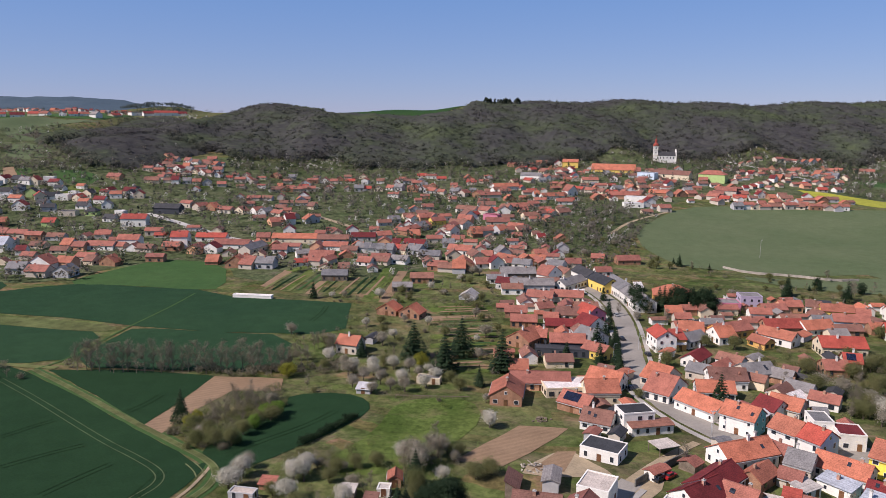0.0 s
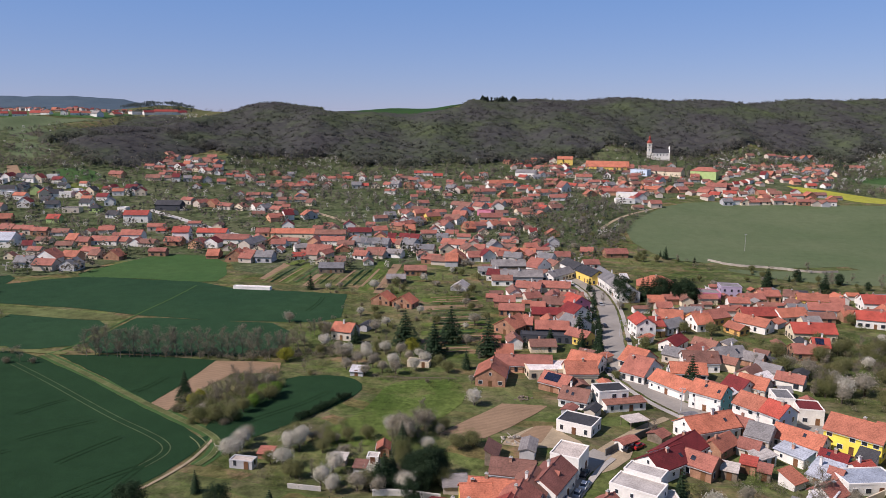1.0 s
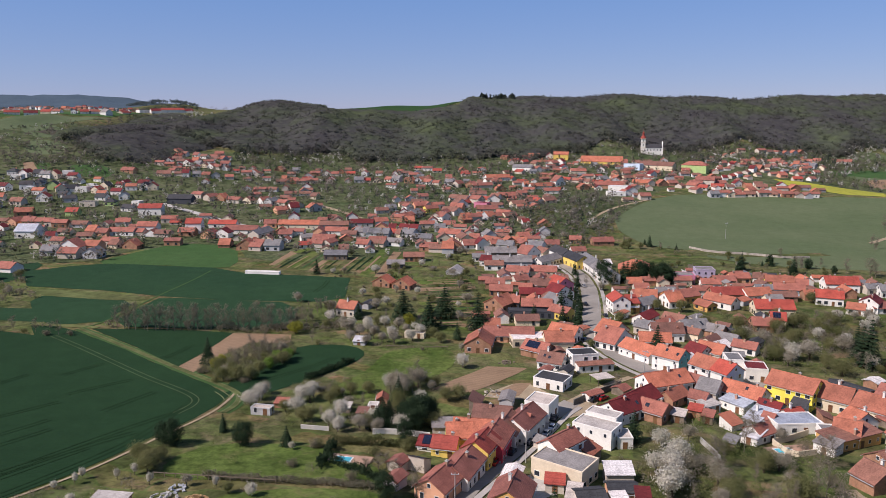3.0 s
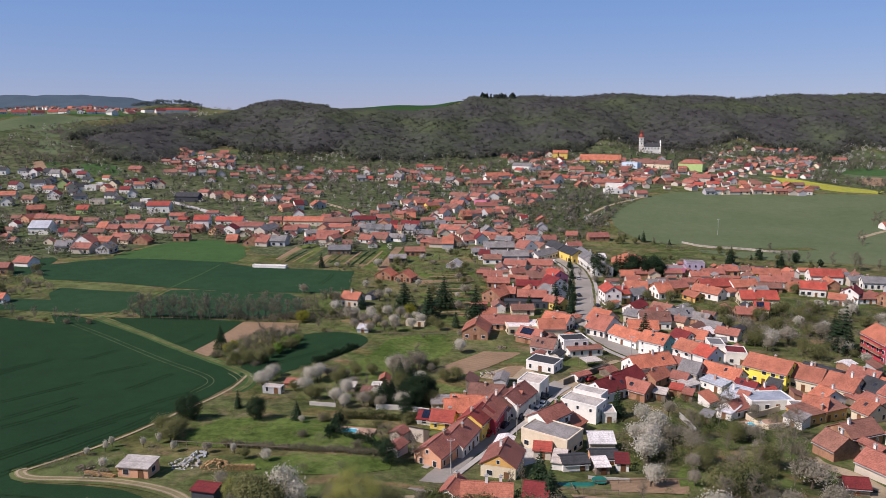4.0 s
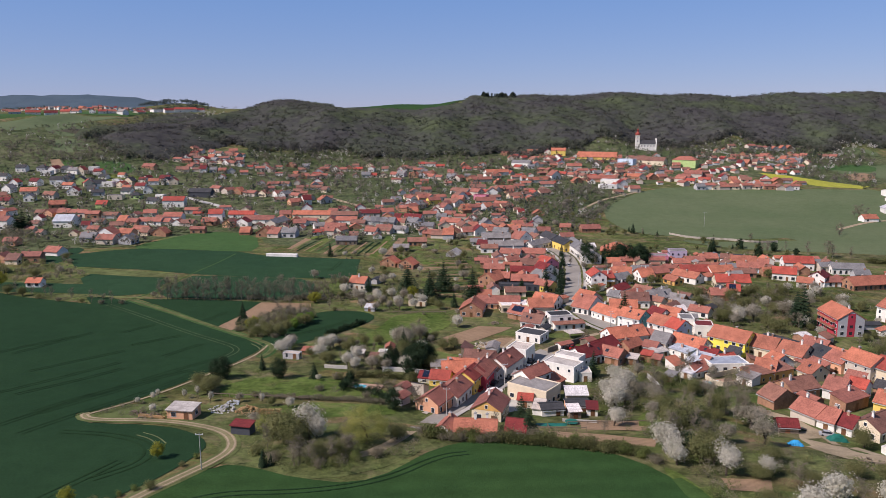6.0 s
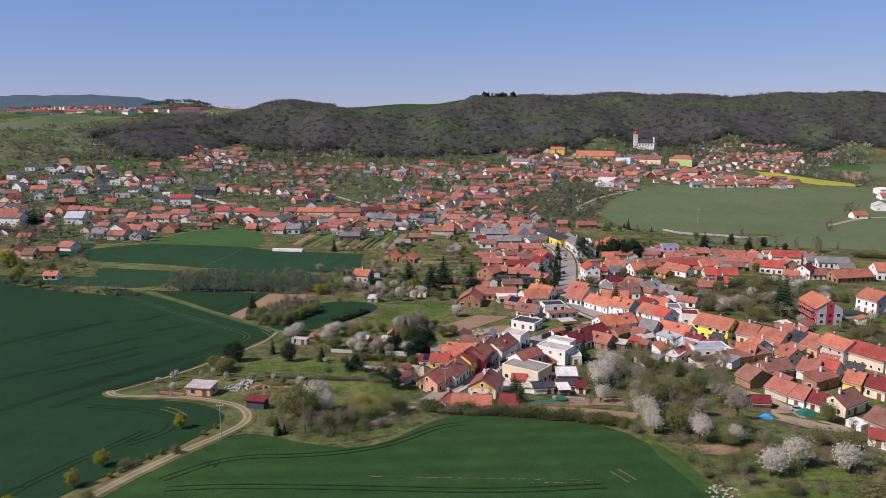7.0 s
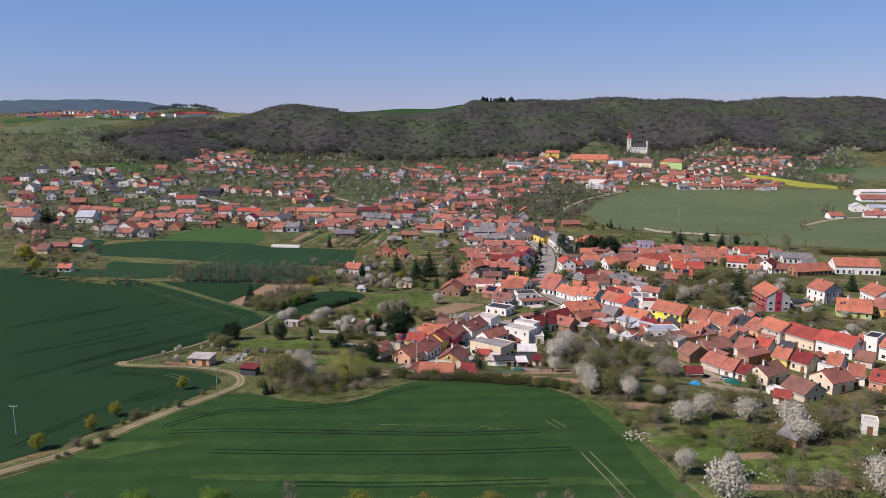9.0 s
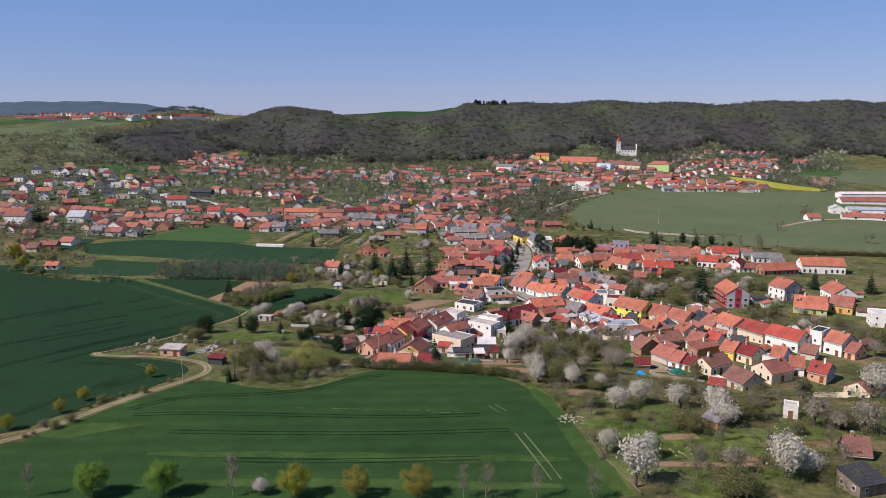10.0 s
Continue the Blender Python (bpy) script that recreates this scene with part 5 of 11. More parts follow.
ribbon("rut", [(-144.6, 251.6), (-118.0, 229.8), (-86.9, 202.9), (-68.5, 187.4), (-59.6, 179.3), (-55.7, 172.6), (-55.4, 164.9), (-57.4, 158.9)], 0.3, TRAM_PALE, "pale sandy wheel rut", "track", lift=0.27, shift=-0.8)
ribbon("rut", [(-144.6, 251.6), (-118.0, 229.8), (-86.9, 202.9), (-68.5, 187.4), (-59.6, 179.3), (-55.7, 172.6), (-55.4, 164.9), (-57.4, 158.9)], 0.3, TRAM_PALE, "pale sandy wheel rut", "track", lift=0.27, shift=0.8)
ribbon("dirt_track", [(-144.6, 251.6), (-118.0, 229.8), (-86.9, 202.9), (-68.5, 187.4), (-59.6, 179.3), (-55.7, 172.6), (-55.4, 164.9), (-57.4, 158.9)], 2.2, VERGE, "grassy field track", "track", lift=0.22, clear=True)
ribbon("dirt_track", [(-144.6, 251.6), (-139.8, 259.9), (-137.7, 275.0), (-134.2, 308.5), (-129.1, 341.4), (-126.9, 371.4)], 0.9, WHEAT_LIGHT, "thin grassy field track", "track", lift=0.22, clear=True)
ribbon("dirt_track", [(-168.6, 257.9), (-160.1, 257.5), (-146.3, 254.6), (-137.6, 253.6)], 3.0, STUBBLE, "grassy field track", "track", lift=0.22, clear=True)
ribbon("road", [(-246.6, 616.6), (-200.0, 573.8), (-155.6, 526.8), (-128.0, 513.7)], 6, CONCRETE, "pale concrete village lane", "road", lift=0.2, clear=True)
ribbon("road", [(-111.2, 622.6), (-76.9, 580.0), (-60.8, 554.5)], 5, DIRT, "pale village lane", "road", lift=0.2, clear=True)
ribbon("dirt_track", [(127.7, 554.9), (156.6, 610.8), (209.4, 668.4)], 3, DIRT, "pale field track", "track", lift=0.3, clear=True)
ribbon("road", [(438.8, 511.4), (396.5, 526.7), (361.8, 518.6), (312.7, 474.9)], 4, DIRT, "pale farm lane", "track", lift=0.25)
ribbon("road", [(387.4, 1033.0), (416.8, 960.0), (435.9, 877.5)], 5, CONCRETE, "pale lane", "road", lift=0.3)
ribbon("wheel_track", [(-150.6, 241.3), (-129.7, 224.2), (-110.6, 207.5), (-91.2, 190.4), (-77.6, 179.8), (-69.6, 172.2), (-67.9, 165.8), (-70.8, 158.0)], 0.34, TRAM_FAINT, "pale bare wheel track in the wheat", "wheel track", lift=0.2, shift=-1.0)
ribbon("wheel_track", [(-150.6, 241.3), (-129.7, 224.2), (-110.6, 207.5), (-91.2, 190.4), (-77.6, 179.8), (-69.6, 172.2), (-67.9, 165.8), (-70.8, 158.0)], 0.34, TRAM_FAINT, "pale bare wheel track in the wheat", "wheel track", lift=0.2, shift=1.0)
ribbon("wheel_track", [(-64.7, 178.4), (-61.2, 174.4), (-59.1, 170.2)], 0.38, TRAM_PALE, "pale bare wheel track in the wheat", "wheel track", lift=0.2, shift=-1.0)
ribbon("wheel_track", [(-64.7, 178.4), (-61.2, 174.4), (-59.1, 170.2)], 0.38, TRAM_PALE, "pale bare wheel track in the wheat", "wheel track", lift=0.2, shift=1.0)
ribbon("wheel_track", [(-122.2, 193.2), (-117.4, 201.6), (-114.0, 206.1)], 0.45, TRAM, "dark wheel track pressed into the wheat", "wheel track", lift=0.2, shift=-0.95)
ribbon("wheel_track", [(-122.2, 193.2), (-117.4, 201.6), (-114.0, 206.1)], 0.45, TRAM, "dark wheel track pressed into the wheat", "wheel track", lift=0.2, shift=0.95)
ribbon("wheel_track", [(-111.0, 174.2), (-104.0, 182.5), (-96.7, 189.1)], 0.45, TRAM, "dark wheel track pressed into the wheat", "wheel track", lift=0.2, shift=-0.95)
ribbon("wheel_track", [(-111.0, 174.2), (-104.0, 182.5), (-96.7, 189.1)], 0.45, TRAM, "dark wheel track pressed into the wheat", "wheel track", lift=0.2, shift=0.95)
ribbon("wheel_track", [(-92.9, 159.2), (-89.3, 167.7), (-84.5, 177.1)], 0.45, TRAM, "dark wheel track pressed into the wheat", "wheel track", lift=0.2, shift=-0.95)
ribbon("wheel_track", [(-92.9, 159.2), (-89.3, 167.7), (-84.5, 177.1)], 0.45, TRAM, "dark wheel track pressed into the wheat", "wheel track", lift=0.2, shift=0.95)
ribbon("wheel_track", [(-95.6, 213.7), (-92.4, 221.0), (-90.9, 228.7)], 0.45, TRAM, "dark wheel track pressed into the wheat", "wheel track", lift=0.2, shift=-0.95)
ribbon("wheel_track", [(-95.6, 213.7), (-92.4, 221.0), (-90.9, 228.7)], 0.45, TRAM, "dark wheel track pressed into the wheat", "wheel track", lift=0.2, shift=0.95)
ribbon("wheel_track", [(-57.3, 183.0), (-50.1, 193.2), (-39.7, 204.9), (-33.1, 216.6)], 0.45, TRAM, "dark wheel track pressed into the wheat", "wheel track", lift=0.2, shift=-0.95)
ribbon("wheel_track", [(-57.3, 183.0), (-50.1, 193.2), (-39.7, 204.9), (-33.1, 216.6)], 0.45, TRAM, "dark wheel track pressed into the wheat", "wheel track", lift=0.2, shift=0.95)
ribbon("wheel_track", [(-58.4, 320.8), (-55.7, 335.3), (-55.5, 347.7)], 0.45, TRAM, "dark wheel track pressed into the wheat", "wheel track", lift=0.2, shift=-0.95)
ribbon("wheel_track", [(-58.4, 320.8), (-55.7, 335.3), (-55.5, 347.7)], 0.45, TRAM, "dark wheel track pressed into the wheat", "wheel track", lift=0.2, shift=0.95)
ribbon("wheel_track", [(-89.2, 82.6), (-75.7, 80.7), (-65.0, 75.3), (-60.1, 68.5), (-60.0, 60.8), (-67.0, 52.6)], 0.6, TRAM, "dark wheel track pressed into the wheat", "wheel track", lift=0.2, shift=-1.0)
ribbon("wheel_track", [(-89.2, 82.6), (-75.7, 80.7), (-65.0, 75.3), (-60.1, 68.5), (-60.0, 60.8), (-67.0, 52.6)], 0.6, TRAM, "dark wheel track pressed into the wheat", "wheel track", lift=0.2, shift=1.0)
ribbon("wheel_track", [(-68.0, 80.7), (-63.5, 78.1), (-59.6, 73.5)], 0.38, TRAM_PALE, "dark wheel track pressed into the wheat", "wheel track", lift=0.2, shift=-1.0)
ribbon("wheel_track", [(-68.0, 80.7), (-63.5, 78.1), (-59.6, 73.5)], 0.38, TRAM_PALE, "dark wheel track pressed into the wheat", "wheel track", lift=0.2, shift=1.0)
ribbon("wheel_track", [(-99.3, 80.8), (-93.0, 95.0), (-83.6, 114.4), (-73.7, 137.5), (-70.0, 167.8), (-69.5, 173.0)], 0.45, TRAM, "dark wheel track pressed into the wheat", "wheel track", lift=0.2, shift=-0.95)
ribbon("wheel_track", [(-99.3, 80.8), (-93.0, 95.0), (-83.6, 114.4), (-73.7, 137.5), (-70.0, 167.8), (-69.5, 173.0)], 0.45, TRAM, "dark wheel track pressed into the wheat", "wheel track", lift=0.2, shift=0.95)
ribbon("wheel_track", [(-103.3, 97.2), (-94.5, 113.3), (-83.9, 131.3)], 0.45, TRAM, "dark wheel track pressed into the wheat", "wheel track", lift=0.2, shift=-0.95)
ribbon("wheel_track", [(-103.3, 97.2), (-94.5, 113.3), (-83.9, 131.3)], 0.45, TRAM, "dark wheel track pressed into the wheat", "wheel track", lift=0.2, shift=0.95)
ribbon("wheel_track", [(-120.3, 115.2), (-108.6, 131.0), (-100.6, 144.7)], 0.45, TRAM, "dark wheel track pressed into the wheat", "wheel track", lift=0.2, shift=-0.95)
ribbon("wheel_track", [(-120.3, 115.2), (-108.6, 131.0), (-100.6, 144.7)], 0.45, TRAM, "dark wheel track pressed into the wheat", "wheel track", lift=0.2, shift=0.95)
ribbon("wheel_track", [(-149.3, 163.0), (-134.0, 193.6)], 0.45, TRAM, "dark wheel track pressed into the wheat", "wheel track", lift=0.2, shift=-0.95)
ribbon("wheel_track", [(-149.3, 163.0), (-134.0, 193.6)], 0.45, TRAM, "dark wheel track pressed into the wheat", "wheel track", lift=0.2, shift=0.95)
ribbon("wheel_track", [(-50.0, 33.6), (-39.2, 46.0), (-19.8, 46.4), (-3.0, 52.2), (8.5, 65.9), (15.4, 68.0)], 0.45, TRAM, "dark wheel track pressed into the wheat", "wheel track", lift=0.2, shift=-0.95)
ribbon("wheel_track", [(-50.0, 33.6), (-39.2, 46.0), (-19.8, 46.4), (-3.0, 52.2), (8.5, 65.9), (15.4, 68.0)], 0.45, TRAM, "dark wheel track pressed into the wheat", "wheel track", lift=0.2, shift=0.95)
ribbon("wheel_track", [(-47.4, 29.3), (-35.2, 30.8), (-7.8, 30.1), (22.2, 28.6), (44.4, 31.2)], 0.45, TRAM, "dark wheel track pressed into the wheat", "wheel track", lift=0.2, shift=-0.95)
ribbon("wheel_track", [(-47.4, 29.3), (-35.2, 30.8), (-7.8, 30.1), (22.2, 28.6), (44.4, 31.2)], 0.45, TRAM, "dark wheel track pressed into the wheat", "wheel track", lift=0.2, shift=0.95)
ribbon("wheel_track", [(-33.1, 17.8), (-4.8, 17.2), (23.1, 17.8), (51.2, 20.5)], 0.45, TRAM, "dark wheel track pressed into the wheat", "wheel track", lift=0.2, shift=-0.95)
ribbon("wheel_track", [(-33.1, 17.8), (-4.8, 17.2), (23.1, 17.8), (51.2, 20.5)], 0.45, TRAM, "dark wheel track pressed into the wheat", "wheel track", lift=0.2, shift=0.95)
ribbon("wheel_track", [(-14.0, 1.7), (11.7, 1.3), (43.6, 3.7)], 0.5, TRAM, "dark wheel track pressed into the wheat", "wheel track", lift=0.2, shift=-0.95)
ribbon("wheel_track", [(-14.0, 1.7), (11.7, 1.3), (43.6, 3.7)], 0.5, TRAM, "dark wheel track pressed into the wheat", "wheel track", lift=0.2, shift=0.95)
ribbon("wheel_track", [(53.8, 18.4), (56.7, 6.1), (59.5, -6.7)], 0.38, TRAM_PALE, "pale bare wheel track in the wheat", "wheel track", lift=0.2, shift=-1.1)
ribbon("wheel_track", [(53.8, 18.4), (56.7, 6.1), (59.5, -6.7)], 0.38, TRAM_PALE, "pale bare wheel track in the wheat", "wheel track", lift=0.2, shift=1.1)
ribbon("wheel_track", [(47.8, 38.9), (50.5, 33.4)], 0.4, TRAM_PALE, "pale bare wheel track in the wheat", "wheel track", lift=0.2, shift=-1.1)
ribbon("wheel_track", [(47.8, 38.9), (50.5, 33.4)], 0.4, TRAM_PALE, "pale bare wheel track in the wheat", "wheel track", lift=0.2, shift=1.1)
ribbon("wheel_track", [(-114.2, 74.6), (-107.9, 88.7), (-99.0, 110.1), (-89.5, 128.9), (-78.3, 149.0), (-70.1, 159.8)], 0.5, TRAM, "dark wheel track pressed into the wheat", "wheel track", lift=0.2, shift=-0.95)
ribbon("wheel_track", [(-114.2, 74.6), (-107.9, 88.7), (-99.0, 110.1), (-89.5, 128.9), (-78.3, 149.0), (-70.1, 159.8)], 0.5, TRAM, "dark wheel track pressed into the wheat", "wheel track", lift=0.2, shift=0.95)
ribbon("wheel_track", [(-133.8, 106.5), (-126.8, 116.4), (-117.1, 131.9), (-105.0, 152.0)], 0.5, TRAM, "dark wheel track pressed into the wheat", "wheel track", lift=0.2, shift=-0.95)
ribbon("wheel_track", [(-133.8, 106.5), (-126.8, 116.4), (-117.1, 131.9), (-105.0, 152.0)], 0.5, TRAM, "dark wheel track pressed into the wheat", "wheel track", lift=0.2, shift=0.95)
ribbon("wheel_track", [(-80.5, 19.2), (-78.7, 28.2), (-74.6, 39.8), (-68.7, 53.6), (-65.2, 62.9)], 0.55, TRAM, "dark wheel track pressed into the wheat", "wheel track", lift=0.2, shift=-0.95)
ribbon("wheel_track", [(-80.5, 19.2), (-78.7, 28.2), (-74.6, 39.8), (-68.7, 53.6), (-65.2, 62.9)], 0.55, TRAM, "dark wheel track pressed into the wheat", "wheel track", lift=0.2, shift=0.95)
ribbon("wheel_track", [(-161.3, 151.5), (-152.3, 170.5), (-139.0, 187.0)], 0.5, TRAM, "dark wheel track pressed into the wheat", "wheel track", lift=0.2, shift=-0.95)
ribbon("wheel_track", [(-161.3, 151.5), (-152.3, 170.5), (-139.0, 187.0)], 0.5, TRAM, "dark wheel track pressed into the wheat", "wheel track", lift=0.2, shift=0.95)
ribbon("wheel_track", [(-105.3, 98.8), (-99.6, 112.1), (-90.9, 123.6), (-82.6, 135.7), (-76.5, 142.8)], 0.5, TRAM, "dark wheel track pressed into the wheat", "wheel track", lift=0.2, shift=-0.95)
ribbon("wheel_track", [(-105.3, 98.8), (-99.6, 112.1), (-90.9, 123.6), (-82.6, 135.7), (-76.5, 142.8)], 0.5, TRAM, "dark wheel track pressed into the wheat", "wheel track", lift=0.2, shift=0.95)
ribbon("wheel_track", [(-130.9, 140.9), (-120.4, 154.3), (-109.5, 167.5)], 0.5, TRAM, "dark wheel track pressed into the wheat", "wheel track", lift=0.2, shift=-0.95)
ribbon("wheel_track", [(-130.9, 140.9), (-120.4, 154.3), (-109.5, 167.5)], 0.5, TRAM, "dark wheel track pressed into the wheat", "wheel track", lift=0.2, shift=0.95)
speck_rnd = random.Random(61)
for k in range(20):
    u = -4 + 47 * (k / 20) ** 0.7 + speck_rnd.uniform(-.6, .6)
    v = 34.5 - 0.035 * (u + 4) + speck_rnd.choice((-.75, .75, .75)) + speck_rnd.uniform(-.15, .15)
    run = speck_rnd.uniform(.3, 1.3)
    ribbon("wheel_track", [(u - run, v), (u, v + speck_rnd.uniform(-.08, .08)), (u + run, v)], speck_rnd.uniform(.18, .4), TRAM_PALE, "pale broken wheel track in the wheat", "wheel track", lift=0.2, shift=0.0)
patch("crop_streak", [(-36.9, 4.0), (-23.4, 6.4), (0.4, 6.2), (37.1, 5.4), (63.0, 5.3), (63.9, 2.3), (37.2, 1.2), (1.2, 2.6), (-22.2, 3.0)], STREAK, "paler yellowish streak in the wheat", "crop", lift=0.16, clear=False, fray=1.5)
patch("crop_streak", [(-65.4, 14.7), (-59.5, 22.2), (-44.3, 24.0), (-39.6, 21.4), (-50.0, 17.5), (-57.4, 12.7)], STREAK, "paler yellowish streak in the wheat", "crop", lift=0.16, clear=False, fray=1.5)
patch("crop_streak", [(-36.0, -11.6), (-8.9, -7.0), (32.4, -7.2), (61.0, -8.7), (60.7, -11.3), (25.5, -11.5), (-7.6, -11.1)], STREAK, "paler yellowish streak in the wheat", "crop", lift=0.16, clear=False, fray=1.5)
patch("crop_streak", [(58.4, 53.6), (64.0, 27.4), (65.2, 11.1), (70.0, -14.0), (75.1, -14.4), (69.9, 11.2), (66.8, 31.6), (63.4, 53.7)], STREAK, "light green headland of the wheat", "crop", lift=0.14, clear=False, fray=1.5)
ribbon("wheel_track", [(-41.7, 39.9), (-41.5, 43.4)], 0.45, TRAM, "dark wheel track pressed into the wheat", "wheel track", lift=0.2, shift=-0.95)
ribbon("wheel_track", [(-41.7, 39.9), (-41.5, 43.4)], 0.45, TRAM, "dark wheel track pressed into the wheat", "wheel track", lift=0.2, shift=0.95)
ribbon("dirt_track", [(5.5, 95.8), (2.2, 86.3), (-2.0, 76.1), (-6.7, 69.2), (-11.5, 66.0)], 3.2, DIRT, "sandy lane running out of the side street", "track", lift=0.12, clear=True)
patch("woodland_floor", [(-560, 960), (-470, 915), (-380, 1000), (-300, 972), (-100, 950), (60, 965), (200, 1045), (320, 1090), (500, 1075), (800, 1025), (1300, 930), (1350, 1330), (60, 1330), (30, 1222), (-190, 1222), (-210, 1320), (-300, 1330), (-400, 1200), (-480, 1050)], LITTER, "brown leaf litter under the hillside wood", "woodland floor", lift=0.3, step=30, clear=False)
patch("yard", [(27.1, 118.3), (37.0, 129.9), (42.4, 122.9), (35.2, 109.7), (28.2, 105.6)], CONCRETE, "pale concrete yard beside a house", "yard", soft=0, lift=0.1)
patch("yard", [(96.1, 195.0), (113.0, 201.5), (119.5, 191.6), (108.3, 183.8), (96.1, 183.6)], ASPHALT, "grey asphalt forecourt beside the street", "yard", soft=0, lift=0.1)
patch("yard", [(106.0, 94.3), (116.2, 87.6), (115.9, 66.9), (111.9, 61.2), (100.9, 66.6), (102.2, 85.5)], DIRT, "sandy farmyard track", "yard", soft=1, lift=0.1)
patch("yard", [(45.1, 169.1), (53.1, 175.2), (56.1, 169.2), (46.3, 158.1), (41.9, 159.8)], DIRT, "sandy building plot", "yard", soft=1, lift=0.1)
patch("yard", [(18.6, 174.9), (34.1, 191.1), (42.2, 177.6), (44.0, 172.6), (27.0, 172.4)], DIRT, "sandy building plot", "yard", soft=1, lift=0.09)
patch("tilled_plot", [(43.5, 98.8), (65.9, 97.4), (63.7, 90.2), (43.0, 92.5)], SOIL, "brown tilled garden plot", "field", soft=0)
patch("tilled_plot", [(36.6, 85.9), (62.0, 77.0), (60.1, 73.1), (36.8, 79.3)], SOIL, "brown tilled garden plot", "field", soft=0)
patch("tilled_plot", [(80.6, 3.5), (95.5, 2.4), (105.4, 2.0), (104.7, 0.2), (81.1, 0.3)], SOIL, "brown dug strip in an orchard", "field", soft=0)
patch("tilled_plot", [(88.5, 18.4), (97.1, 19.3), (97.3, 15.8), (88.2, 14.9)], SOIL, "brown dug strip in an orchard", "field", soft=0)
patch("lawn", [(83.0, -6.2), (101.6, -4.5), (104.9, -10.9), (82.5, -16.1)], LAWN, "light green orchard grass", "grass", soft=1, clear=False)
patch("lawn", [(76.7, 21.8), (94.3, 24.0), (114.8, 12.1), (96.3, 8.5), (77.6, 13.0)], LAWN, "light green orchard grass", "grass", soft=1, clear=False)
patch("lawn", [(65.7, 105.7), (73.5, 109.9), (64.4, 82.4), (60.0, 82.4)], LAWN, "light green garden grass", "grass", soft=1, clear=False)
patch("field", [(-253.2, 291.0), (-206.3, 287.4), (-162.5, 282.3), (-132.5, 272.5), (-142.7, 259.6), (-182.3, 264.2), (-239.1, 269.8)], WHEAT_MID, "green crop strip beside the stream", "field", lift=0.1)
patch("field", [(-253.6, 372.9), (-233.0, 397.4), (-223.3, 342.5), (-232.2, 334.2)], WHEAT_MID, "green crop strip at the village edge", "field", lift=0.1)
SPUR = [(-460.0, 894.0), (-507.2, 1037.3), (-508.3, 1150.5), (-524.5, 1266.5), (-502.2, 1369.5), (-446.4, 1299.4), (-298.2, 951.2), (-320.7, 901.7), (-329.3, 833.8), (-338.8, 813.7), (-381.7, 797.1), (-424.5, 833.0)]
patch("field", [(487.3, 1042.7), (550.6, 1016.9), (611.3, 953.2), (635.8, 996.3), (558.5, 1033.6), (514.8, 1058.0)], OLIVE, "pale green hillside pasture", "field", soft=1, lift=0.3, clear=False)
patch("field", [(470.7, 866.4), (526.6, 891.6), (567.5, 876.6), (533.7, 817.7), (495.9, 832.9)], WHEAT_LIGHT, "green hillside field", "field", soft=1, lift=0.3, clear=False)
patch("tilled_plot", [(480.1, 796.5), (514.2, 816.6), (523.5, 799.8), (493.1, 747.0), (467.9, 744.1)], SOIL, "brown tilled hillside plot", "field", soft=1, lift=0.3, clear=False)
patch("tilled_plot", [(-453.8, 768.4), (-449.1, 774.2), (-420.5, 737.1), (-417.8, 716.5)], SOIL, "bare earth bank on the hillside", "field", soft=1, lift=0.3, clear=False)
patch("field", [(330.0, 583.0), (395.3, 641.0), (446.3, 665.4), (489.0, 669.1), (300.3, 370.1), (269.1, 401.5), (253.5, 447.6)], OLIVE, "pale green pasture beside the far farm", "field", soft=1, clear=False)
patch("field", [(-170.2, 260.5), (-154.3, 254.4), (-144.5, 248.5), (-118.8, 227.7), (-87.7, 200.7), (-70.0, 185.5), (-61.9, 176.5), (-64.7, 176.4), (-73.4, 180.3), (-94.5, 194.3), (-152.2, 231.4)], WHEAT, "dark green edge of the winter wheat", "field", soft=0, lift=0.1, clear=False)
ribbon("grass_verge", [(-144.6, 251.6), (-118.0, 229.8), (-86.9, 202.9), (-68.5, 187.4), (-59.6, 179.3), (-55.7, 172.6), (-55.4, 164.9), (-57.4, 158.9)], 4.4, WHEAT_LIGHT, "green grass verge along the field track", "verge", lift=0.09)
patch("grass_verge", [(-47.4, 75.8), (-40.1, 85.1), (-2.5, 92.1), (10.3, 81.6), (0.4, 61.8), (-16.3, 51.9), (-30.6, 55.0), (-40.4, 59.6)], GRASS, "rough green grass under a thicket", "grass", lift=0.08, clear=False)
ribbon("dirt_track", [(102.0, 112.9), (102.3, 107.6), (107.4, 103.1), (109.1, 94.6), (111.7, 90.7), (111.1, 82.2)], 4, DIRT, "sandy lane behind the barns", "track", lift=0.15)
patch("garden_ground", [(-275.4, 369.9), (-242.7, 387.5), (-209.4, 393.2), (-197.0, 434.9), (-180.1, 466.8), (-136.3, 459.4), (-112.8, 399.3), (-44.2, 400.2), (44.3, 482.7), (125.0, 490.4), (150.4, 614.8), (220.2, 704.4), (387.4, 912.6), (417.1, 1065.2), (214.7, 1063.3), (59.6, 1022.2), (-162.1, 957.4), (-347.8, 912.1), (-419.0, 833.5), (-544.4, 751.1)], VILLAGE_GROUND, "grey-green garden ground between the houses", "ground", lift=0.08, soft=1, clear=False)
patch("garden_ground", [(-684.4, 880.6), (-601.9, 949.7), (-575.1, 1081.1), (-497.5, 1063.0), (-324.9, 821.5), (-405.1, 712.7), (-561.7, 704.6)], VILLAGE_GROUND, "grey-green rough hillside", "ground", lift=0.07, soft=1, clear=False)
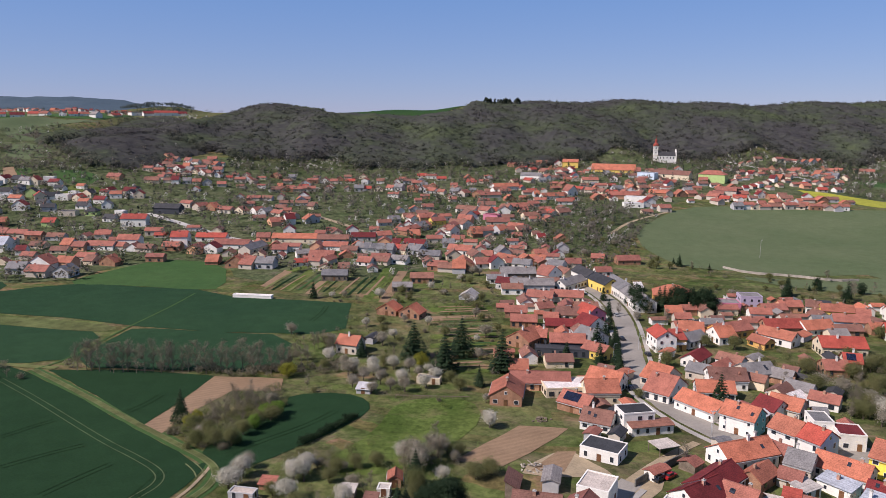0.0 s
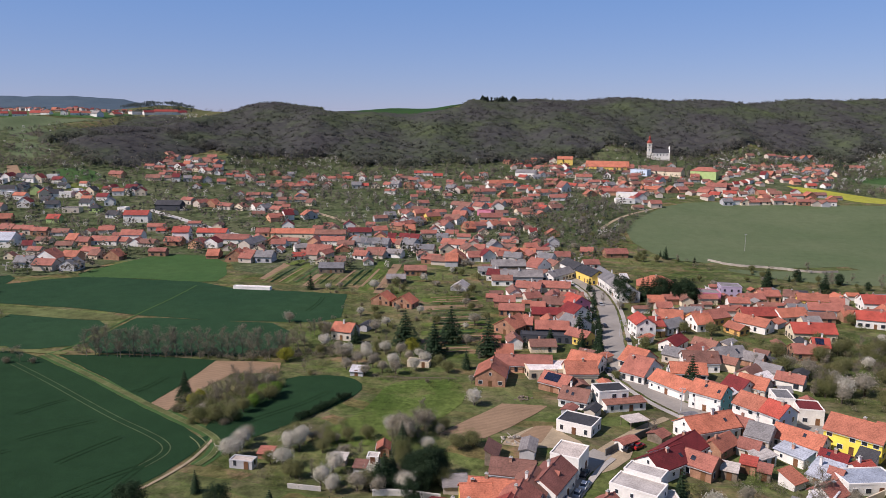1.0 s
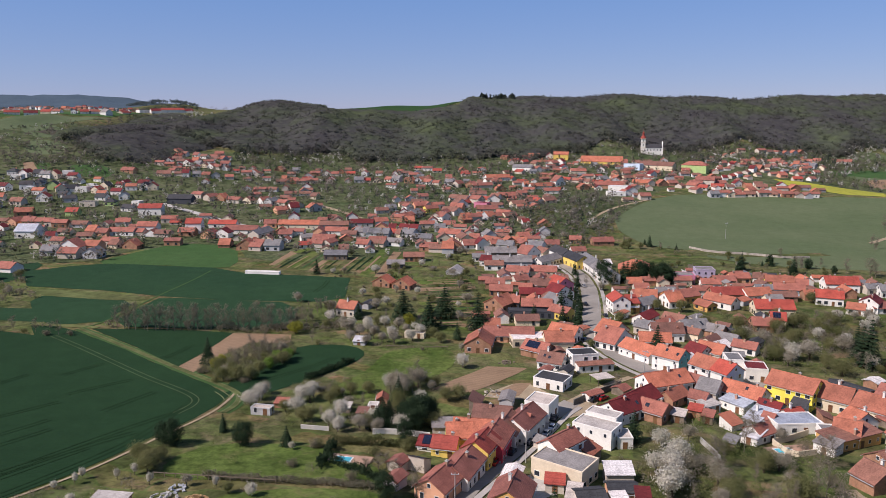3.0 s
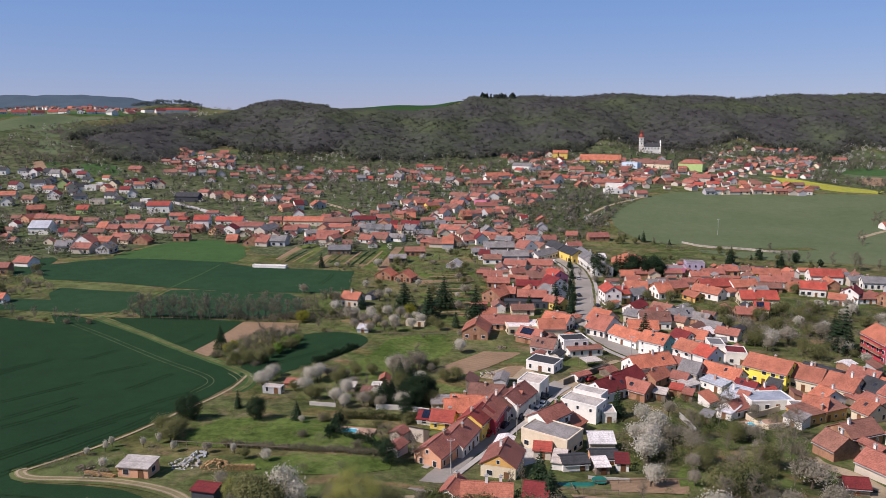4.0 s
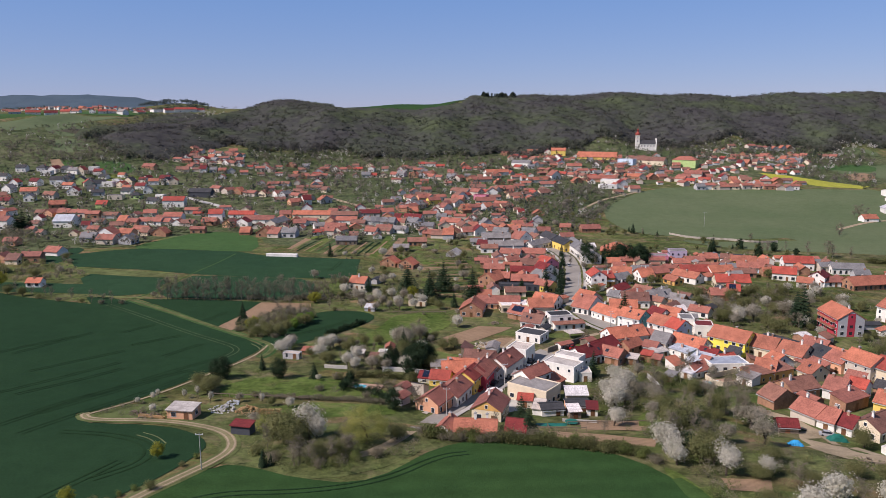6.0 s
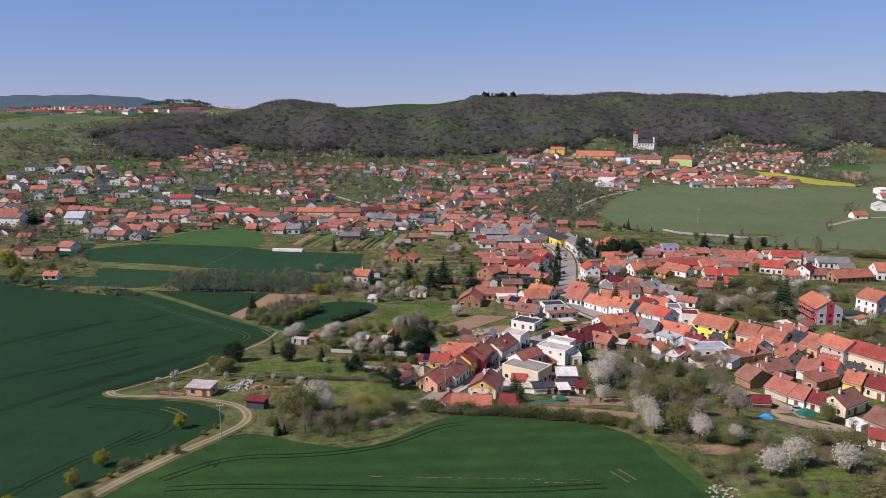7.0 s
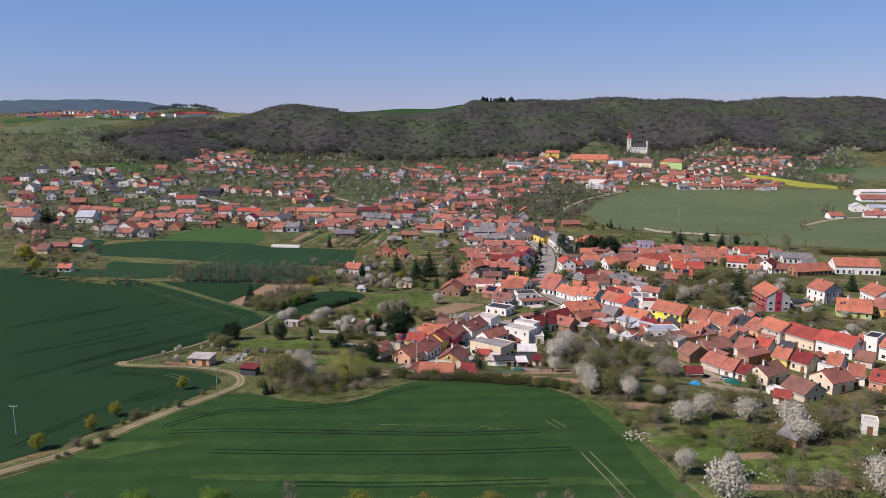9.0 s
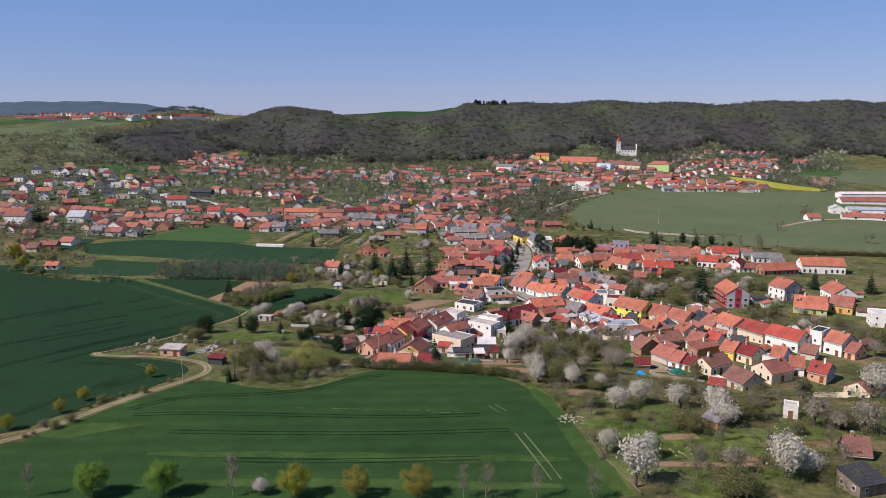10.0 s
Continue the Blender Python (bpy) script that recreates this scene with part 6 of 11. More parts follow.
patch("garden_ground", [(332.8, 1030.5), (437.9, 1045.7), (573.9, 1014.4), (646.7, 971.0), (475.2, 683.7), (414.6, 749.4), (334.9, 769.6), (272.6, 796.7)], VILLAGE_GROUND, "grey-green rough slope", "ground", lift=0.07, soft=1, clear=False)

patch("meadow", [(-403.2, 759.1), (-392.0, 772.3), (-367.4, 778.9), (-345.1, 751.1), (-351.4, 719.1), (-371.6, 726.3)], WHEAT_LIGHT, "grassy slope below the wood", "meadow", lift=0.12, clear=False)
patch("meadow", [(-442.6, 771.9), (-431.4, 775.3), (-417.4, 756.4), (-420.4, 743.8), (-406.0, 713.9), (-418.3, 727.9)], WHEAT_LIGHT, "grassy slope beside new houses", "meadow", lift=0.12, clear=False)
patch("meadow", [(-504.1, 857.9), (-502.6, 895.6), (-457.4, 869.8), (-433.4, 831.0), (-450.4, 810.8), (-476.1, 815.6)], OLIVE, "light meadow between thickets", "meadow", lift=0.12, clear=False)
patch("meadow", [(-583.7, 993.1), (-563.8, 1036.4), (-511.4, 994.6), (-485.5, 915.8), (-519.1, 900.5)], OLIVE, "light meadow between thickets", "meadow", lift=0.12, clear=False)
patch("meadow", [(-369.3, 710.4), (-357.1, 723.3), (-326.5, 721.6), (-306.7, 692.8), (-333.7, 681.6), (-354.3, 687.4)], LAWN, "garden lawn between houses", "meadow", lift=0.12, clear=False)
patch("meadow", [(-263.7, 781.1), (-254.9, 791.7), (-237.1, 759.9), (-242.5, 733.7)], LAWN, "garden lawn between houses", "meadow", lift=0.12, clear=False)
patch("tilled_plot", [(-458.6, 774.5), (-447.7, 775.7), (-421.3, 735.7), (-416.5, 716.3), (-425.9, 719.7)], SOIL, "brown dug slope", "field", lift=0.13, soft=0)
patch("tilled_plot", [(153.6, 222.9), (164.0, 225.5), (161.2, 219.4), (150.8, 216.5)], SOIL, "brown dug garden bed", "field", soft=0, clear=False)
patch("tilled_plot", [(141.9, 232.2), (150.1, 236.4), (148.1, 229.4), (140.1, 225.4)], SOIL, "brown dug garden bed", "field", soft=0, clear=False)
patch("lawn", [(67.6, 26.5), (81.2, 30.4), (98.5, 30.8), (111.2, 27.5), (106.2, 22.3), (85.9, 23.5), (70.9, 21.0)], LAWN, "bright grass between orchard trees", "grass", lift=0.09, clear=False, fray=1.2)
patch("lawn", [(98.7, 21.3), (114.7, 23.0), (131.3, 23.4), (142.3, 20.9), (137.4, 15.6), (119.9, 16.3), (104.6, 12.5)], LAWN, "bright grass between orchard trees", "grass", lift=0.09, clear=False, fray=1.2)
patch("lawn", [(80.8, 10.8), (95.0, 9.9), (110.0, 11.4), (110.3, 7.4), (93.4, 4.8), (81.3, 5.0)], LAWN, "bright grass between orchard trees", "grass", lift=0.09, clear=False, fray=1.2)
patch("lawn", [(100.2, 0.7), (112.3, -0.7), (121.9, 0.5), (119.4, -4.6), (104.8, -5.9)], LAWN, "bright grass between orchard trees", "grass", lift=0.09, clear=False, fray=1.2)
patch("lawn", [(80.5, 37.5), (90.3, 41.2), (104.6, 39.8), (101.7, 34.0), (86.3, 33.7)], LAWN, "bright grass between orchard trees", "grass", lift=0.09, clear=False, fray=1.2)
# ---- houses of the near streets ----
house(7.0, 109.1, 61.8, 10.3, 7.5, 3.4, "p", "rust", "salmon")
house(12.2, 117.0, 67.5, 12.2, 7.5, 3.8, "p", "rust", "white")
house(17.3, 127.8, 65.9, 9.1, 7.0, 5.4, "p", "red", "yellow")
house(20.7, 133.8, 70.6, 11.6, 8.0, 5.0, "p", "rust", "redwall")
house(24.7, 142.7, 70.0, 11.0, 8.0, 4.6, "p", "brown", "grey")
house(29.9, 147.2, 60.6, 13.6, 8.0, 4.8, "p", "rust", "white", dormers=1)
house(13.6, 141.1, 3.4, 10.1, 8.0, 3.6, "p", "orange", "yellow")
house(8.4, 133.8, -13.2, 6.5, 6.0, 3.0, "p", "red", "yellow")
house(22.0, 154.5, -12.7, 10.8, 7.4, 3.4, "p", "brown", "grey")
house(22.8, 102.6, -17.5, 8.4, 10.0, 3.6, "g", "rust", "cream", boards="ochre")
house(36.9, 118.6, -36.3, 13.4, 9.0, 5.0, "f", "pale", "cream")
house(37.4, 127.9, 44.4, 10.5, 6.5, 6.0, "p", "rust", "white")
house(33.5, 111.4, -10.0, 4.3, 4.0, 2.6, "m", "red", "beige", pitch=8,chimneys=0,name="shed",category="shed")
house(36.9, 105.6, -15.5, 3.0, 6.0, 2.2, "m", "pale", "white", pitch=6,chimneys=0,name="shed",category="shed",windows=False)
house(40.1, 104.4, 7.1, 6.4, 5.0, 2.4, "p", "dark", "white", pitch=16,chimneys=0)
house(46.2, 101.8, 5.8, 3.3, 4.0, 2.3, "m", "white", "wood", pitch=8,chimneys=0,name="shed",category="shed")
house(51.8, 104.0, -7.3, 3.0, 4.0, 2.3, "m", "maroon", "white", pitch=10,chimneys=0,name="shed",category="shed")
house(48.3, 108.8, 0.3, 6.6, 5.0, 2.0, "p", "dark", "salmon", pitch=18,chimneys=0)
house(17.8, 80.8, -6.6, 10.6, 6.5, 2.2, "p", "orange", "white", chimneys=2)
house(10.6, 84.4, -21.5, 3.7, 7.0, 2.3, "g", "rust", "white")
house(28.3, 81.3, -13.4, 5.1, 6.0, 2.3, "p", "maroon", "beige", chimneys=0)
house(36.8, 160.6, 62.0, 8.5, 7.5, 5.2, "f", "pale", "white")
house(49.4, 142.1, -35.4, 11.3, 7.0, 5.6, "f", "pale", "white")
house(52.4, 147.0, -35.4, 9.0, 5.0, 6.8, "f", "pale", "white", windows=False, chimneys=0, name="annex", category="house")
house(56.1, 140.3, 0.5, 4.0, 6.0, 3.2, "f", "pale", "white")
house(43.7, 185.3, -31.5, 10.5, 8.0, 3.2, "f", "dark", "white", label="white flat-roofed bungalow with a dark roof")
house(57.2, 206.4, 10.3, 9.6, 7.0, 5.7, "f", "dark", "white", label="white two-storey house with a flat dark roof")
house(60.8, 202.2, 12.3, 13.0, 3.6, 2.7, "m", "brown", "white", pitch=9,chimneys=0,name="porch",category="porch",windows=True)
house(60.6, 159.5, 33.9, 12.1, 8.3, 3.4, "p", "maroon", "white")
house(66.2, 165.6, 42.7, 15.0, 8.3, 3.4, "p", "maroon", "white")
house(69.8, 158.9, -41.8, 8.1, 7.0, 3.2, "p", "rust", "brick")
house(79.1, 181.5, 19.8, 15.7, 9.2, 3.6, "p", "orange", "white", chimneys=2)
house(92.9, 177.8, -39.6, 6.5, 8.0, 3.2, "p", "grey", "beige")
house(86.5, 169.5, -39.1, 5.5, 5.0, 2.8, "p", "rust", "beige", chimneys=0)
house(82.3, 160.2, -29.3, 3.7, 4.0, 2.6, "m", "red", "brick", pitch=8,chimneys=0,name="shed",category="shed")
house(87.8, 164.9, 28.6, 6.1, 4.0, 2.6, "m", "pale", "white", pitch=8,chimneys=0,name="shed",category="shed")
house(76.4, 157.1, -27.8, 3.8, 4.0, 2.4, "m", "pale", "wood", pitch=8,chimneys=0,name="shed",category="shed")
house(85.0, 156.8, -30.5, 3.0, 3.5, 2.4, "m", "rust", "wood", pitch=12,chimneys=0,name="shed",category="shed")
house(114.9, 358.0, -13.6, 18.9, 14.0, 6.0, "h", "orange", "ochre")
house(137.9, 347.7, -6.3, 11.3, 9.0, 4.6, "f", "grey", "pink", gate=True)
house(152.3, 356.3, -7.3, 10.2, 9.0, 6.0, "f", "grey", "lilac")
house(168.5, 348.6, 2.3, 10.9, 7.0, 3.2, "p", "rust", "salmon")
house(179.3, 346.7, -24.2, 6.6, 7.0, 3.6, "p", "brown", "white")
house(186.4, 339.0, -15.8, 14.1, 8.0, 3.6, "p", "orange", "yellow")
house(196.7, 334.8, -24.4, 6.0, 7.0, 3.0, "p", "rust", "salmon")
house(148.3, 311.9, 1.3, 16.7, 9.0, 3.0, "p", "red", "brick")
house(162.3, 310.9, 12.0, 14.2, 9.0, 3.0, "p", "orange", "white")
house(184.1, 322.7, -13.1, 15.0, 8.0, 3.0, "p", "rust", "pale_blue")
house(106.6, 305.5, -14.0, 10.1, 9.0, 3.2, "p", "orange", "white")
house(116.5, 296.8, -77.3, 10.4, 8.0, 3.4, "g", "orange", "white")
house(122.4, 304.0, 23.4, 18.6, 9.0, 3.5, "p", "rust", "ochre")
house(139.6, 295.5, -50.5, 15.0, 8.0, 3.4, "p", "orange", "white")
house(130.1, 289.7, -63.0, 8.6, 6.0, 2.6, "p", "orange", "ochre")
house(157.9, 281.7, -6.0, 17.2, 10.0, 4.0, "p", "red", "cream")
house(142.5, 257.0, -5.7, 8.5, 8.0, 3.0, "p", "rust", "brick")
house(151.5, 261.8, -17.3, 6.1, 8.0, 4.0, "p", "red", "cream", solar=True)
house(88.6, 286.5, 4.7, 8.2, 11.0, 6.2, "g", "red", "white")
house(95.2, 287.2, 4.7, 5.0, 7.0, 4.6, "m", "red", "ochre", pitch=18, balcony=1)
house(102.1, 291.9, 33.5, 12.0, 8.0, 3.0, "p", "grey", "white")
house(96.3, 267.9, 49.3, 12.0, 7.0, 3.0, "p", "maroon", "white")
house(98.2, 243.5, -4.6, 12.6, 9.0, 3.8, "p", "brown", "white", dormers=2)
house(111.5, 251.5, 13.6, 11.9, 9.0, 3.2, "p", "grey", "beige")
house(76.8, 246.6, 43.2, 11.8, 9.0, 3.0, "g", "orange", "beige")
house(74.6, 233.7, 47.9, 14.0, 9.0, 3.2, "g", "rust", "white")
house(81.4, 218.2, -57.3, 14.9, 8.0, 3.4, "p", "orange", "white")
house(90.6, 233.3, -8.7, 12.1, 8.0, 3.0, "p", "orange", "white")
house(88.2, 204.1, -44.1, 10.1, 8.5, 5.6, "p", "orange", "white", side="teal")
house(97.1, 193.7, -55.1, 8.0, 8.5, 5.4, "p", "orange", "white")
house(101.4, 186.5, -58.5, 6.4, 8.5, 6.0, "p", "red", "white", side="pale_blue")
house(109.1, 201.3, -8.0, 5.5, 8.0, 5.5, "f", "grey", "white")
house(113.9, 194.3, -12.2, 7.1, 8.0, 4.5, "f", "maroon", "white")
house(102.4, 217.3, -57.7, 7.5, 8.0, 3.0, "p", "maroon", "white")
house(107.9, 218.3, -42.0, 9.6, 8.0, 3.2, "p", "orange", "beige")
house(118.9, 176.0, -45.0, 14.5, 11, 5.4, "p", "orange", "lemon", pitch=28)
house(129.4, 170.6, -43.8, 9.8, 10, 4, "p", "orange", "cream")
house(136.8, 162.5, -51.8, 9.6, 10, 4, "p", "orange", "cream")
house(138.8, 180.3, -56.2, 13.0, 8.0, 2.4, "p", "dark", "grey", pitch=12)


house(150.0, 173.7, -53.7, 9.4, 8.0, 2.8, "p", "rust", "wood")
house(102.9, 175.8, -46.4, 13.2, 8.0, 3.0, "p", "orange", "white")
house(97.6, 168.2, -55.0, 8.3, 5.0, 2.8, "m", "blue", "white", pitch=8)
house(101.6, 158.5, -45.5, 6.5, 6.0, 2.8, "m", "blue", "white", pitch=8)
house(106.4, 164.4, -40.8, 6.6, 7.0, 2.8, "p", "maroon", "teal", pitch=26)
house(110.6, 159.7, 19.7, 6.0, 6.0, 2.4, "p", "red", "white", pitch=26)
house(107.7, 152.7, 4.2, 13.4, 8.0, 3.2, "f", "blue", "white")
house(94.8, 145.0, 30.2, 6.3, 6.0, 2.8, "p", "rust", "white")
house(92.5, 142.9, -46.5, 4.5, 6.0, 2.5, "m", "white", "white", pitch=8)
house(118.2, 143.6, -32.6, 6.6, 9.0, 3.4, "p", "orange", "white")
house(114.9, 144.9, -9.3, 6.7, 6.0, 3.0, "f", "grey", "white")
house(114.3, 54.3, -27.7, 4.3, 4.0, 2.2, "m", "red", "white", pitch=12,chimneys=0)
house(109.0, 135.5, -52.4, 5.5, 5, 2.8, "m", "grey", "white", pitch=8, chimneys=0)
house(97.9, 155.3, -48.2, 4.5, 5, 2.6, "m", "blue", "white", pitch=8, chimneys=0)
house(101.9, 154.8, -45.0, 3.2, 5, 2.6, "p", "rust", "white", chimneys=0)
house(109.1, 114.4, -69.8, 6.6, 8.5, 3.2, "p", "brown", "brick", gate=True, windows=False)
house(114.0, 102.9, -63.4, 7.9, 8, 3.2, "p", "rust", "beige", gate=True, windows=False)
house(117.0, 98.1, -48.9, 4.6, 8, 3.2, "p", "rust", "white")
house(120.4, 94.7, -52.1, 4.0, 7, 3.0, "p", "maroon", "white")
house(119.3, 124.3, 20.2, 11.0, 8, 3.2, "p", "brown", "brick")
house(131.4, 122.5, -47.5, 5.8, 9, 3.4, "p", "rust", "white")
house(117.2, 140.8, 24.2, 17.9, 6, 3.4, "m", "brown", "ochre", pitch=9)
house(137.1, 121.2, -46.4, 5.1, 6, 4.4, "p", "red", "white")
house(130.2, 113.7, 29.8, 11.3, 5, 3.4, "m", "rust", "brick", pitch=14)
house(139.6, 110.3, -46.4, 5.2, 8, 3.8, "p", "orange", "yellow")
house(144.9, 105.9, -55.6, 6.3, 8, 3.6, "p", "maroon", "cream")
house(125.8, 152.1, -72.7, 5.8, 9, 3.4, "p", "orange", "white")
house(132.7, 141.0, -67.9, 5.8, 8, 3.2, "p", "orange", "cream")
house(145.1, 159.4, -66.4, 6.4, 9, 4, "p", "dark", "salmon")
house(147.6, 151.7, -70.5, 7.8, 8, 4, "p", "rust", "salmon")
house(126.7, 93.8, 33.7, 10.9, 8, 3.4, "p", "brown", "cream")
house(132.1, 79.1, -65.9, 8.9, 9, 3.4, "p", "brown", "beige")
house(152.1, 144.8, -67.8, 11.1, 9, 5.6, "p", "orange", "beige")
house(158.7, 135.7, -62.9, 14.3, 9, 4.8, "p", "red", "cream")
house(166.0, 124.1, -54.0, 13.4, 9, 4.8, "p", "red", "white")
house(173.8, 122.5, -54.1, 3.0, 8, 5.0, "p", "rust", "white")
house(176.7, 121.3, -45.8, 4.4, 8, 7.8, "f", "dark", "white")
house(182.1, 116.4, -58.8, 7.1, 9, 5.2, "p", "orange", "white")
house(185.4, 111.3, -56.0, 3.9, 8, 3.0, "p", "rust", "salmon")
house(154.1, 103.0, -40.2, 4.5, 8, 4.0, "p", "orange", "white", side="pale_blue")
house(151.1, 102.5, -39.1, 5.6, 4, 3.0, "f", "blue", "white")
house(144.7, 87.3, 23.5, 9.4, 9, 3.4, "p", "rust", "cream")
house(155.2, 92.5, -21.0, 4.4, 8, 3.4, "p", "orange", "white")
house(160.9, 86.6, -44.4, 6.0, 8, 3.4, "p", "red", "salmon", side="grey")
house(124.5, 81.0, -62, 4.5, 4.0, 2.4, "f", "white", "white", chimneys=0, name="shed", category="shed")
house(102.3, 93.2, -8, 5.2, 4.2, 2.2, "p", "maroon", "wood", chimneys=0, name="shed", category="shed")
red_flats = house(171.9, 199.5, -89.8, 16.5, 10.6, 7.4, "p", "orange", "redwall", side="grey", balcony=2, label="three-storey flats with red loggias and an orange tiled roof")
part("gable_stripe", mesh_of("gable_stripe", box_vf(8.28, 8.36, -1.5, 1.5, -1, 9.6), WALLS["redwall"]), red_flats, "red painted stripe up the grey gable")
house(204.7, 215.5, -70.1, 10.9, 11.0, 6.5, "p", "orange", "white", side="grey")
house(203.8, 186.6, -22.9, 13.8, 10.0, 3.0, "p", "orange", "green", pitch=42)
house(230.7, 214.1, -90.6, 14.3, 11.0, 4.5, "p", "orange", "white")
house(219.6, 188.0, -34.7, 9.7, 10.0, 4.0, "p", "rust", "ochre")
house(258.5, 290.4, -7.8, 24.6, 12.0, 5.0, "p", "orange", "white")
house(228.9, 283.8, 11.9, 22.8, 11.0, 3.0, "p", "orange", "brick")
house(207.7, 289.9, -43.3, 8.3, 9.0, 5.0, "g", "maroon", "white")
house(215.1, 331.8, -9.9, 16.5, 10.0, 4.4, "p", "red", "white")
house(194.6, 302.8, -20.9, 12.1, 9.0, 4.0, "p", "red", "white")
house(237.5, 319.3, -7.9, 17.7, 8.0, 3.6, "p", "grey", "white")
house(198.0, 284.7, -33.7, 7.5, 7.0, 3.0, "p", "orange", "white")
house(212.4, 288.2, 4.0, 12.9, 7.0, 2.8, "p", "rust", "white")
house(224.3, 165.8, -17.4, 7.6, 10.0, 6.0, "f", "white", "white")
house(159.6, 57.5, 30.4, 9.0, 8.0, 3.2, "p", "rust", "cream")
house(43.1, 411.8, 2.0, 19.9, 9.0, 4.0, "p", "grey", "wood")
house(47.9, 383.8, 1.3, 22.9, 9.0, 4.0, "p", "grey", "grey")
house(34.4, 388.7, -21.6, 8.7, 8.0, 3.5, "p", "maroon", "white")
house(60.5, 410.4, 45.6, 14.0, 9.0, 4.0, "g", "rust", "white")
house(69.5, 390.9, 47.0, 20.7, 8.0, 3.5, "p", "grey", "white")
house(81.2, 407.0, -74.9, 20.1, 9.0, 5.0, "p", "dark", "white")
house(87.1, 387.9, -73.0, 18.8, 9.0, 5.0, "p", "dark", "yellow")
house(94.2, 379.3, -82.9, 23.3, 10.0, 5.0, "p", "grey", "white")
house(96.6, 354.0, -86.3, 25.7, 10.0, 5.0, "p", "grey", "white")
house(49.8, 361.9, -19.7, 13.2, 8.0, 3.0, "p", "rust", "white")
house(64.2, 363.0, -11.6, 14.4, 8.0, 3.0, "p", "rust", "cream")
house(59.3, 330.0, -6.4, 13.2, 9.0, 3.0, "p", "brown", "cream")
house(48.6, 341.0, 19.2, 8.1, 7.0, 3.0, "p", "rust", "beige")
house(67.6, 327.6, 27.8, 10.8, 10.0, 4.0, "g", "red", "pink")
house(64.5, 309.6, 30.2, 11.4, 10.0, 4.0, "g", "maroon", "white")
house(60.7, 290.6, 34.4, 11.1, 10.0, 4.0, "g", "grey", "white")
house(60.7, 275.5, 43.8, 7.0, 10.0, 3.5, "g", "rust", "yellow")
house(36.7, 318.6, -6.7, 11.5, 7.0, 3.0, "p", "rust", "brick")
house(52.5, 311.9, -5.9, 14.2, 7.0, 3.0, "p", "maroon", "brick")
house(34.4, 291.8, -37.6, 10.7, 12.0, 3.4, "g", "orange", "brick")
house(40.6, 295.0, -10.7, 6.2, 8.0, 3.4, "p", "rust", "dark")
house(50.8, 287.1, -5.7, 14.0, 8.0, 3.6, "p", "rust", "dark")
house(49.6, 277.7, -8.5, 25.7, 5.0, 3.0, "f", "dark", "dark")
house(34.0, 242.0, -3.0, 20.1, 8.0, 3.0, "p", "rust", "salmon")
house(42.2, 236.8, 6.3, 16.1, 10.0, 3.2, "f", "white", "cream")
house(56.9, 242.1, -34.1, 11.8, 9.0, 3.6, "p", "orange", "white")
house(21.7, 229.4, -9.7, 10.2, 12.0, 3.6, "g", "orange", "brick")
house(52.2, 230.0, 0.8, 10.8, 9.0, 4.2, "p", "orange", "cream")
house(43.3, 221.0, -38.9, 10.3, 8.0, 3.0, "p", "rust", "brick", solar=True)
house(46.7, 206.4, -27.1, 8.9, 8.0, 3.0, "p", "brown", "white")
house(-119.3, 447.7, -7.2, 10.9, 9.0, 3.0, "p", "rust", "beige", fine=False)
house(-142.8, 498.4, -5.4, 25.0, 9.0, 3.2, "p", "rust", "white", fine=False)
house(-125.8, 486.1, 71.9, 21.6, 9.0, 3.5, "p", "grey", "beige", fine=False)
house(-103.6, 516.7, -1.7, 31.3, 9.0, 3.5, "p", "orange", "cream", fine=False)
house(-107.2, 484.3, 0.8, 9.8, 8.0, 3.0, "p", "rust", "white", fine=False)
house(-75.9, 464.0, -6.5, 15.9, 9.0, 3.2, "p", "rust", "brick", fine=False)
house(-86.5, 446.7, 11.2, 7.9, 6.0, 2.6, "p", "red", "white", fine=False)
house(-90.1, 471.6, 22.3, 8.5, 7.0, 3.0, "p", "grey", "white", fine=False)
house(-76.4, 515.5, 1.1, 22.3, 8.0, 3.2, "p", "brown", "grey", fine=False)
house(-56.1, 523.4, 1.5, 17.4, 8.0, 3.2, "p", "maroon", "grey", fine=False)
house(-71.4, 493.2, -5.8, 16.8, 8.0, 3.2, "p", "rust", "white", fine=False)
house(-43.2, 486.4, 6.1, 16.2, 8.0, 3.5, "p", "grey", "white", fine=False)
house(-38.1, 458.3, -8.4, 12.1, 7.0, 3.0, "p", "rust", "wood", fine=False)
house(-25.7, 452.1, -17.8, 10.6, 7.0, 3.0, "p", "grey", "white", fine=False)
house(-30.4, 500.4, -15.7, 5.9, 8.0, 4.0, "p", "maroon", "lemon", fine=False)
house(-18.0, 499.2, -19.7, 15.1, 9.0, 3.6, "p", "maroon", "white", fine=False)
house(-2.0, 434.4, -14.6, 11.6, 8.0, 3.0, "p", "rust", "brick", fine=False)
house(-7.2, 466.6, -13.5, 13.5, 8.0, 3.0, "p", "grey", "beige", fine=False)
house(-42.2, 527.9, 22.0, 10.8, 8.0, 3.5, "p", "rust", "white", fine=False)
house(22.2, 644.4, -33.5, 19.7, 9.0, 3.5, "p", "brown", "white", fine=False)
house(40.3, 670.2, 1.1, 16.3, 9.0, 3.5, "p", "brown", "white", fine=False)
house(53.5, 636.8, -0.4, 11.2, 9.0, 4.0, "g", "brown", "white", fine=False)
house(41.4, 610.5, -25.2, 12.5, 8.0, 4.5, "f", "maroon", "pink", fine=False)
house(70.1, 662.7, 16.2, 22.7, 9.0, 3.2, "p", "rust", "cream", fine=False)
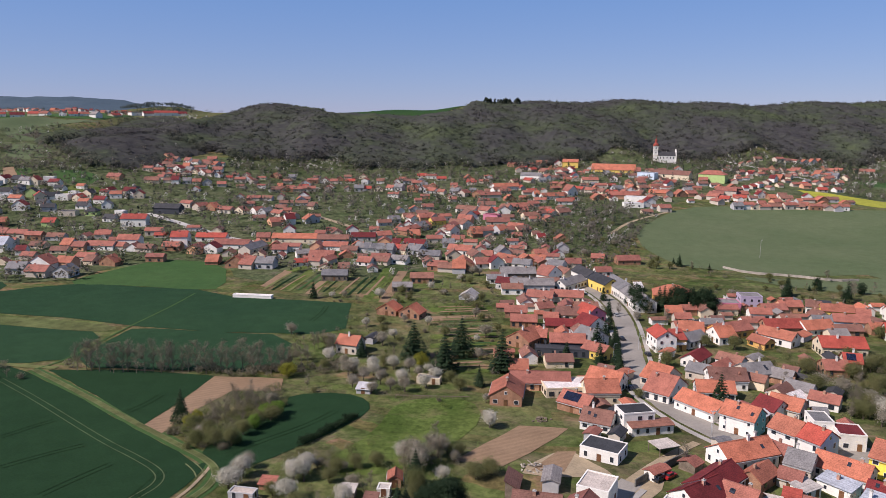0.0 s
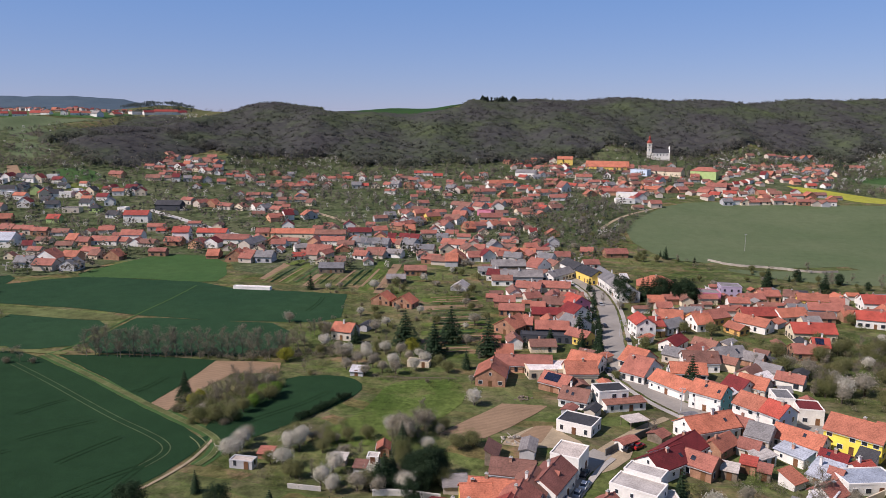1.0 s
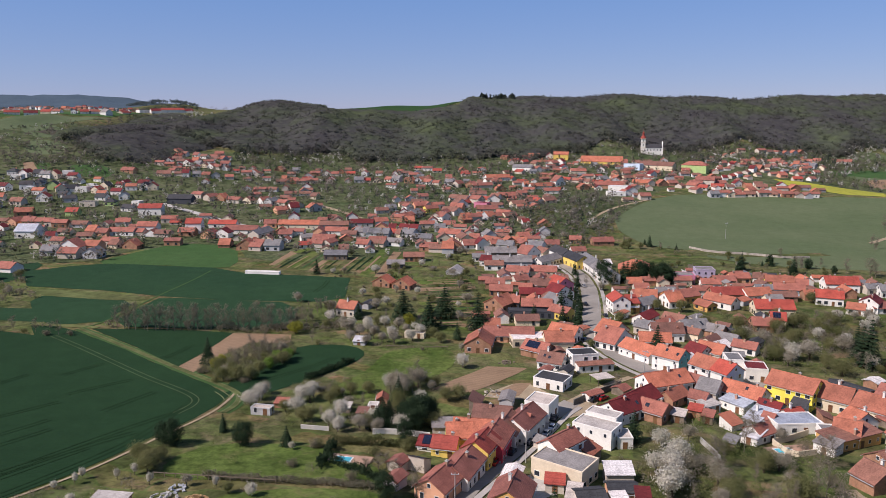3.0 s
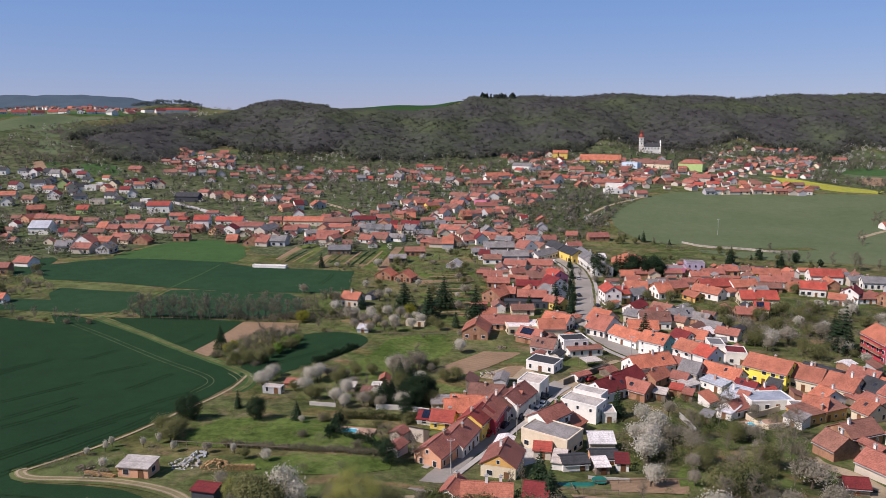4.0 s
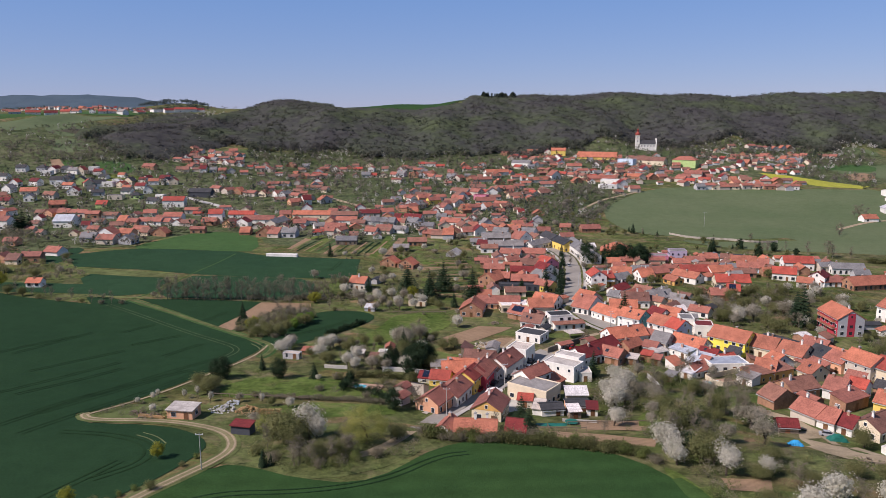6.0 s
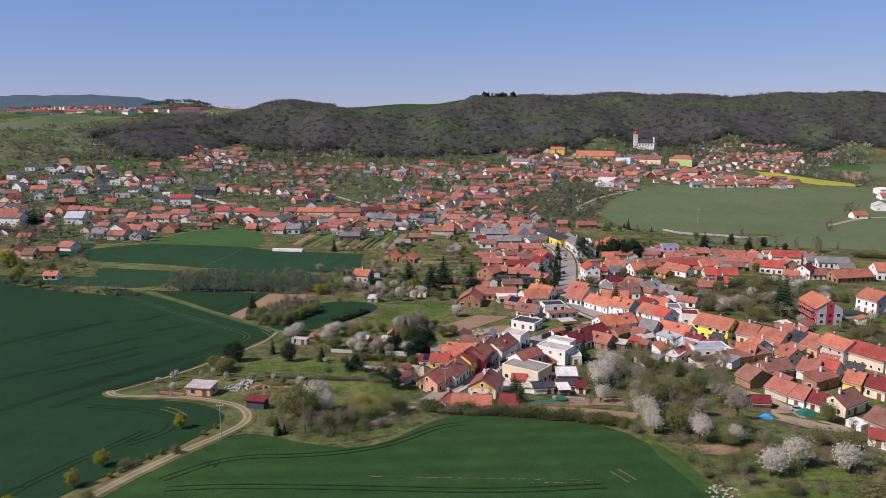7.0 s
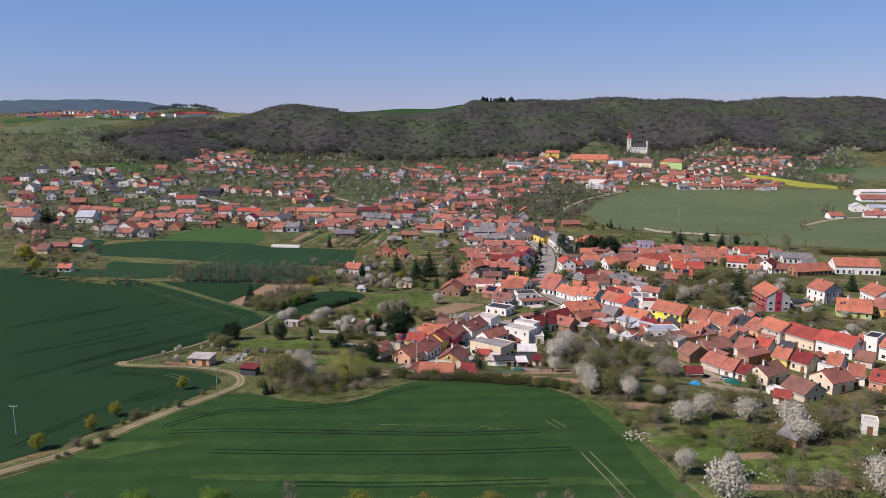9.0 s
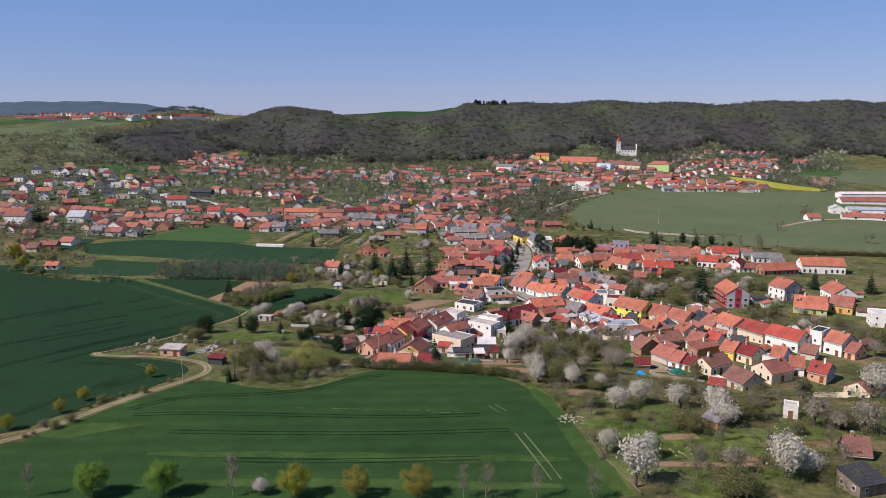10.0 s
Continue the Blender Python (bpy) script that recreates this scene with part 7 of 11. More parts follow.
house(44.6, 588.5, 0.7, 18.8, 9.0, 3.0, "p", "rust", "beige", fine=False)
house(57.3, 566.4, -20.6, 11.9, 8.0, 3.0, "p", "rust", "brick", fine=False)
house(67.5, 789.5, 15.8, 28.1, 10.0, 4.0, "p", "orange", "white", fine=False)
house(47.4, 733.4, 13.5, 21.6, 8.0, 3.0, "p", "rust", "beige", fine=False)
house(108.4, 728.1, 14.1, 23.1, 9.0, 3.4, "p", "orange", "white", fine=False)
house(115.0, 695.7, 4.4, 15.6, 8.0, 3.0, "p", "rust", "white", fine=False)
house(180.4, 735.8, 3.5, 30.7, 10.0, 4.0, "p", "rust", "salmon", fine=False)
house(177.6, 684.9, -1.5, 18.2, 9.0, 4.0, "f", "white", "white", fine=False)
house(220.2, 753.9, -23.5, 17.8, 9.0, 3.6, "p", "orange", "brick", fine=False)
house(130.8, 756.4, 37.0, 14.8, 9.0, 5.0, "g", "rust", "white", fine=False)
house(168.5, 846.7, -0.7, 18.6, 9.0, 4.0, "p", "rust", "cream", fine=False)
house(12.7, 481.6, -23.0, 16.5, 9.0, 3.4, "p", "rust", "white", fine=False)
house(13.6, 436.9, 2.4, 10.9, 10.0, 3.5, "g", "orange", "brick", fine=False)
house(29.2, 467.1, -9.4, 7.3, 8.0, 3.0, "p", "rust", "beige", fine=False)
house(40.9, 454.7, -47.4, 14.7, 9.0, 3.0, "p", "orange", "cream", fine=False)
house(49.2, 442.6, -20.8, 11.0, 8.0, 3.0, "p", "grey", "white", fine=False)
house(59.5, 456.3, -12.1, 11.0, 8.0, 3.0, "p", "orange", "white", fine=False)
house(63.9, 476.2, 15.9, 8.5, 7.0, 3.0, "p", "rust", "brick", fine=False)
house(69.6, 439.1, -32.3, 10.0, 8.0, 3.5, "p", "grey", "white", fine=False)
house(80.8, 447.7, -2.8, 9.7, 8.0, 3.0, "p", "rust", "beige", fine=False)
house(99.9, 465.2, -15.5, 8.2, 7.0, 3.0, "p", "rust", "brick", fine=False)
house(117.7, 461.4, 7.0, 14.9, 8.0, 3.0, "p", "rust", "brick", fine=False)
house(94.4, 425.2, 6.7, 9.6, 7.0, 3.0, "p", "rust", "white", fine=False)
house(-1.0, 529.2, 2.2, 7.2, 8.0, 4.0, "g", "rust", "white", fine=False)
house(7.3, 546.6, 40.6, 9.7, 8.0, 4.0, "g", "rust", "white", fine=False)
house(18.1, 571.6, 30.0, 9.4, 8.0, 4.0, "g", "brown", "white", fine=False)
house(-3.9, 587.6, 27.2, 12.0, 8.0, 3.6, "p", "rust", "yellow", fine=False)
house(21.1, 608.6, 35.5, 13.8, 8.0, 4.0, "g", "brown", "white", fine=False)
house(-227.5, 488.8, -6.0, 19.2, 8.0, 3.2, "p", "rust", "white", fine=False)
house(-213.7, 501.1, -2.6, 15.1, 9.0, 5.0, "p", "rust", "white", fine=False)
house(-241.5, 485.9, -5.3, 10.4, 8.0, 3.0, "p", "rust", "salmon", fine=False)
house(-234.3, 427.7, -6.3, 14.9, 10.0, 4.0, "g", "rust", "white", fine=False)
house(-223.2, 433.5, -11.4, 10.7, 9.0, 4.0, "p", "orange", "salmon", fine=False)
house(-180.5, 489.7, -3.9, 12.1, 8.0, 3.2, "p", "rust", "brick", fine=False)
house(-162.9, 519.1, -2.1, 21.6, 8.0, 3.2, "p", "red", "white", fine=False)
house(-24.2, 337.0, -19.6, 9.7, 8.0, 2.6, "g", "orange", "brick", name="barn",category="barn",chimneys=0)
house(-13.3, 332.0, -23.2, 10.3, 8.0, 2.6, "g", "orange", "brick", name="barn",category="barn",chimneys=0)
house(-35.6, 280.9, -19.1, 8.9, 8.3, 3.9, "p", "orange", "beige")
house(-59.8, 407.3, 0.2, 14.2, 7.4, 3.4, "p", "grey", "wood", name="barn",category="barn",chimneys=0)
house(14.1, 366.6, -15.8, 8.5, 9.0, 1.6, "g", "pale", "grey", name="barn",category="barn",chimneys=0,windows=False)
house(-95.1, 363.9, -7.8, 20.2, 3.0, 1.4, "f", "white", "white", name="shed",category="shed",windows=False)
house(-20.6, 380.3, 1.0, 10.3, 6.0, 3.0, "p", "grey", "wood", name="shed",category="shed",chimneys=0)
house(-10.9, 401.2, 0.9, 12.7, 7.0, 3.2, "p", "brown", "brick", name="shed",category="shed",chimneys=0)
house(5.7, 136.8, -13.1, 8.5, 6.4, 2.2, "p", "maroon", "white", solar=True, pitch=20)
house(15.9, 142.2, -9.2, 10.5, 9.2, 3.9, "p", "orange", "cream")
house(214.7, 931.5, -18.6, 53.2, 17.0, 2.8, "p", "orange", "yellow", fine=False,pitch=38)
house(271.8, 875.7, -35.3, 42.8, 14.0, 5.5, "p", "brown", "cream", fine=False)
house(310.1, 849.2, -34.0, 29.3, 14.0, 9.0, "h", "rust", "green", fine=False)
house(242.8, 877.3, -37.0, 20.9, 12.0, 7.0, "f", "grey", "pale_blue", fine=False)
house(165.2, 959.7, -11.7, 19.7, 11.0, 7.0, "p", "orange", "yellow", fine=False)
house(287.6, 747.6, -25.1, 19.3, 11.0, 7.0, "p", "rust", "beige", fine=False)
house(185.9, 709.3, -22.3, 19.8, 11.0, 6.0, "f", "white", "white", fine=False)
house(104.7, 871.0, -24.0, 24.5, 10.0, 5.0, "p", "grey", "white", fine=False)
house(-178.0, 498.2, 3.8, 11.3, 10.0, 8.0, "p", "red", "white", fine=False)
house(-237.9, 569.4, 2.3, 19.1, 10.0, 6.0, "p", "red", "white", fine=False)
house(-230.2, 619.7, -6.2, 22.6, 10.0, 5.0, "p", "dark", "dark", fine=False)
house(-291.5, 480.2, 0.5, 14.6, 14.0, 5.0, "p", "blue", "white", fine=False)
house(-338.2, 469.2, -7.2, 20.6, 10.0, 7.0, "p", "rust", "white", fine=False)
house(478.5, 649.4, -0.7, 59.4, 14.0, 6.0, "p", "white", "white", fine=False,pitch=14)
house(463.0, 618.7, -3.3, 55.9, 12.0, 3.0, "p", "rust", "white", fine=False)
house(405.1, 564.5, -14.8, 12.8, 14.0, 4.5, "g", "white", "white", fine=False,pitch=25)
house(437.0, 563.3, -12.3, 43.4, 12.0, 3.5, "p", "blue", "white", fine=False,pitch=20)
house(413.6, 523.5, -15.6, 45.1, 9.0, 2.8, "p", "rust", "white", fine=False)
house(361.2, 520.1, 2.3, 12.3, 9.0, 3.0, "p", "orange", "white", fine=False)
house(408.3, 535.4, 1.3, 10.6, 8.0, 3.0, "g", "orange", "white", fine=False)
house(-564.8, 1408.9, 51.0, 45.1, 14.0, 5.0, "f", "white", "white", fine=False)
house(-522.4, 1414.6, 35.9, 79.5, 13.0, 4.0, "p", "maroon", "white", fine=False)
house(-61.8, 95.0, -7.5, 7.4, 5.0, 2.7, "m", "pale", "salmon", name="shed",category="shed",pitch=4,chimneys=0,sink=0.6)
house(-41.8, 81.6, -12.0, 5.2, 3.0, 2.5, "m", "maroon", "dark", name="shed",category="shed",windows=False,pitch=7,chimneys=0,sink=0.5)
house(-45.5, 158.7, -11.0, 6.1, 3.0, 2.0, "f", "pale", "grey", name="shed",category="shed",sink=0.5)
house(129.8, 7.5, -10.9, 5.3, 5.5, 1.4, "p", "brown", "wood", name="cabin",category="cabin",pitch=48,sink=0.5)
house(125.9, 31.8, -22.4, 3.4, 3.2, 3.6, "f", "pale", "white", name="hut",category="shed",sink=0.5)
house(103.5, 24.4, -55.2, 4.6, 3.6, 2.2, "m", "grey", "brick", name="shed",category="shed",pitch=20,chimneys=0)
house(122.2, -9.6, 18.8, 7.2, 6.0, 2.6, "m", "dark", "wood", name="shed",category="shed",pitch=12,chimneys=0)
house(-10.9, 167.4, 1.0, 3.0, 4.0, 2.4, "g", "orange", "brick", name="shed",category="shed",chimneys=0,sink=0.5)
house(-4.0, 245.8, -10.9, 8.2, 4.0, 2.0, "f", "grey", "cream", name="shed",category="shed")
house(-25.4, 235.4, -9.2, 4.7, 4.0, 1.7, "m", "white", "grey", name="shed",category="shed",pitch=12,chimneys=0)
house(-205.6, 280.1, 1.3, 7.5, 6.0, 2.6, "p", "orange", "white", name="cabin",category="cabin",fine=False)
house(-700.5, 1183.6, 26.9, 22.8, 12.0, 4.0, "p", "red", "white", fine=False)
house(-672.9, 1189.5, 29.8, 20.6, 12.0, 4.0, "p", "maroon", "white", fine=False)
house(-659.6, 1215.1, 4.5, 16.4, 12.0, 4.0, "p", "red", "cream", fine=False)
house(-631.9, 1195.2, -8.1, 15.2, 10.0, 4.0, "p", "rust", "white", fine=False)
house(-601.0, 1189.9, 9.7, 8.1, 12.0, 5.0, "g", "rust", "white", fine=False)
house(-588.2, 1198.2, 23.5, 13.5, 11.0, 4.0, "p", "red", "white", fine=False)
house(-578.0, 1210.2, 45.9, 15.7, 11.0, 4.0, "p", "rust", "white", fine=False)
house(-556.8, 1207.4, 66.5, 13.8, 14.0, 6.0, "g", "grey", "white", fine=False)
house(-560.8, 1285.7, 90.0, 34.7, 11.0, 4.0, "p", "red", "cream", fine=False)
house(-725.0, 1171.4, 25.7, 17.5, 11.0, 4.0, "p", "rust", "grey", fine=False)
house(-518.4, 1409.2, 24.7, 42.1, 12.0, 6.0, "p", "red", "white", fine=False)
house(84.6, 138.6, -39.2, 3.3, 4.0, 2.3, "m", "grey", "wood", pitch=8,chimneys=0,name="shed",category="shed")
house(-21.4, 160.9, -7.9, 3.3, 3.0, 1.8, "m", "pale", "wood", pitch=8,chimneys=0,name="shed",category="shed",sink=0.5,windows=False)
house(-15.7, 156.2, -8.8, 3.0, 3.0, 1.8, "m", "brown", "grey", pitch=10,chimneys=0,name="shed",category="shed",sink=0.5,windows=False)
house(-13.1, 161.9, -5.9, 3.0, 3.0, 1.9, "f", "pale", "white", chimneys=0,name="shed",category="shed",sink=0.5)
house(-41.1, 164.9, -7.1, 3.7, 3.0, 1.6, "m", "rust", "brick", pitch=10,chimneys=0,name="shed",category="shed",sink=0.5,windows=False)

# ---- rows of houses further off ----
# ---- the new quarter on the western slope ----
house(-455.7, 676.1, -12, 12, 7.7, 5, "p", "dark", "white", pitch=36, fine=False)
house(-427.8, 649.0, -6, 9, 7.7, 4.5, "g", "red", "white", pitch=36, fine=False)
house(-410.3, 654.9, -19, 11, 8.1, 4.5, "p", "maroon", "white", pitch=36, fine=False)
house(-392.9, 662.5, 14, 12, 8.7, 5, "p", "dark", "white", pitch=36, fine=False)
house(-370.1, 667.3, 8, 9, 7.8, 5, "g", "dark", "green", pitch=36, fine=False)
house(-340.0, 663.0, 0, 11, 7.9, 5, "f", "white", "white", pitch=36, fine=False)
house(-324.7, 679.6, -15, 10, 7.7, 4, "g", "dark", "cream", pitch=36, fine=False)
house(-418.4, 621.1, -13, 10, 8.9, 4.5, "g", "grey", "white", pitch=36, fine=False)
house(-395.0, 614.3, 11, 15, 8.7, 3.6, "p", "orange", "cream", pitch=36, fine=False)
house(-378.6, 585.5, 10, 9, 7.8, 4, "g", "grey", "white", pitch=36, fine=False)
house(-367.7, 601.2, -9, 12, 8.4, 3.4, "p", "brown", "beige", pitch=36, fine=False)
house(-353.6, 618.1, 7, 11, 8.8, 4.5, "g", "red", "white", pitch=36, fine=False)
house(-330.8, 618.9, 13, 11, 7.6, 3.6, "p", "dark", "grey", pitch=36, fine=False)
house(-306.5, 603.8, 2, 14, 8.5, 4, "f", "dark", "beige", pitch=36, fine=False)
house(-288.4, 607.0, -1, 10, 7.8, 3.4, "h", "dark", "green", pitch=36, fine=False)
house(-390.9, 567.7, -3, 11, 7.6, 4, "p", "maroon", "cream", pitch=36, fine=False)
house(-339.9, 561.0, 15, 14, 8.8, 3.6, "p", "orange", "brick", pitch=36, fine=False)
house(-301.0, 564.0, 0, 10, 8.0, 3.6, "p", "red", "green", pitch=36, fine=False)
house(-359.7, 498.1, 14, 19, 8.4, 5.5, "p", "orange", "white", pitch=36, fine=False)
house(-287.9, 633.8, 13, 8, 8.8, 4, "g", "grey", "white", pitch=36, fine=False)
house(-458.4, 716.2, -1, 11, 8.1, 4.5, "p", "dark", "white", pitch=36, fine=False)
house(-423.0, 700.3, 1, 11, 8.1, 4.5, "f", "pale", "white", pitch=36, fine=False)
house(-398.5, 710.9, -15, 13, 8.0, 4, "p", "grey", "white", pitch=36, fine=False)
house(-382.0, 721.7, 10, 10, 7.6, 6, "f", "white", "white", pitch=36, fine=False)
house(-337.8, 766.6, -20, 17, 8.4, 3.4, "p", "rust", "brick", pitch=36, fine=False)
house(-293.6, 697.0, -10, 12, 8.3, 4, "p", "maroon", "cream", pitch=36, fine=False)
house(-464.9, 659.8, -3, 14, 8.0, 4, "p", "maroon", "brick", pitch=36, fine=False)
house_row(-251, 489, -189, 487, 6, "mix", 1)
house_row(-246, 412, -207, 408, 5, "mix", 2)
house_row(-226, 452, -196, 442, 3, "mix", 3)
house_row(-203, 493, -181, 485, 2, "mix", 4)
house_row(-181, 485, -138, 479, 4, "mix", 5)
house_row(-128, 443, -103, 439, 3, "mix", 6)
house_row(-143, 496, -122, 504, 3, "mix", 7)
house_row(-114, 488, -65, 487, 6, "mix", 8)
house_row(-85, 453, -66, 447, 2, "mix", 9)
house_row(-64, 487, -34, 480, 4, "mix", 10)
house_row(-50, 451, -32, 446, 3, "mix", 11)
house_row(-34, 489, -8, 470, 4, "mix", 12)
house_row(-9, 430, 19, 426, 4, "mix", 13)
house_row(-4, 463, 43, 472, 6, "mix", 14)
house_row(23, 439, 63, 450, 5, "mix", 15)
house_row(44, 479, 72, 468, 4, "mix", 16)
house_row(62, 443, 74, 419, 2, "mix", 17)
house_row(-34, 539, -10, 571, 4, "mix", 18)
house_row(-8, 528, 22, 608, 5, "mix", 19)
house_row(21, 538, 64, 560, 5, "mix", 20)
house_row(24, 619, 77, 678, 6, "mix", 21)
house_row(-28, 594, 8, 607, 4, "mix", 22)
house_row(-133, 572, -101, 592, 4, "mix", 23)
house_row(-118, 645, -89, 718, 4, "mix", 24)
house_row(-303, 680, -273, 684, 3, "new", 25)
house_row(-363, 656, -327, 676, 4, "new", 26)
house_row(-385, 642, -394, 715, 4, "new", 27)
house_row(-352, 600, -335, 603, 2, "new", 28)
house_row(-231, 652, -163, 620, 5, "mix", 29)
house_row(-166, 631, -105, 587, 5, "mix", 30)
house_row(-88, 625, -57, 607, 3, "mix", 31)
house_row(-308, 757, -224, 768, 8, "mix", 32)
house_row(-314, 839, -246, 844, 4, "mix", 33)
house_row(-199, 761, -61, 775, 13, "mix", 34)
house_row(-141, 832, -14, 830, 8, "mix", 35)
house_row(-61, 783, 43, 732, 9, "mix", 36)
house_row(-75, 689, -45, 706, 3, "mix", 37)
house_row(52, 771, 89, 792, 4, "mix", 38)
house_row(75, 833, 132, 880, 4, "mix", 39)
house_row(109, 977, 141, 966, 3, "mix", 40)
house_row(143, 905, 169, 930, 2, "mix", 41)
house_row(132, 797, 178, 758, 5, "mix", 42)
house_row(114, 680, 171, 702, 5, "mix", 43)
house_row(177, 778, 253, 814, 5, "mix", 44)
house_row(168, 689, 201, 693, 3, "mix", 45)
house_row(209, 743, 259, 758, 4, "mix", 46)
house_row(272, 744, 301, 730, 3, "mix", 47)
house_row(273, 688, 328, 691, 7, "mix", 48)
house_row(329, 691, 378, 686, 6, "mix", 49)
house_row(328, 799, 419, 891, 6, "mix", 50)
house_row(440, 937, 484, 884, 7, "mix", 51)
house_row(70, 619, 107, 637, 4, "mix", 52)
house_row(92, 714, 123, 739, 3, "mix", 53)
house_row(-270, 338, -233, 341, 5, "mix", 54)
house_row(-247, 332, -240, 373, 3, "mix", 55)
house_row(-356, 484, -334, 485, 2, "mix", 56)
house_row(-336, 525, -268, 516, 5, "mix", 57)
house_row(-428, 590, -379, 607, 5, "mix", 58)
house_row(-466, 720, -366, 709, 6, "new", 59)
house_row(-392, 531, -356, 523, 3, "mix", 60)
house_row(-1050, 1682, -685, 1303, 22, "mix", 61)
house_row(-685, 1303, -673, 1629, 16, "mix", 62)
house_row(-1124, 1807, -803, 1935, 14, "mix", 63)
house_row(361, 915, 425, 929, 4, "mix", 64)
house_row(443, 994, 509, 1015, 5, "mix", 65)
house_row(484, 958, 505, 938, 3, "mix", 66)
house_row(529, 952, 551, 945, 2, "mix", 67)
house_row(289, 847, 336, 841, 4, "mix", 68)
house_row(178, 784, 208, 772, 4, "mix", 69)
house_row(236, 756, 281, 721, 5, "mix", 70)
house_row(402, 949, 441, 930, 4, "mix", 71)
house_row(103, 1016, 143, 973, 4, "mix", 72)
house_row(87, 967, 128, 913, 4, "mix", 73)
house_row(115, 866, 161, 883, 5, "mix", 74)
house_row(-338, 900, -256, 868, 6, "mix", 75)
house_row(-301, 832, -241, 813, 7, "mix", 76)
house_row(-1012, 1619, -666, 1264, 20, "mix", 77)
house_row(-694, 1320, -777, 1871, 14, "mix", 78)

# ---- infill of the village quarters ----
infill([(-122.2, 422.0), (74.1, 435.0), (91.2, 540.8), (-36.7, 578.9), (-152.6, 530.6)], 45, "mix", 50)
infill([(-283.4, 682.3), (49.1, 732.6), (59.4, 893.9), (-329.2, 827.5)], 34, "mix", 51)
infill([(33.7, 559.5), (204.1, 651.1), (260.7, 838.4), (48.0, 812.3)], 36, "mix", 52)
infill([(-255.2, 419.0), (-126.8, 438.2), (-160.7, 559.9), (-332.7, 551.6)], 22, "mix", 53)
infill([(233.0, 677.7), (390.4, 689.0), (534.5, 979.7), (376.3, 902.5)], 25, "mix", 54)
infill([(-338.2, 560.9), (-254.6, 567.3), (-284.0, 710.7), (-429.4, 719.3)], 16, "new", 55)
infill([(-150.6, 571.0), (35.0, 582.9), (43.4, 732.2), (-185.4, 706.6)], 24, "mix", 56)
infill([(92.0, 817.9), (293.1, 859.1), (323.8, 952.0), (108.8, 974.0)], 22, "mix", 57)
infill([(-295.8, 771.4), (-251.4, 863.2), (-271.9, 911.2), (-335.1, 877.5)], 12, "mix", 58)
infill([(-309.8, 396.1), (-262.7, 397.3), (-396.7, 652.3), (-464.0, 649.2)], 12, "mix", 59)
infill([(86.0, 850.8), (164.2, 849.7), (183.7, 1026.1), (99.2, 1021.1)], 16, "mix", 60)
infill([(141.3, 706.3), (279.8, 704.5), (329.2, 854.7), (167.2, 868.4)], 28, "mix", 61)
infill([(274.5, 812.8), (364.5, 781.7), (499.2, 912.0), (517.4, 1021.1), (390.3, 1015.3)], 26, "mix", 62)
infill([(274.6, 688.7), (381.4, 665.1), (419.9, 745.8), (296.1, 754.2)], 16, "mix", 63)
infill([(-207.6, 694.0), (50.4, 706.0), (59.4, 891.2), (-247.2, 841.1)], 18, "mix", 64)
near_infill([(108.4, 339.7), (208.8, 349.3), (192.1, 306.2), (152.6, 295.0), (103.8, 306.9)], 16, 0, 300)
near_infill([(94.2, 277.9), (124.4, 253.7), (126.9, 214.2), (112.7, 219.1), (88.0, 240.5)], 8, -44, 301)
near_infill([(208.8, 349.3), (256.0, 336.1), (237.1, 303.6), (194.5, 311.4)], 8, 0, 302)
near_infill([(78.9, 211.7), (99.2, 185.0), (90.3, 152.8), (77.4, 164.8)], 2, -44, 304)
near_infill([(29.7, 415.9), (78.8, 389.5), (62.8, 252.4), (27.1, 252.9)], 12, 0, 306)

# ---- trees, hedges and copses ----
outbuildings()
tree("green", -35.9, -15.6, 8.0, "trees along the field edge")
tree("green", -21.5, -15.3, 8.0, "trees along the field edge")
tree("bare", -7.3, -15.5, 9.4, "trees along the field edge")
tree("bare", -48.6, -16.3, 7.8, "trees along the field edge")
tree("bare", 39.6, -15.1, 7.8, "trees along the field edge")
tree("bare", 44.1, -15.4, 7.8, "trees along the field edge")
tree("bare", 54.4, -15.2, 7.8, "trees along the field edge")
tree("bare", 65.7, -15.5, 7.8, "trees along the field edge")
tree("blossom", -2.1, -14.9, 4.0, "trees along the field edge")
tree("yellow", 5.5, -15.2, 7.7, "trees along the field edge")
tree("bronze", 17.8, -15.0, 7.2, "trees along the field edge")
tree("bronze", 30.2, -14.8, 7.2, "trees along the field edge")
tree("yellow", -74.0, 18.2, 4.6, broad=0.82)
tree("yellow", -65.8, 40.5, 4.6, broad=0.82)
tree("yellow", -57.0, 64.5, 4.6, broad=0.82)
tree("bronze", -67.2, 30.3, 4.6, broad=0.82)
tree("bush", -62.9, 19.1, 3)
tree("bush", -65.7, 20.2, 3)
tree("bush", -60.6, 39.6, 3)
tree("bush", -52.0, 47.4, 3)
tree("bush", -61.0, 23.7, 3)
tree("bare", -32.7, 70.3, 7)
tree("bare", -14.6, 74.3, 7)
tree("bare", -23.3, 62.5, 7)
tree("willow", -9.2, 74.0, 10.5, label="broad domed willow with fresh yellowish leaves", broad=1.45)
tree("olive", -28.3, 74.5, 10.5, broad=1.1)
tree("olive", -31.0, 76.5, 8.5)
tree("olive", -26.0, 71.5, 8)
tree("blossom", -24.0, 77.5, 10.5, broad=0.8)
tree("blossom", -21.8, 75.0, 8, broad=0.8)
tree("willow", -36.0, 79.5, 6.5, broad=0.8)
tree("bare", -20.5, 60.5, 6.5, broad=1.7)
tree("bare", -16.0, 62.5, 6.5, broad=1.7)
tree("bare", -24.5, 61.5, 6, broad=1.7)
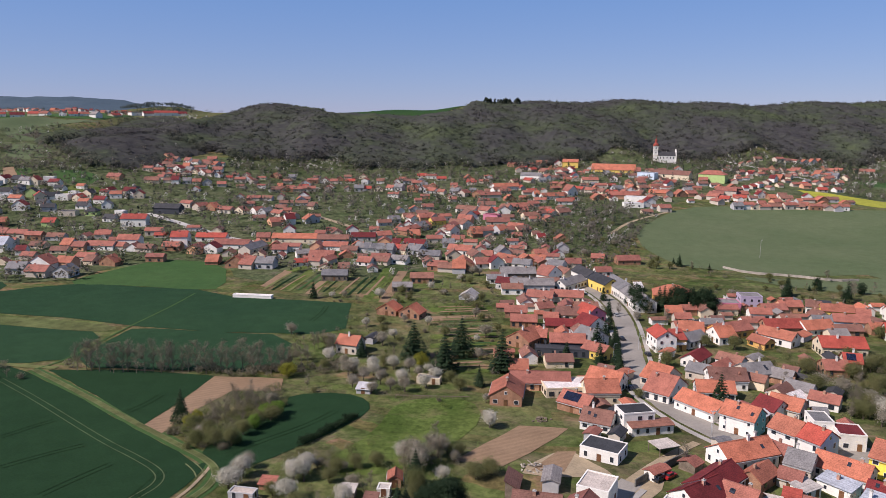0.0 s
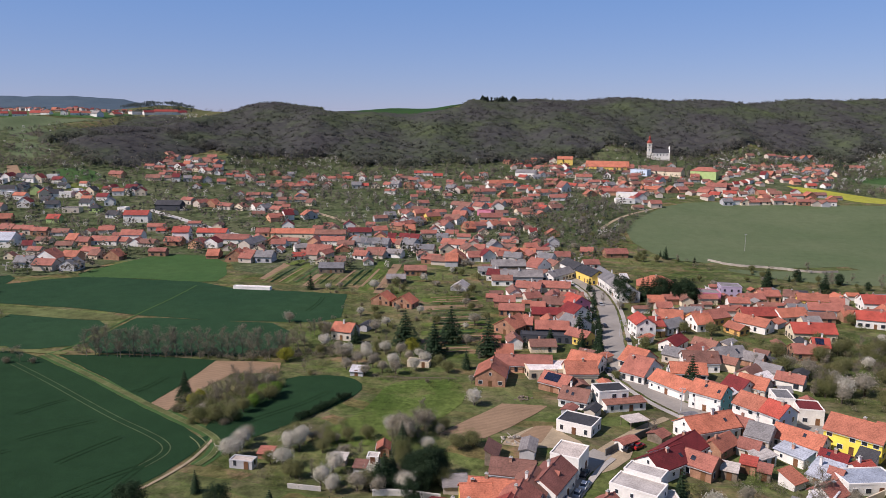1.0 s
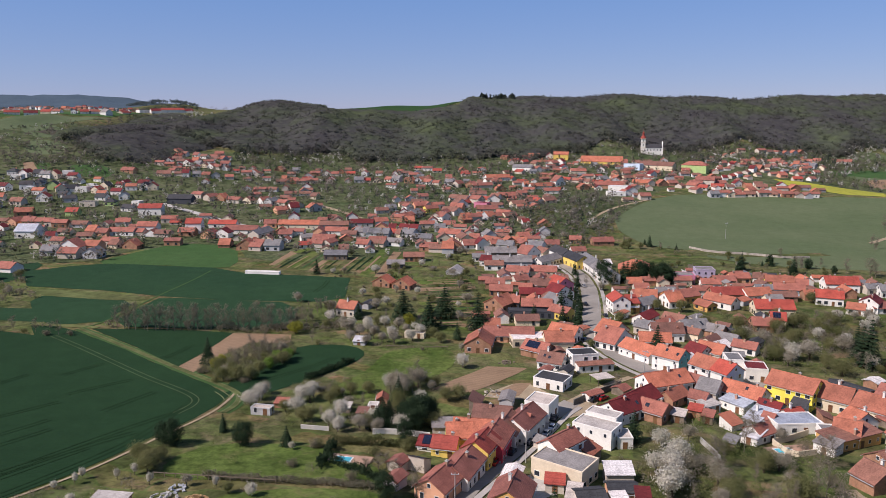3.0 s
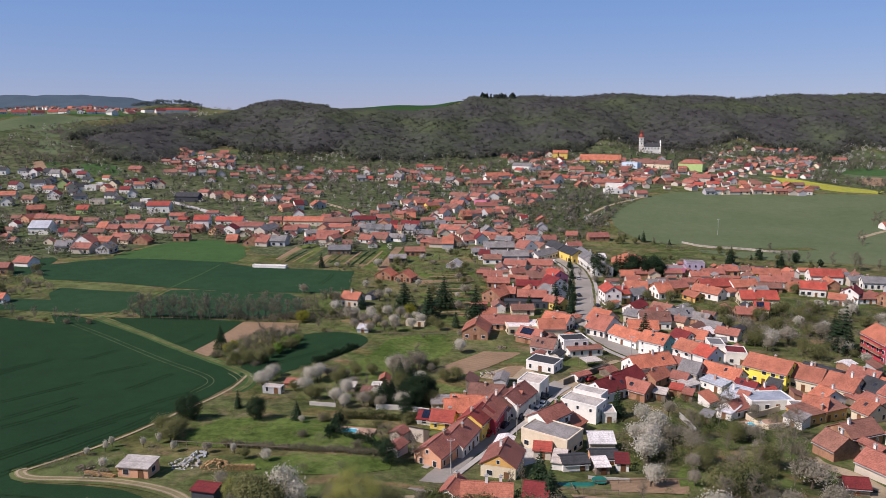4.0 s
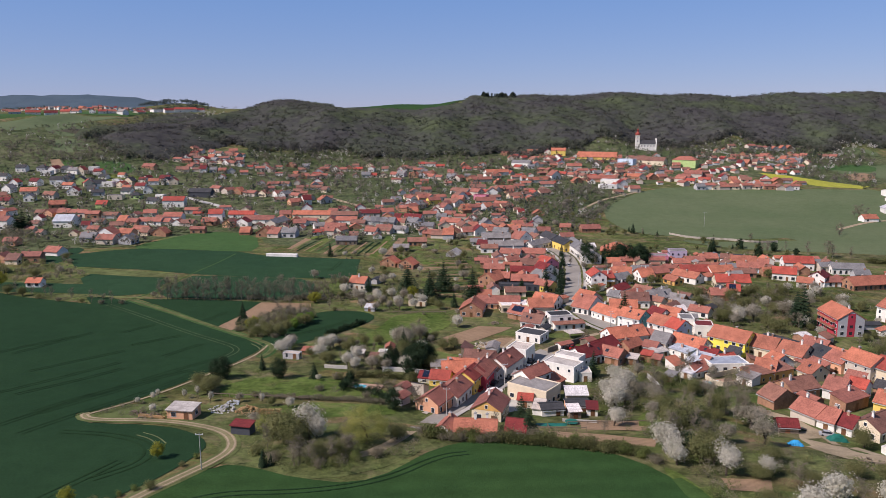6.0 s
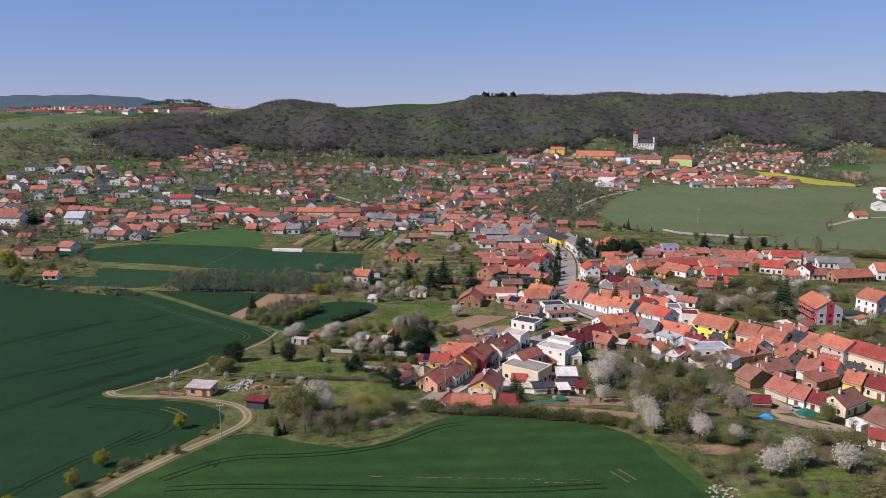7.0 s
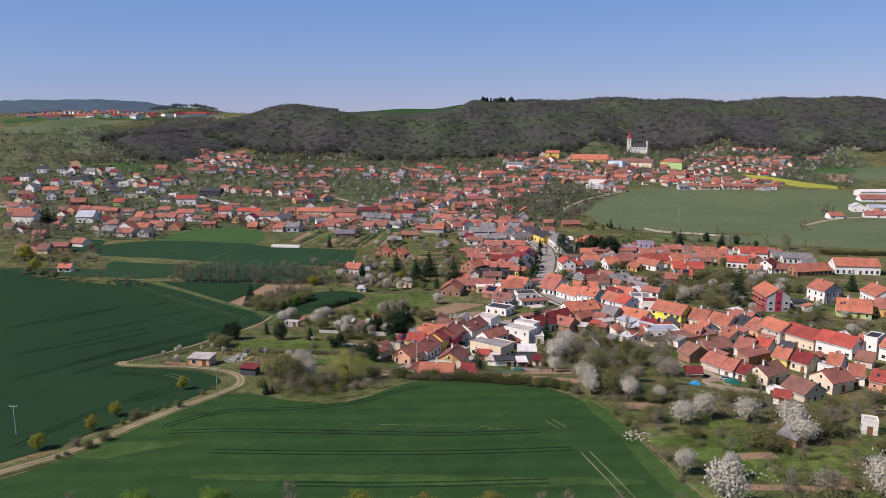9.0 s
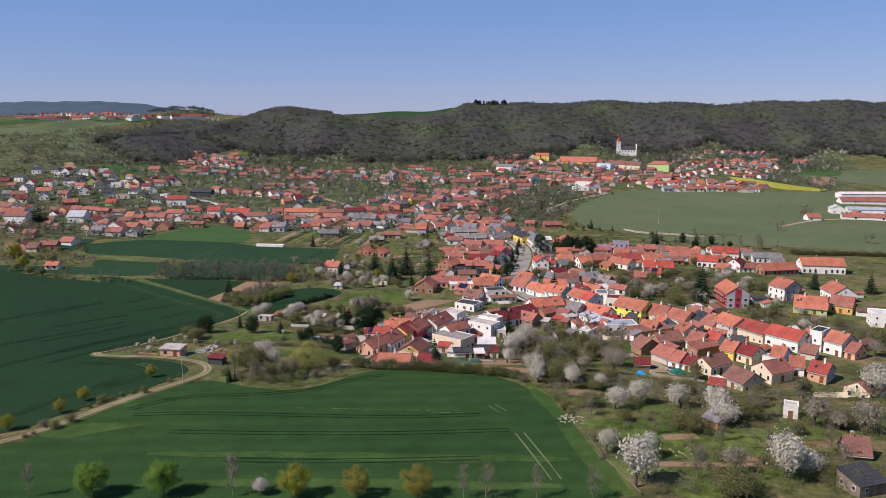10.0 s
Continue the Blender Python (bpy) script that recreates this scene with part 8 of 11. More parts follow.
tree("bare", -12.0, 65.5, 6.5, broad=1.7)
tree("olive", -18.5, 63.5, 5.5, broad=1.3)
tree("olive", -14.0, 66.0, 5.5, broad=1.3)
tree("olive", -2.0, 77.0, 5, broad=1.4)
tree("conifer", -31.2, 59.8, 4.5)
tree("conifer", -29.5, 60.4, 3)
tree("blossom", -76.0, 108.9, 3.2, broad=0.6)
tree("blossom", -75.6, 111.9, 3.2, broad=0.6)
tree("blossom", -67.5, 111.5, 3.2, broad=0.6)
tree("blossom", -64.8, 114.5, 3.2, broad=0.6)
tree("blossom", -59.1, 109.0, 3.2, broad=0.6)
tree("blossom", -43.3, 107.6, 3.2, broad=0.6)
copse("dry_bushes", [(-85.5, 93.9), (-86.5, 101.1), (-80.4, 106.5), (-71.7, 104.6), (-66.9, 92.7), (-75.3, 91.1)], 34, 0.8, 1.8, L_BROWN, "low dry scrub inside the bend of the track", 301, clumps=150, size=0.45, wide=0.8, margin=0.1)
tree("bush", -34.3, 66.9, 3.5)
tree("bush", -29.8, 63.6, 3.5)
tree("bush", -15.1, 60.8, 3.5)
tree("bush", -18.1, 58.9, 3.5)
tree("bush", -10.3, 62.8, 3.5)
tree("bush", -5.6, 65.5, 3.5)
tree("pine", -62.6, 133.3, 8)
tree("pine", -65.0, 134.10000000000002, 7)
tree("pine", -44.3, 133.5, 7.5, broad=1.1)
tree("olive", -66.7, 123.7, 6)
tree("olive", -62.4, 119.7, 6)
tree("conifer", -33.0, 133.4, 6)
tree("conifer", -52.6, 143.8, 6)
tree("conifer", -10.3, 273.0, 15, broad=1.45)
tree("conifer", 8.1, 276.4, 16, broad=1.3)
tree("conifer", 1.4, 257.6, 15, broad=1.5)
tree("conifer", 22.3, 258.1, 16, broad=1.1)
tree("conifer", 13.2, 242.2, 8)
tree("conifer", -30.5, 273.6, 8)
tree("conifer", 48.0, 270.2, 8)
tree("pine", 125.9, 340.8, 13)
tree("conifer", 120.5, 344.7, 13)
tree("pine", 113.6, 344.3, 13)
tree("conifer", 107.3, 346.1, 13)
tree("pine", 96.3, 350.9, 13)
tree("conifer", 93.5, 356.3, 13)
tree("conifer", 61.3, 280.7, 13)
tree("conifer", 67.9, 295.6, 10)
tree("conifer", 68.0, 280.8, 10)
tree("conifer", 65.5, 260.5, 10)
tree("conifer", 180.4, 377.7, 10)
tree("conifer", -76.7, 206.4, 10)
copse("garden_bushes", [(147.1, 253.2), (171.1, 274.4), (190.9, 266.1), (146.3, 190.0), (132.1, 193.2), (128.5, 213.4)], 120, 1.2, 3.2, L_OLIVE, "dull green garden bushes", 401, clumps=60, size=0.5)
copse("garden_bushes", [(147.1, 253.2), (171.1, 274.4), (190.9, 266.1), (146.3, 190.0), (132.1, 193.2), (128.5, 213.4)], 110, 1.2, 3.6, L_BROWN, "leafless brown garden bushes", 402, clumps=60, size=0.5)
tree("bare", 158.0, 262.0, 6, broad=1.2)
tree("bare", 165.8, 248.2, 8, broad=1.2)
tree("bare", 149.6, 232.4, 7, broad=1.2)
tree("bare", 164.3, 232.7, 7, broad=1.2)
tree("bare", 157.3, 214.0, 8, broad=1.2)
tree("bare", 136.4, 218.0, 6, broad=1.2)
tree("bare", 145.8, 207.3, 8, broad=1.2)
tree("bare", 171.4, 268.3, 6, broad=1.2)
tree("olive", 157.7, 227.7, 6, broad=1.2)
tree("olive", 151.6, 242.5, 5, broad=1.2)
tree("olive", 145.5, 197.1, 7, broad=1.2)
copse("valley_scrub", [(-377.0, 497.5), (-352.5, 506.3), (-307.3, 458.5), (-263.8, 392.2), (-284.3, 384.9), (-306.0, 380.6)], 60, 4, 8, L_BROWN, "leafless trees along the stream", 501, clumps=90, size=0.6)
copse("valley_scrub", [(-377.0, 497.5), (-352.5, 506.3), (-307.3, 458.5), (-263.8, 392.2), (-284.3, 384.9), (-306.0, 380.6)], 30, 3, 6, L_OLIVE, "budding trees along the stream", 502, clumps=90, size=0.6)
copse("valley_scrub", [(-269.8, 359.2), (-238.1, 349.8), (-212.3, 312.7), (-225.1, 304.1), (-252.5, 304.0), (-277.3, 349.0)], 30, 3, 6, L_OLIVE, "budding trees along the stream", 503, clumps=90, size=0.6)
tree("yellow", -248.8, 312.5, 11)
tree("blossom", 82.3, 4.6, 7, broad=0.8)
tree("blossom", 81.0, 54.3, 5, broad=0.9)
tree("bare", 105.2, 41.5, 7, broad=1.3)
tree("olive", 104.6, 50.9, 5, broad=1.3)
tree("bare", 116.0, 34.3, 6, broad=1.3)
tree("olive", 74.0, 39.0, 5, broad=1.3)
tree("bare", 93.8, 41.2, 6, broad=1.3)
tree("bare", 136.5, 33.9, 7, broad=1.3)
tree("olive", 135.5, 23.4, 6, broad=1.3)
tree("bare", 85.5, 50.4, 6, broad=1.3)
tree("conifer", -64.6, 364.1, 10)
tree("bare", 303.6, 452.3, 9, broad=1.3)
tree("bare", 297.4, 443.1, 6, broad=1.3)
tree("bare", 343.7, 391.0, 9, broad=1.3)
tree("bare", 341.7, 395.8, 7, broad=1.3)
tree("bare", 360.7, 532.9, 14, broad=1.3)
tree("bare", 362.6, 525.8, 12, broad=1.3)
tree("bare", 360.3, 539.9, 12, broad=1.3)
hedge([(266.9, 349.0), (284.4, 345.6), (306.6, 344.3), (326.2, 340.7)], 4.0, 3.0, L_HEDGE, "overgrown scrub along the lower field edge")
tree("conifer", -311.6, 454.4, 19)
tree("conifer", -310.6, 461.5, 15)
tree("conifer", -313.0, 449.8, 17)
tree("bare", 211.3, 373.5, 10, broad=1.3)
tree("bare", 218.4, 380.9, 8, broad=1.3)
tree("bare", 241.3, 373.9, 10, broad=1.3)
tree("bare", 251.0, 367.1, 12, broad=1.3)
tree("bare", 252.4, 363.8, 10, broad=1.3)
tree("bare", 235.7, 392.3, 6, broad=1.3)
tree("bare", 263.8, 363.9, 8, broad=1.3)
tree("bare", 222.0, 416.6, 8, broad=1.3)
tree("bare", 304.8, 461.0, 7, broad=1.3)
tree("bare", 317.9, 481.8, 6, broad=1.3)
tree("pine", 206.4, 366.3, 7)
tree("pine", 225.1, 386.6, 7)
tree("pine", 234.2, 373.9, 5)
tree("pine", 207.8, 400.1, 7)
tree("conifer", 159.7, 206.6, 19, broad=0.85)
tree("conifer", 159.7, 211.4, 15)
tree("conifer", 88.6, 222.6, 12)
tree("conifer", 165.3, 224.6, 12)
tree("conifer", 230.9, 239.8, 12)
tree("conifer", 255.6, 229.7, 12)
tree("conifer", 205.0, 199.5, 10)
tree("conifer", 59.5, 142.4, 10)
tree("conifer", 30.4, 92.1, 9.5)
tree("olive", 4.0, 151.3, 6)
tree("pine", -4.2, 154.6, 6)
tree("blossom", -42.4, 266.1, 6)
tree("blossom", -31.7, 256.3, 6)
tree("blossom", 14.6, 205.4, 6)
tree("blossom", -33.1, 173.2, 6)
tree("blossom", -35.9, 169.2, 6)
tree("blossom", -9.4, 180.6, 6)
tree("blossom", -48.7, 170.5, 6)
tree("blossom", -50.4, 164.1, 6)
tree("blossom", -25.4, 258.8, 5.5)
tree("pale", -20.8, 243.3, 6.5)
tree("pale", -17.0, 237.4, 5.0)
tree("blossom", -13.6, 243.4, 5.5)
tree("pale", -11.3, 255.9, 6.5)
tree("pale", -22.8, 233.4, 5.0)
tree("blossom", -17.4, 259.0, 5.5)
tree("pale", -27.0, 247.0, 6.5)
tree("pale", -8.0, 250.0, 5.0)
tree("blossom", -24.0, 252.0, 5.5)
tree("pale", -12.0, 236.0, 6.5)
tree("pale", -30.0, 240.0, 5.0)
tree("blossom", -5.0, 240.0, 5.5)
tree("pale", -33.0, 252.0, 6.5)
tree("pale", -36.0, 262.0, 5.0)
tree("blossom", -2.0, 247.0, 5.5)
tree("pale", -0.6, 183.7, 7)
tree("pale", -5.6, 176.4, 7)
tree("bare", 63.4, 179.1, 7, broad=1.4)
tree("blossom", 62.5, 69.1, 8)
tree("blossom", -48.8, 164.5, 6)
tree("blossom", -33.3, 168.4, 6)
tree("blossom", -35.5, 157.6, 6)
tree("blossom", -24.2, 147.6, 6)
tree("blossom", 59.8, 121.5, 6)
tree("blossom", 66.3, 138.8, 6)
tree("blossom", 55.5, 92.2, 6)
tree("blossom", 63.5, 67.3, 6)
tree("blossom", 71.9, 62.8, 7.2)
tree("pale", 62.8, 111.3, 6)
tree("pale", 68.1, 121.5, 6)
tree("pale", 92.5, 208.9, 6)
tree("pale", 87.7, 215.7, 6)
tree("pale", 74.7, 142.8, 6)
tree("bare", 89.5, 94.9, 7)
tree("bare", 84.7, 102.7, 7)
tree("olive", 118.3, 83.8, 7)
tree("blossom", 73.1, 8.0, 6.6, broad=1)
tree("blossom", 75.7, -9.5, 12.0, broad=0.85)
tree("blossom", 81.2, 36.8, 7.2, broad=1)
tree("blossom", 89.1, 41.7, 7.8, broad=1)
tree("blossom", 98.9, 37.7, 7.8, broad=0.9)
tree("blossom", 72.0, 55.6, 7.8, broad=1)
tree("blossom", 62.9, 61.4, 6, broad=1)
tree("blossom", 106.2, 30.4, 9.6, broad=0.9)
tree("blossom", 106.3, 24.7, 7.2, broad=1)
tree("pale", 98.3, -3.8, 7.5, broad=1)
tree("blossom", 108.3, -5.7, 12.0, broad=0.75)
tree("blossom", 113.6, -5.6, 7.2, broad=1)
tree("pale", 138.3, 19.5, 11, broad=0.9)
tree("pale", 128.8, 24.4, 9, broad=0.9)
tree("pale", 133.6, 22.3, 6, broad=1.1)
tree("blossom", 158.3, 52.3, 10.8, broad=0.9)
tree("pale", 88.8, 75.4, 7, broad=1.1)
tree("bare", 89.4, -6.1, 9, broad=0.9)
tree("bare", 90.7, -4.7, 7, broad=1)
tree("olive", 95.5, 21.5, 6, broad=1.5)
tree("olive", 96.5, 20.0, 5, broad=1.5)
tree("bare", 102.0, 14.5, 7, broad=1.2)
tree("bare", 114.7, 28.5, 8, broad=1.5)
tree("bare", 117.2, 29.8, 8, broad=1.5)
tree("olive", 113.3, 29.7, 6, broad=1.4)
tree("olive", 136.3, 47.4, 8, broad=0.9)
tree("bare", 133.4, 43.8, 8, broad=1.2)
tree("olive", 95.6, -11.6, 6, broad=1.6)
tree("olive", 96.8, -12.5, 5, broad=1.6)
tree("olive", 93.9, -12.6, 5, broad=1.5)
tree("olive", 70.4, 64.7, 10, broad=1.1)
tree("olive", 68.5, 62.1, 8, broad=1.2)
tree("bare", 72.0, 67.4, 9, broad=1.2)
tree("pine", 67.8, 67.3, 6, broad=1.2)
tree("olive", 84.9, 62.5, 4.5, broad=1.4)
tree("olive", 78.4, 54.1, 4, broad=1.4)
tree("bare", 73.6, 31.8, 6, broad=1.4)
tree("olive", 82.0, 27.8, 4, broad=1.4)
tree("bare", 125.2, 9.1, 7, broad=1.3)
tree("olive", 116.5, -6.1, 5, broad=1.5)
tree("bare", 122.4, -2.8, 7, broad=1.2)
tree("olive", 121.2, -8.6, 5, broad=1.4)
tree("bare", 87.1, 18.4, 5, broad=1.3)
tree("bare", 112.1, 12.0, 5, broad=1.3)
tree("olive", 100.0, 54.6, 5, broad=1.3)
tree("bare", 108.3, 54.8, 7, broad=1.3)
tree("olive", 123.4, 47.1, 5, broad=1.4)
tree("bare", 126.6, 39.8, 7, broad=1.3)
tree("bare", -128.6, 250.5, 11.4, "alders on the stream")
tree("bare", -125.9, 251.9, 11.7, "alders on the stream")
tree("bare", -124.1, 251.2, 12.4, "alders on the stream")
tree("bare", -120.8, 250.5, 13.0, "alders on the stream")
tree("bare", -116.7, 250.0, 11.2, "alders on the stream")
tree("bare", -115.1, 249.1, 11.7, "alders on the stream")
tree("bare", -112.2, 250.1, 12.1, "alders on the stream")
tree("bare", -110.7, 250.5, 12.2, "alders on the stream")
tree("bare", -107.3, 249.5, 9.6, "alders on the stream")
tree("bare", -104.4, 249.7, 12.0, "alders on the stream")
tree("bare", -102.2, 251.9, 12.7, "alders on the stream")
tree("bare", -98.6, 249.8, 11.1, "alders on the stream")
tree("bare", -97.1, 253.3, 9.8, "alders on the stream")
tree("bare", -95.4, 252.1, 12.9, "alders on the stream")
tree("bare", -92.0, 252.1, 10.6, "alders on the stream")
tree("bare", -89.8, 251.9, 10.7, "alders on the stream")
tree("bare", -86.7, 251.7, 12.7, "alders on the stream")
tree("bare", -83.1, 250.6, 12.5, "alders on the stream")
tree("bare", -81.2, 251.3, 10.1, "alders on the stream")
tree("bare", -78.4, 252.7, 12.7, "alders on the stream")
tree("bare", -76.0, 251.8, 10.2, "alders on the stream")
tree("bare", -74.6, 255.2, 10.5, "alders on the stream")
tree("bare", -71.5, 255.3, 13.0, "alders on the stream")
tree("bare", -68.9, 255.2, 10.9, "alders on the stream")
tree("bare", -66.5, 252.3, 12.2, "alders on the stream")
tree("bare", -65.3, 255.9, 11.7, "alders on the stream")
tree("bare", -60.5, 252.6, 10.7, "alders on the stream")
tree("bare", -57.3, 252.4, 11.3, "alders on the stream")
tree("bare", -56.4, 254.1, 9.8, "alders on the stream")
tree("bare", -54.5, 255.1, 10.2, "alders on the stream")
tree("bare", -60.2, 271.0, 6.5, "alders on the stream")
tree("bare", -55.4, 259.3, 6.9, "alders on the stream")
tree("bare", -55.3, 267.8, 7.1, "alders on the stream")
tree("bare", -54.5, 267.2, 7.9, "alders on the stream")
tree("bare", -52.0, 263.7, 7.9, "alders on the stream")
tree("bare", -51.3, 268.3, 7.3, "alders on the stream")
tree("bare", -49.9, 265.9, 6.9, "alders on the stream")
tree("bare", -50.2, 282.1, 7.6, "alders on the stream")
tree("bare", -48.9, 283.5, 7.7, "alders on the stream")
tree("bare", -46.8, 284.5, 7.9, "alders on the stream")
tree("bare", -43.7, 276.3, 7.4, "alders on the stream")
tree("bare", -42.7, 276.9, 8.1, "alders on the stream")
tree("bare", -42.2, 279.3, 6.2, "alders on the stream")
tree("bare", -38.6, 284.5, 6.8, "alders on the stream")
tree("yellow", -7.4, 262.4, 6)
tree("yellow", -53.8, 248.9, 6)
tree("conifer", -76.4, 206.4, 11)
tree("olive", -70.2, 199.4, 6)
tree("olive", -61.6, 189.6, 6)
tree("olive", -56.0, 197.8, 6)
tree("olive", -52.8, 204.4, 6)
tree("olive", -50.6, 208.9, 6)
tree("olive", -57.0, 189.8, 6)
tree("olive", -66.1, 189.4, 6)
tree("olive", -64.9, 195.4, 6)
tree("yellow", -72.5, 201.4, 5)
tree("yellow", -71.2, 204.9, 5)
tree("bare", -65.0, 215.2, 6)
tree("bare", -63.8, 220.1, 6)
tree("bare", -66.2, 210.5, 6)
tree("bare", -60.3, 220.3, 6)
tree("green", -52.8, 211.1, 5)
tree("green", -49.9, 213.6, 5)
tree("green", -53.9, 202.2, 5)
tree("bush", -76.6, 197.0, 3)
tree("bush", -75.7, 199.1, 3)
tree("bush", -58.7, 187.8, 3)
tree("bush", -56.0, 191.8, 3)
tree("bush", -68.5, 187.4, 3)
tree("bush", -49.7, 220.8, 3)
strew(88, [(-74.8, 344.5), (-43.5, 393.4), (25.9, 423.3), (32.7, 333.7), (22.6, 256.8), (13.9, 213.1), (-14.4, 224.7), (-51.2, 236.4)], "pale blossom bare olive pale bush olive bush", 3, 6.5, 11)
strew(33, [(-53.6, 174.0), (-19.4, 190.6), (8.3, 185.3), (3.6, 147.5), (-14.0, 143.0), (-48.0, 146.0)], "blossom olive pale bare olive", 3, 6, 12)
strew(33, [(60.8, 79.8), (90.9, 73.3), (109.8, 49.3), (164.9, 56.4), (125.2, -13.4), (75.1, -14.4), (66.5, 29.5)], "bare olive bare bush bush", 2.5, 5, 13)
strew(38, [(52.2, 115.8), (100.4, 157.1), (104.9, 116.0), (70.8, 55.0), (62.4, 72.8)], "bare bare olive pale bare", 3.5, 7, 14)
strew(40, [(136.2, 237.7), (195.8, 287.6), (232.9, 175.3), (197.8, 113.9), (163.7, 172.8), (138.2, 190.4)], "bare pale olive blossom", 3, 6, 15)
strew(35, [(112.9, 455.6), (177.8, 414.6), (221.9, 358.5), (240.1, 389.4), (170.1, 437.3), (133.4, 508.7)], "olive bare conifer", 2.5, 6, 16)
strew(40, [(76.8, 451.4), (133.8, 526.6), (137.8, 600.6), (53.0, 583.1), (45.9, 500.5)], "olive bare pale", 3, 6, 17)
strew(45, [(22.6, 233.4), (88.5, 406.1), (219.0, 388.7), (149.3, 235.7), (115.7, 197.5), (79.1, 234.2), (36.6, 204.5)], "olive bare pale", 2.5, 5, 18, margin=0.5)
strew(8, [(-89.1, 103.0), (-64.0, 125.2), (-55.6, 146.3), (-6.6, 125.6), (-3.9, 92.0), (-20.4, 73.2), (-51.4, 78.9)], "pale olive blossom", 2, 4.5, 19)
copse("garden_bushes", [(-74.8, 344.5), (-43.5, 393.4), (25.9, 423.3), (32.7, 333.7), (22.6, 256.8), (13.9, 213.1), (-14.4, 224.7), (-51.2, 236.4)], 58, 1.3, 3.8, L_OLIVE, "dull green garden bushes", 200, clumps=150, size=0.45, wide=0.62, margin=0.3)
copse("garden_bushes", [(-74.8, 344.5), (-43.5, 393.4), (25.9, 423.3), (32.7, 333.7), (22.6, 256.8), (13.9, 213.1), (-14.4, 224.7), (-51.2, 236.4)], 45, 1.3, 3.8, L_BROWN, "leafless brown garden bushes", 201, clumps=150, size=0.45, wide=0.62, margin=0.3)
copse("garden_bushes", [(-74.8, 344.5), (-43.5, 393.4), (25.9, 423.3), (32.7, 333.7), (22.6, 256.8), (13.9, 213.1), (-14.4, 224.7), (-51.2, 236.4)], 26, 1.3, 3.8, L_GREEN, "fresh green garden bushes", 202, clumps=150, size=0.45, wide=0.62, margin=0.3)
copse("garden_bushes", [(-53.6, 174.0), (-19.4, 190.6), (8.3, 185.3), (3.5, 151.9), (-14.0, 143.0), (-48.0, 146.0)], 49, 1.3, 3.8, L_OLIVE, "dull green garden bushes", 203, clumps=150, size=0.45, wide=0.62, margin=0.3)
copse("garden_bushes", [(-53.6, 174.0), (-19.4, 190.6), (8.3, 185.3), (3.5, 151.9), (-14.0, 143.0), (-48.0, 146.0)], 38, 1.3, 3.8, L_BROWN, "leafless brown garden bushes", 204, clumps=150, size=0.45, wide=0.62, margin=0.3)
copse("garden_bushes", [(-53.6, 174.0), (-19.4, 190.6), (8.3, 185.3), (3.5, 151.9), (-14.0, 143.0), (-48.0, 146.0)], 22, 1.3, 3.8, L_GREEN, "fresh green garden bushes", 205, clumps=150, size=0.45, wide=0.62, margin=0.3)
copse("garden_bushes", [(60.8, 79.8), (90.9, 73.3), (109.8, 49.3), (164.9, 56.4), (125.2, -13.4), (75.1, -14.4), (66.5, 29.5)], 148, 1.3, 3.8, L_OLIVE, "dull green garden bushes", 206, clumps=150, size=0.45, wide=0.62, margin=0.3)
copse("garden_bushes", [(60.8, 79.8), (90.9, 73.3), (109.8, 49.3), (164.9, 56.4), (125.2, -13.4), (75.1, -14.4), (66.5, 29.5)], 115, 1.3, 3.8, L_BROWN, "leafless brown garden bushes", 207, clumps=150, size=0.45, wide=0.62, margin=0.3)
copse("garden_bushes", [(60.8, 79.8), (90.9, 73.3), (109.8, 49.3), (164.9, 56.4), (125.2, -13.4), (75.1, -14.4), (66.5, 29.5)], 66, 1.3, 3.8, L_GREEN, "fresh green garden bushes", 208, clumps=150, size=0.45, wide=0.62, margin=0.3)
copse("garden_bushes", [(53.6, 122.3), (101.7, 160.5), (108.2, 122.8), (70.8, 55.0), (62.4, 72.8)], 36, 1.3, 3.8, L_OLIVE, "dull green garden bushes", 209, clumps=150, size=0.45, wide=0.62, margin=0.3)
copse("garden_bushes", [(53.6, 122.3), (101.7, 160.5), (108.2, 122.8), (70.8, 55.0), (62.4, 72.8)], 28, 1.3, 3.8, L_BROWN, "leafless brown garden bushes", 210, clumps=150, size=0.45, wide=0.62, margin=0.3)
copse("garden_bushes", [(53.6, 122.3), (101.7, 160.5), (108.2, 122.8), (70.8, 55.0), (62.4, 72.8)], 16, 1.3, 3.8, L_GREEN, "fresh green garden bushes", 211, clumps=150, size=0.45, wide=0.62, margin=0.3)
copse("garden_bushes", [(136.2, 237.7), (195.8, 287.6), (232.9, 175.3), (204.9, 121.3), (163.7, 172.8), (138.2, 190.4)], 31, 1.3, 3.8, L_OLIVE, "dull green garden bushes", 212, clumps=150, size=0.45, wide=0.62, margin=0.3)
copse("garden_bushes", [(136.2, 237.7), (195.8, 287.6), (232.9, 175.3), (204.9, 121.3), (163.7, 172.8), (138.2, 190.4)], 24, 1.3, 3.8, L_BROWN, "leafless brown garden bushes", 213, clumps=150, size=0.45, wide=0.62, margin=0.3)
copse("garden_bushes", [(136.2, 237.7), (195.8, 287.6), (232.9, 175.3), (204.9, 121.3), (163.7, 172.8), (138.2, 190.4)], 14, 1.3, 3.8, L_GREEN, "fresh green garden bushes", 214, clumps=150, size=0.45, wide=0.62, margin=0.3)
copse("garden_bushes", [(22.6, 233.4), (88.5, 406.1), (219.0, 388.7), (149.3, 235.7), (115.7, 197.5), (79.1, 234.2), (36.6, 204.5)], 67, 1.3, 3.8, L_OLIVE, "dull green garden bushes", 215, clumps=150, size=0.45, wide=0.62, margin=0.3)
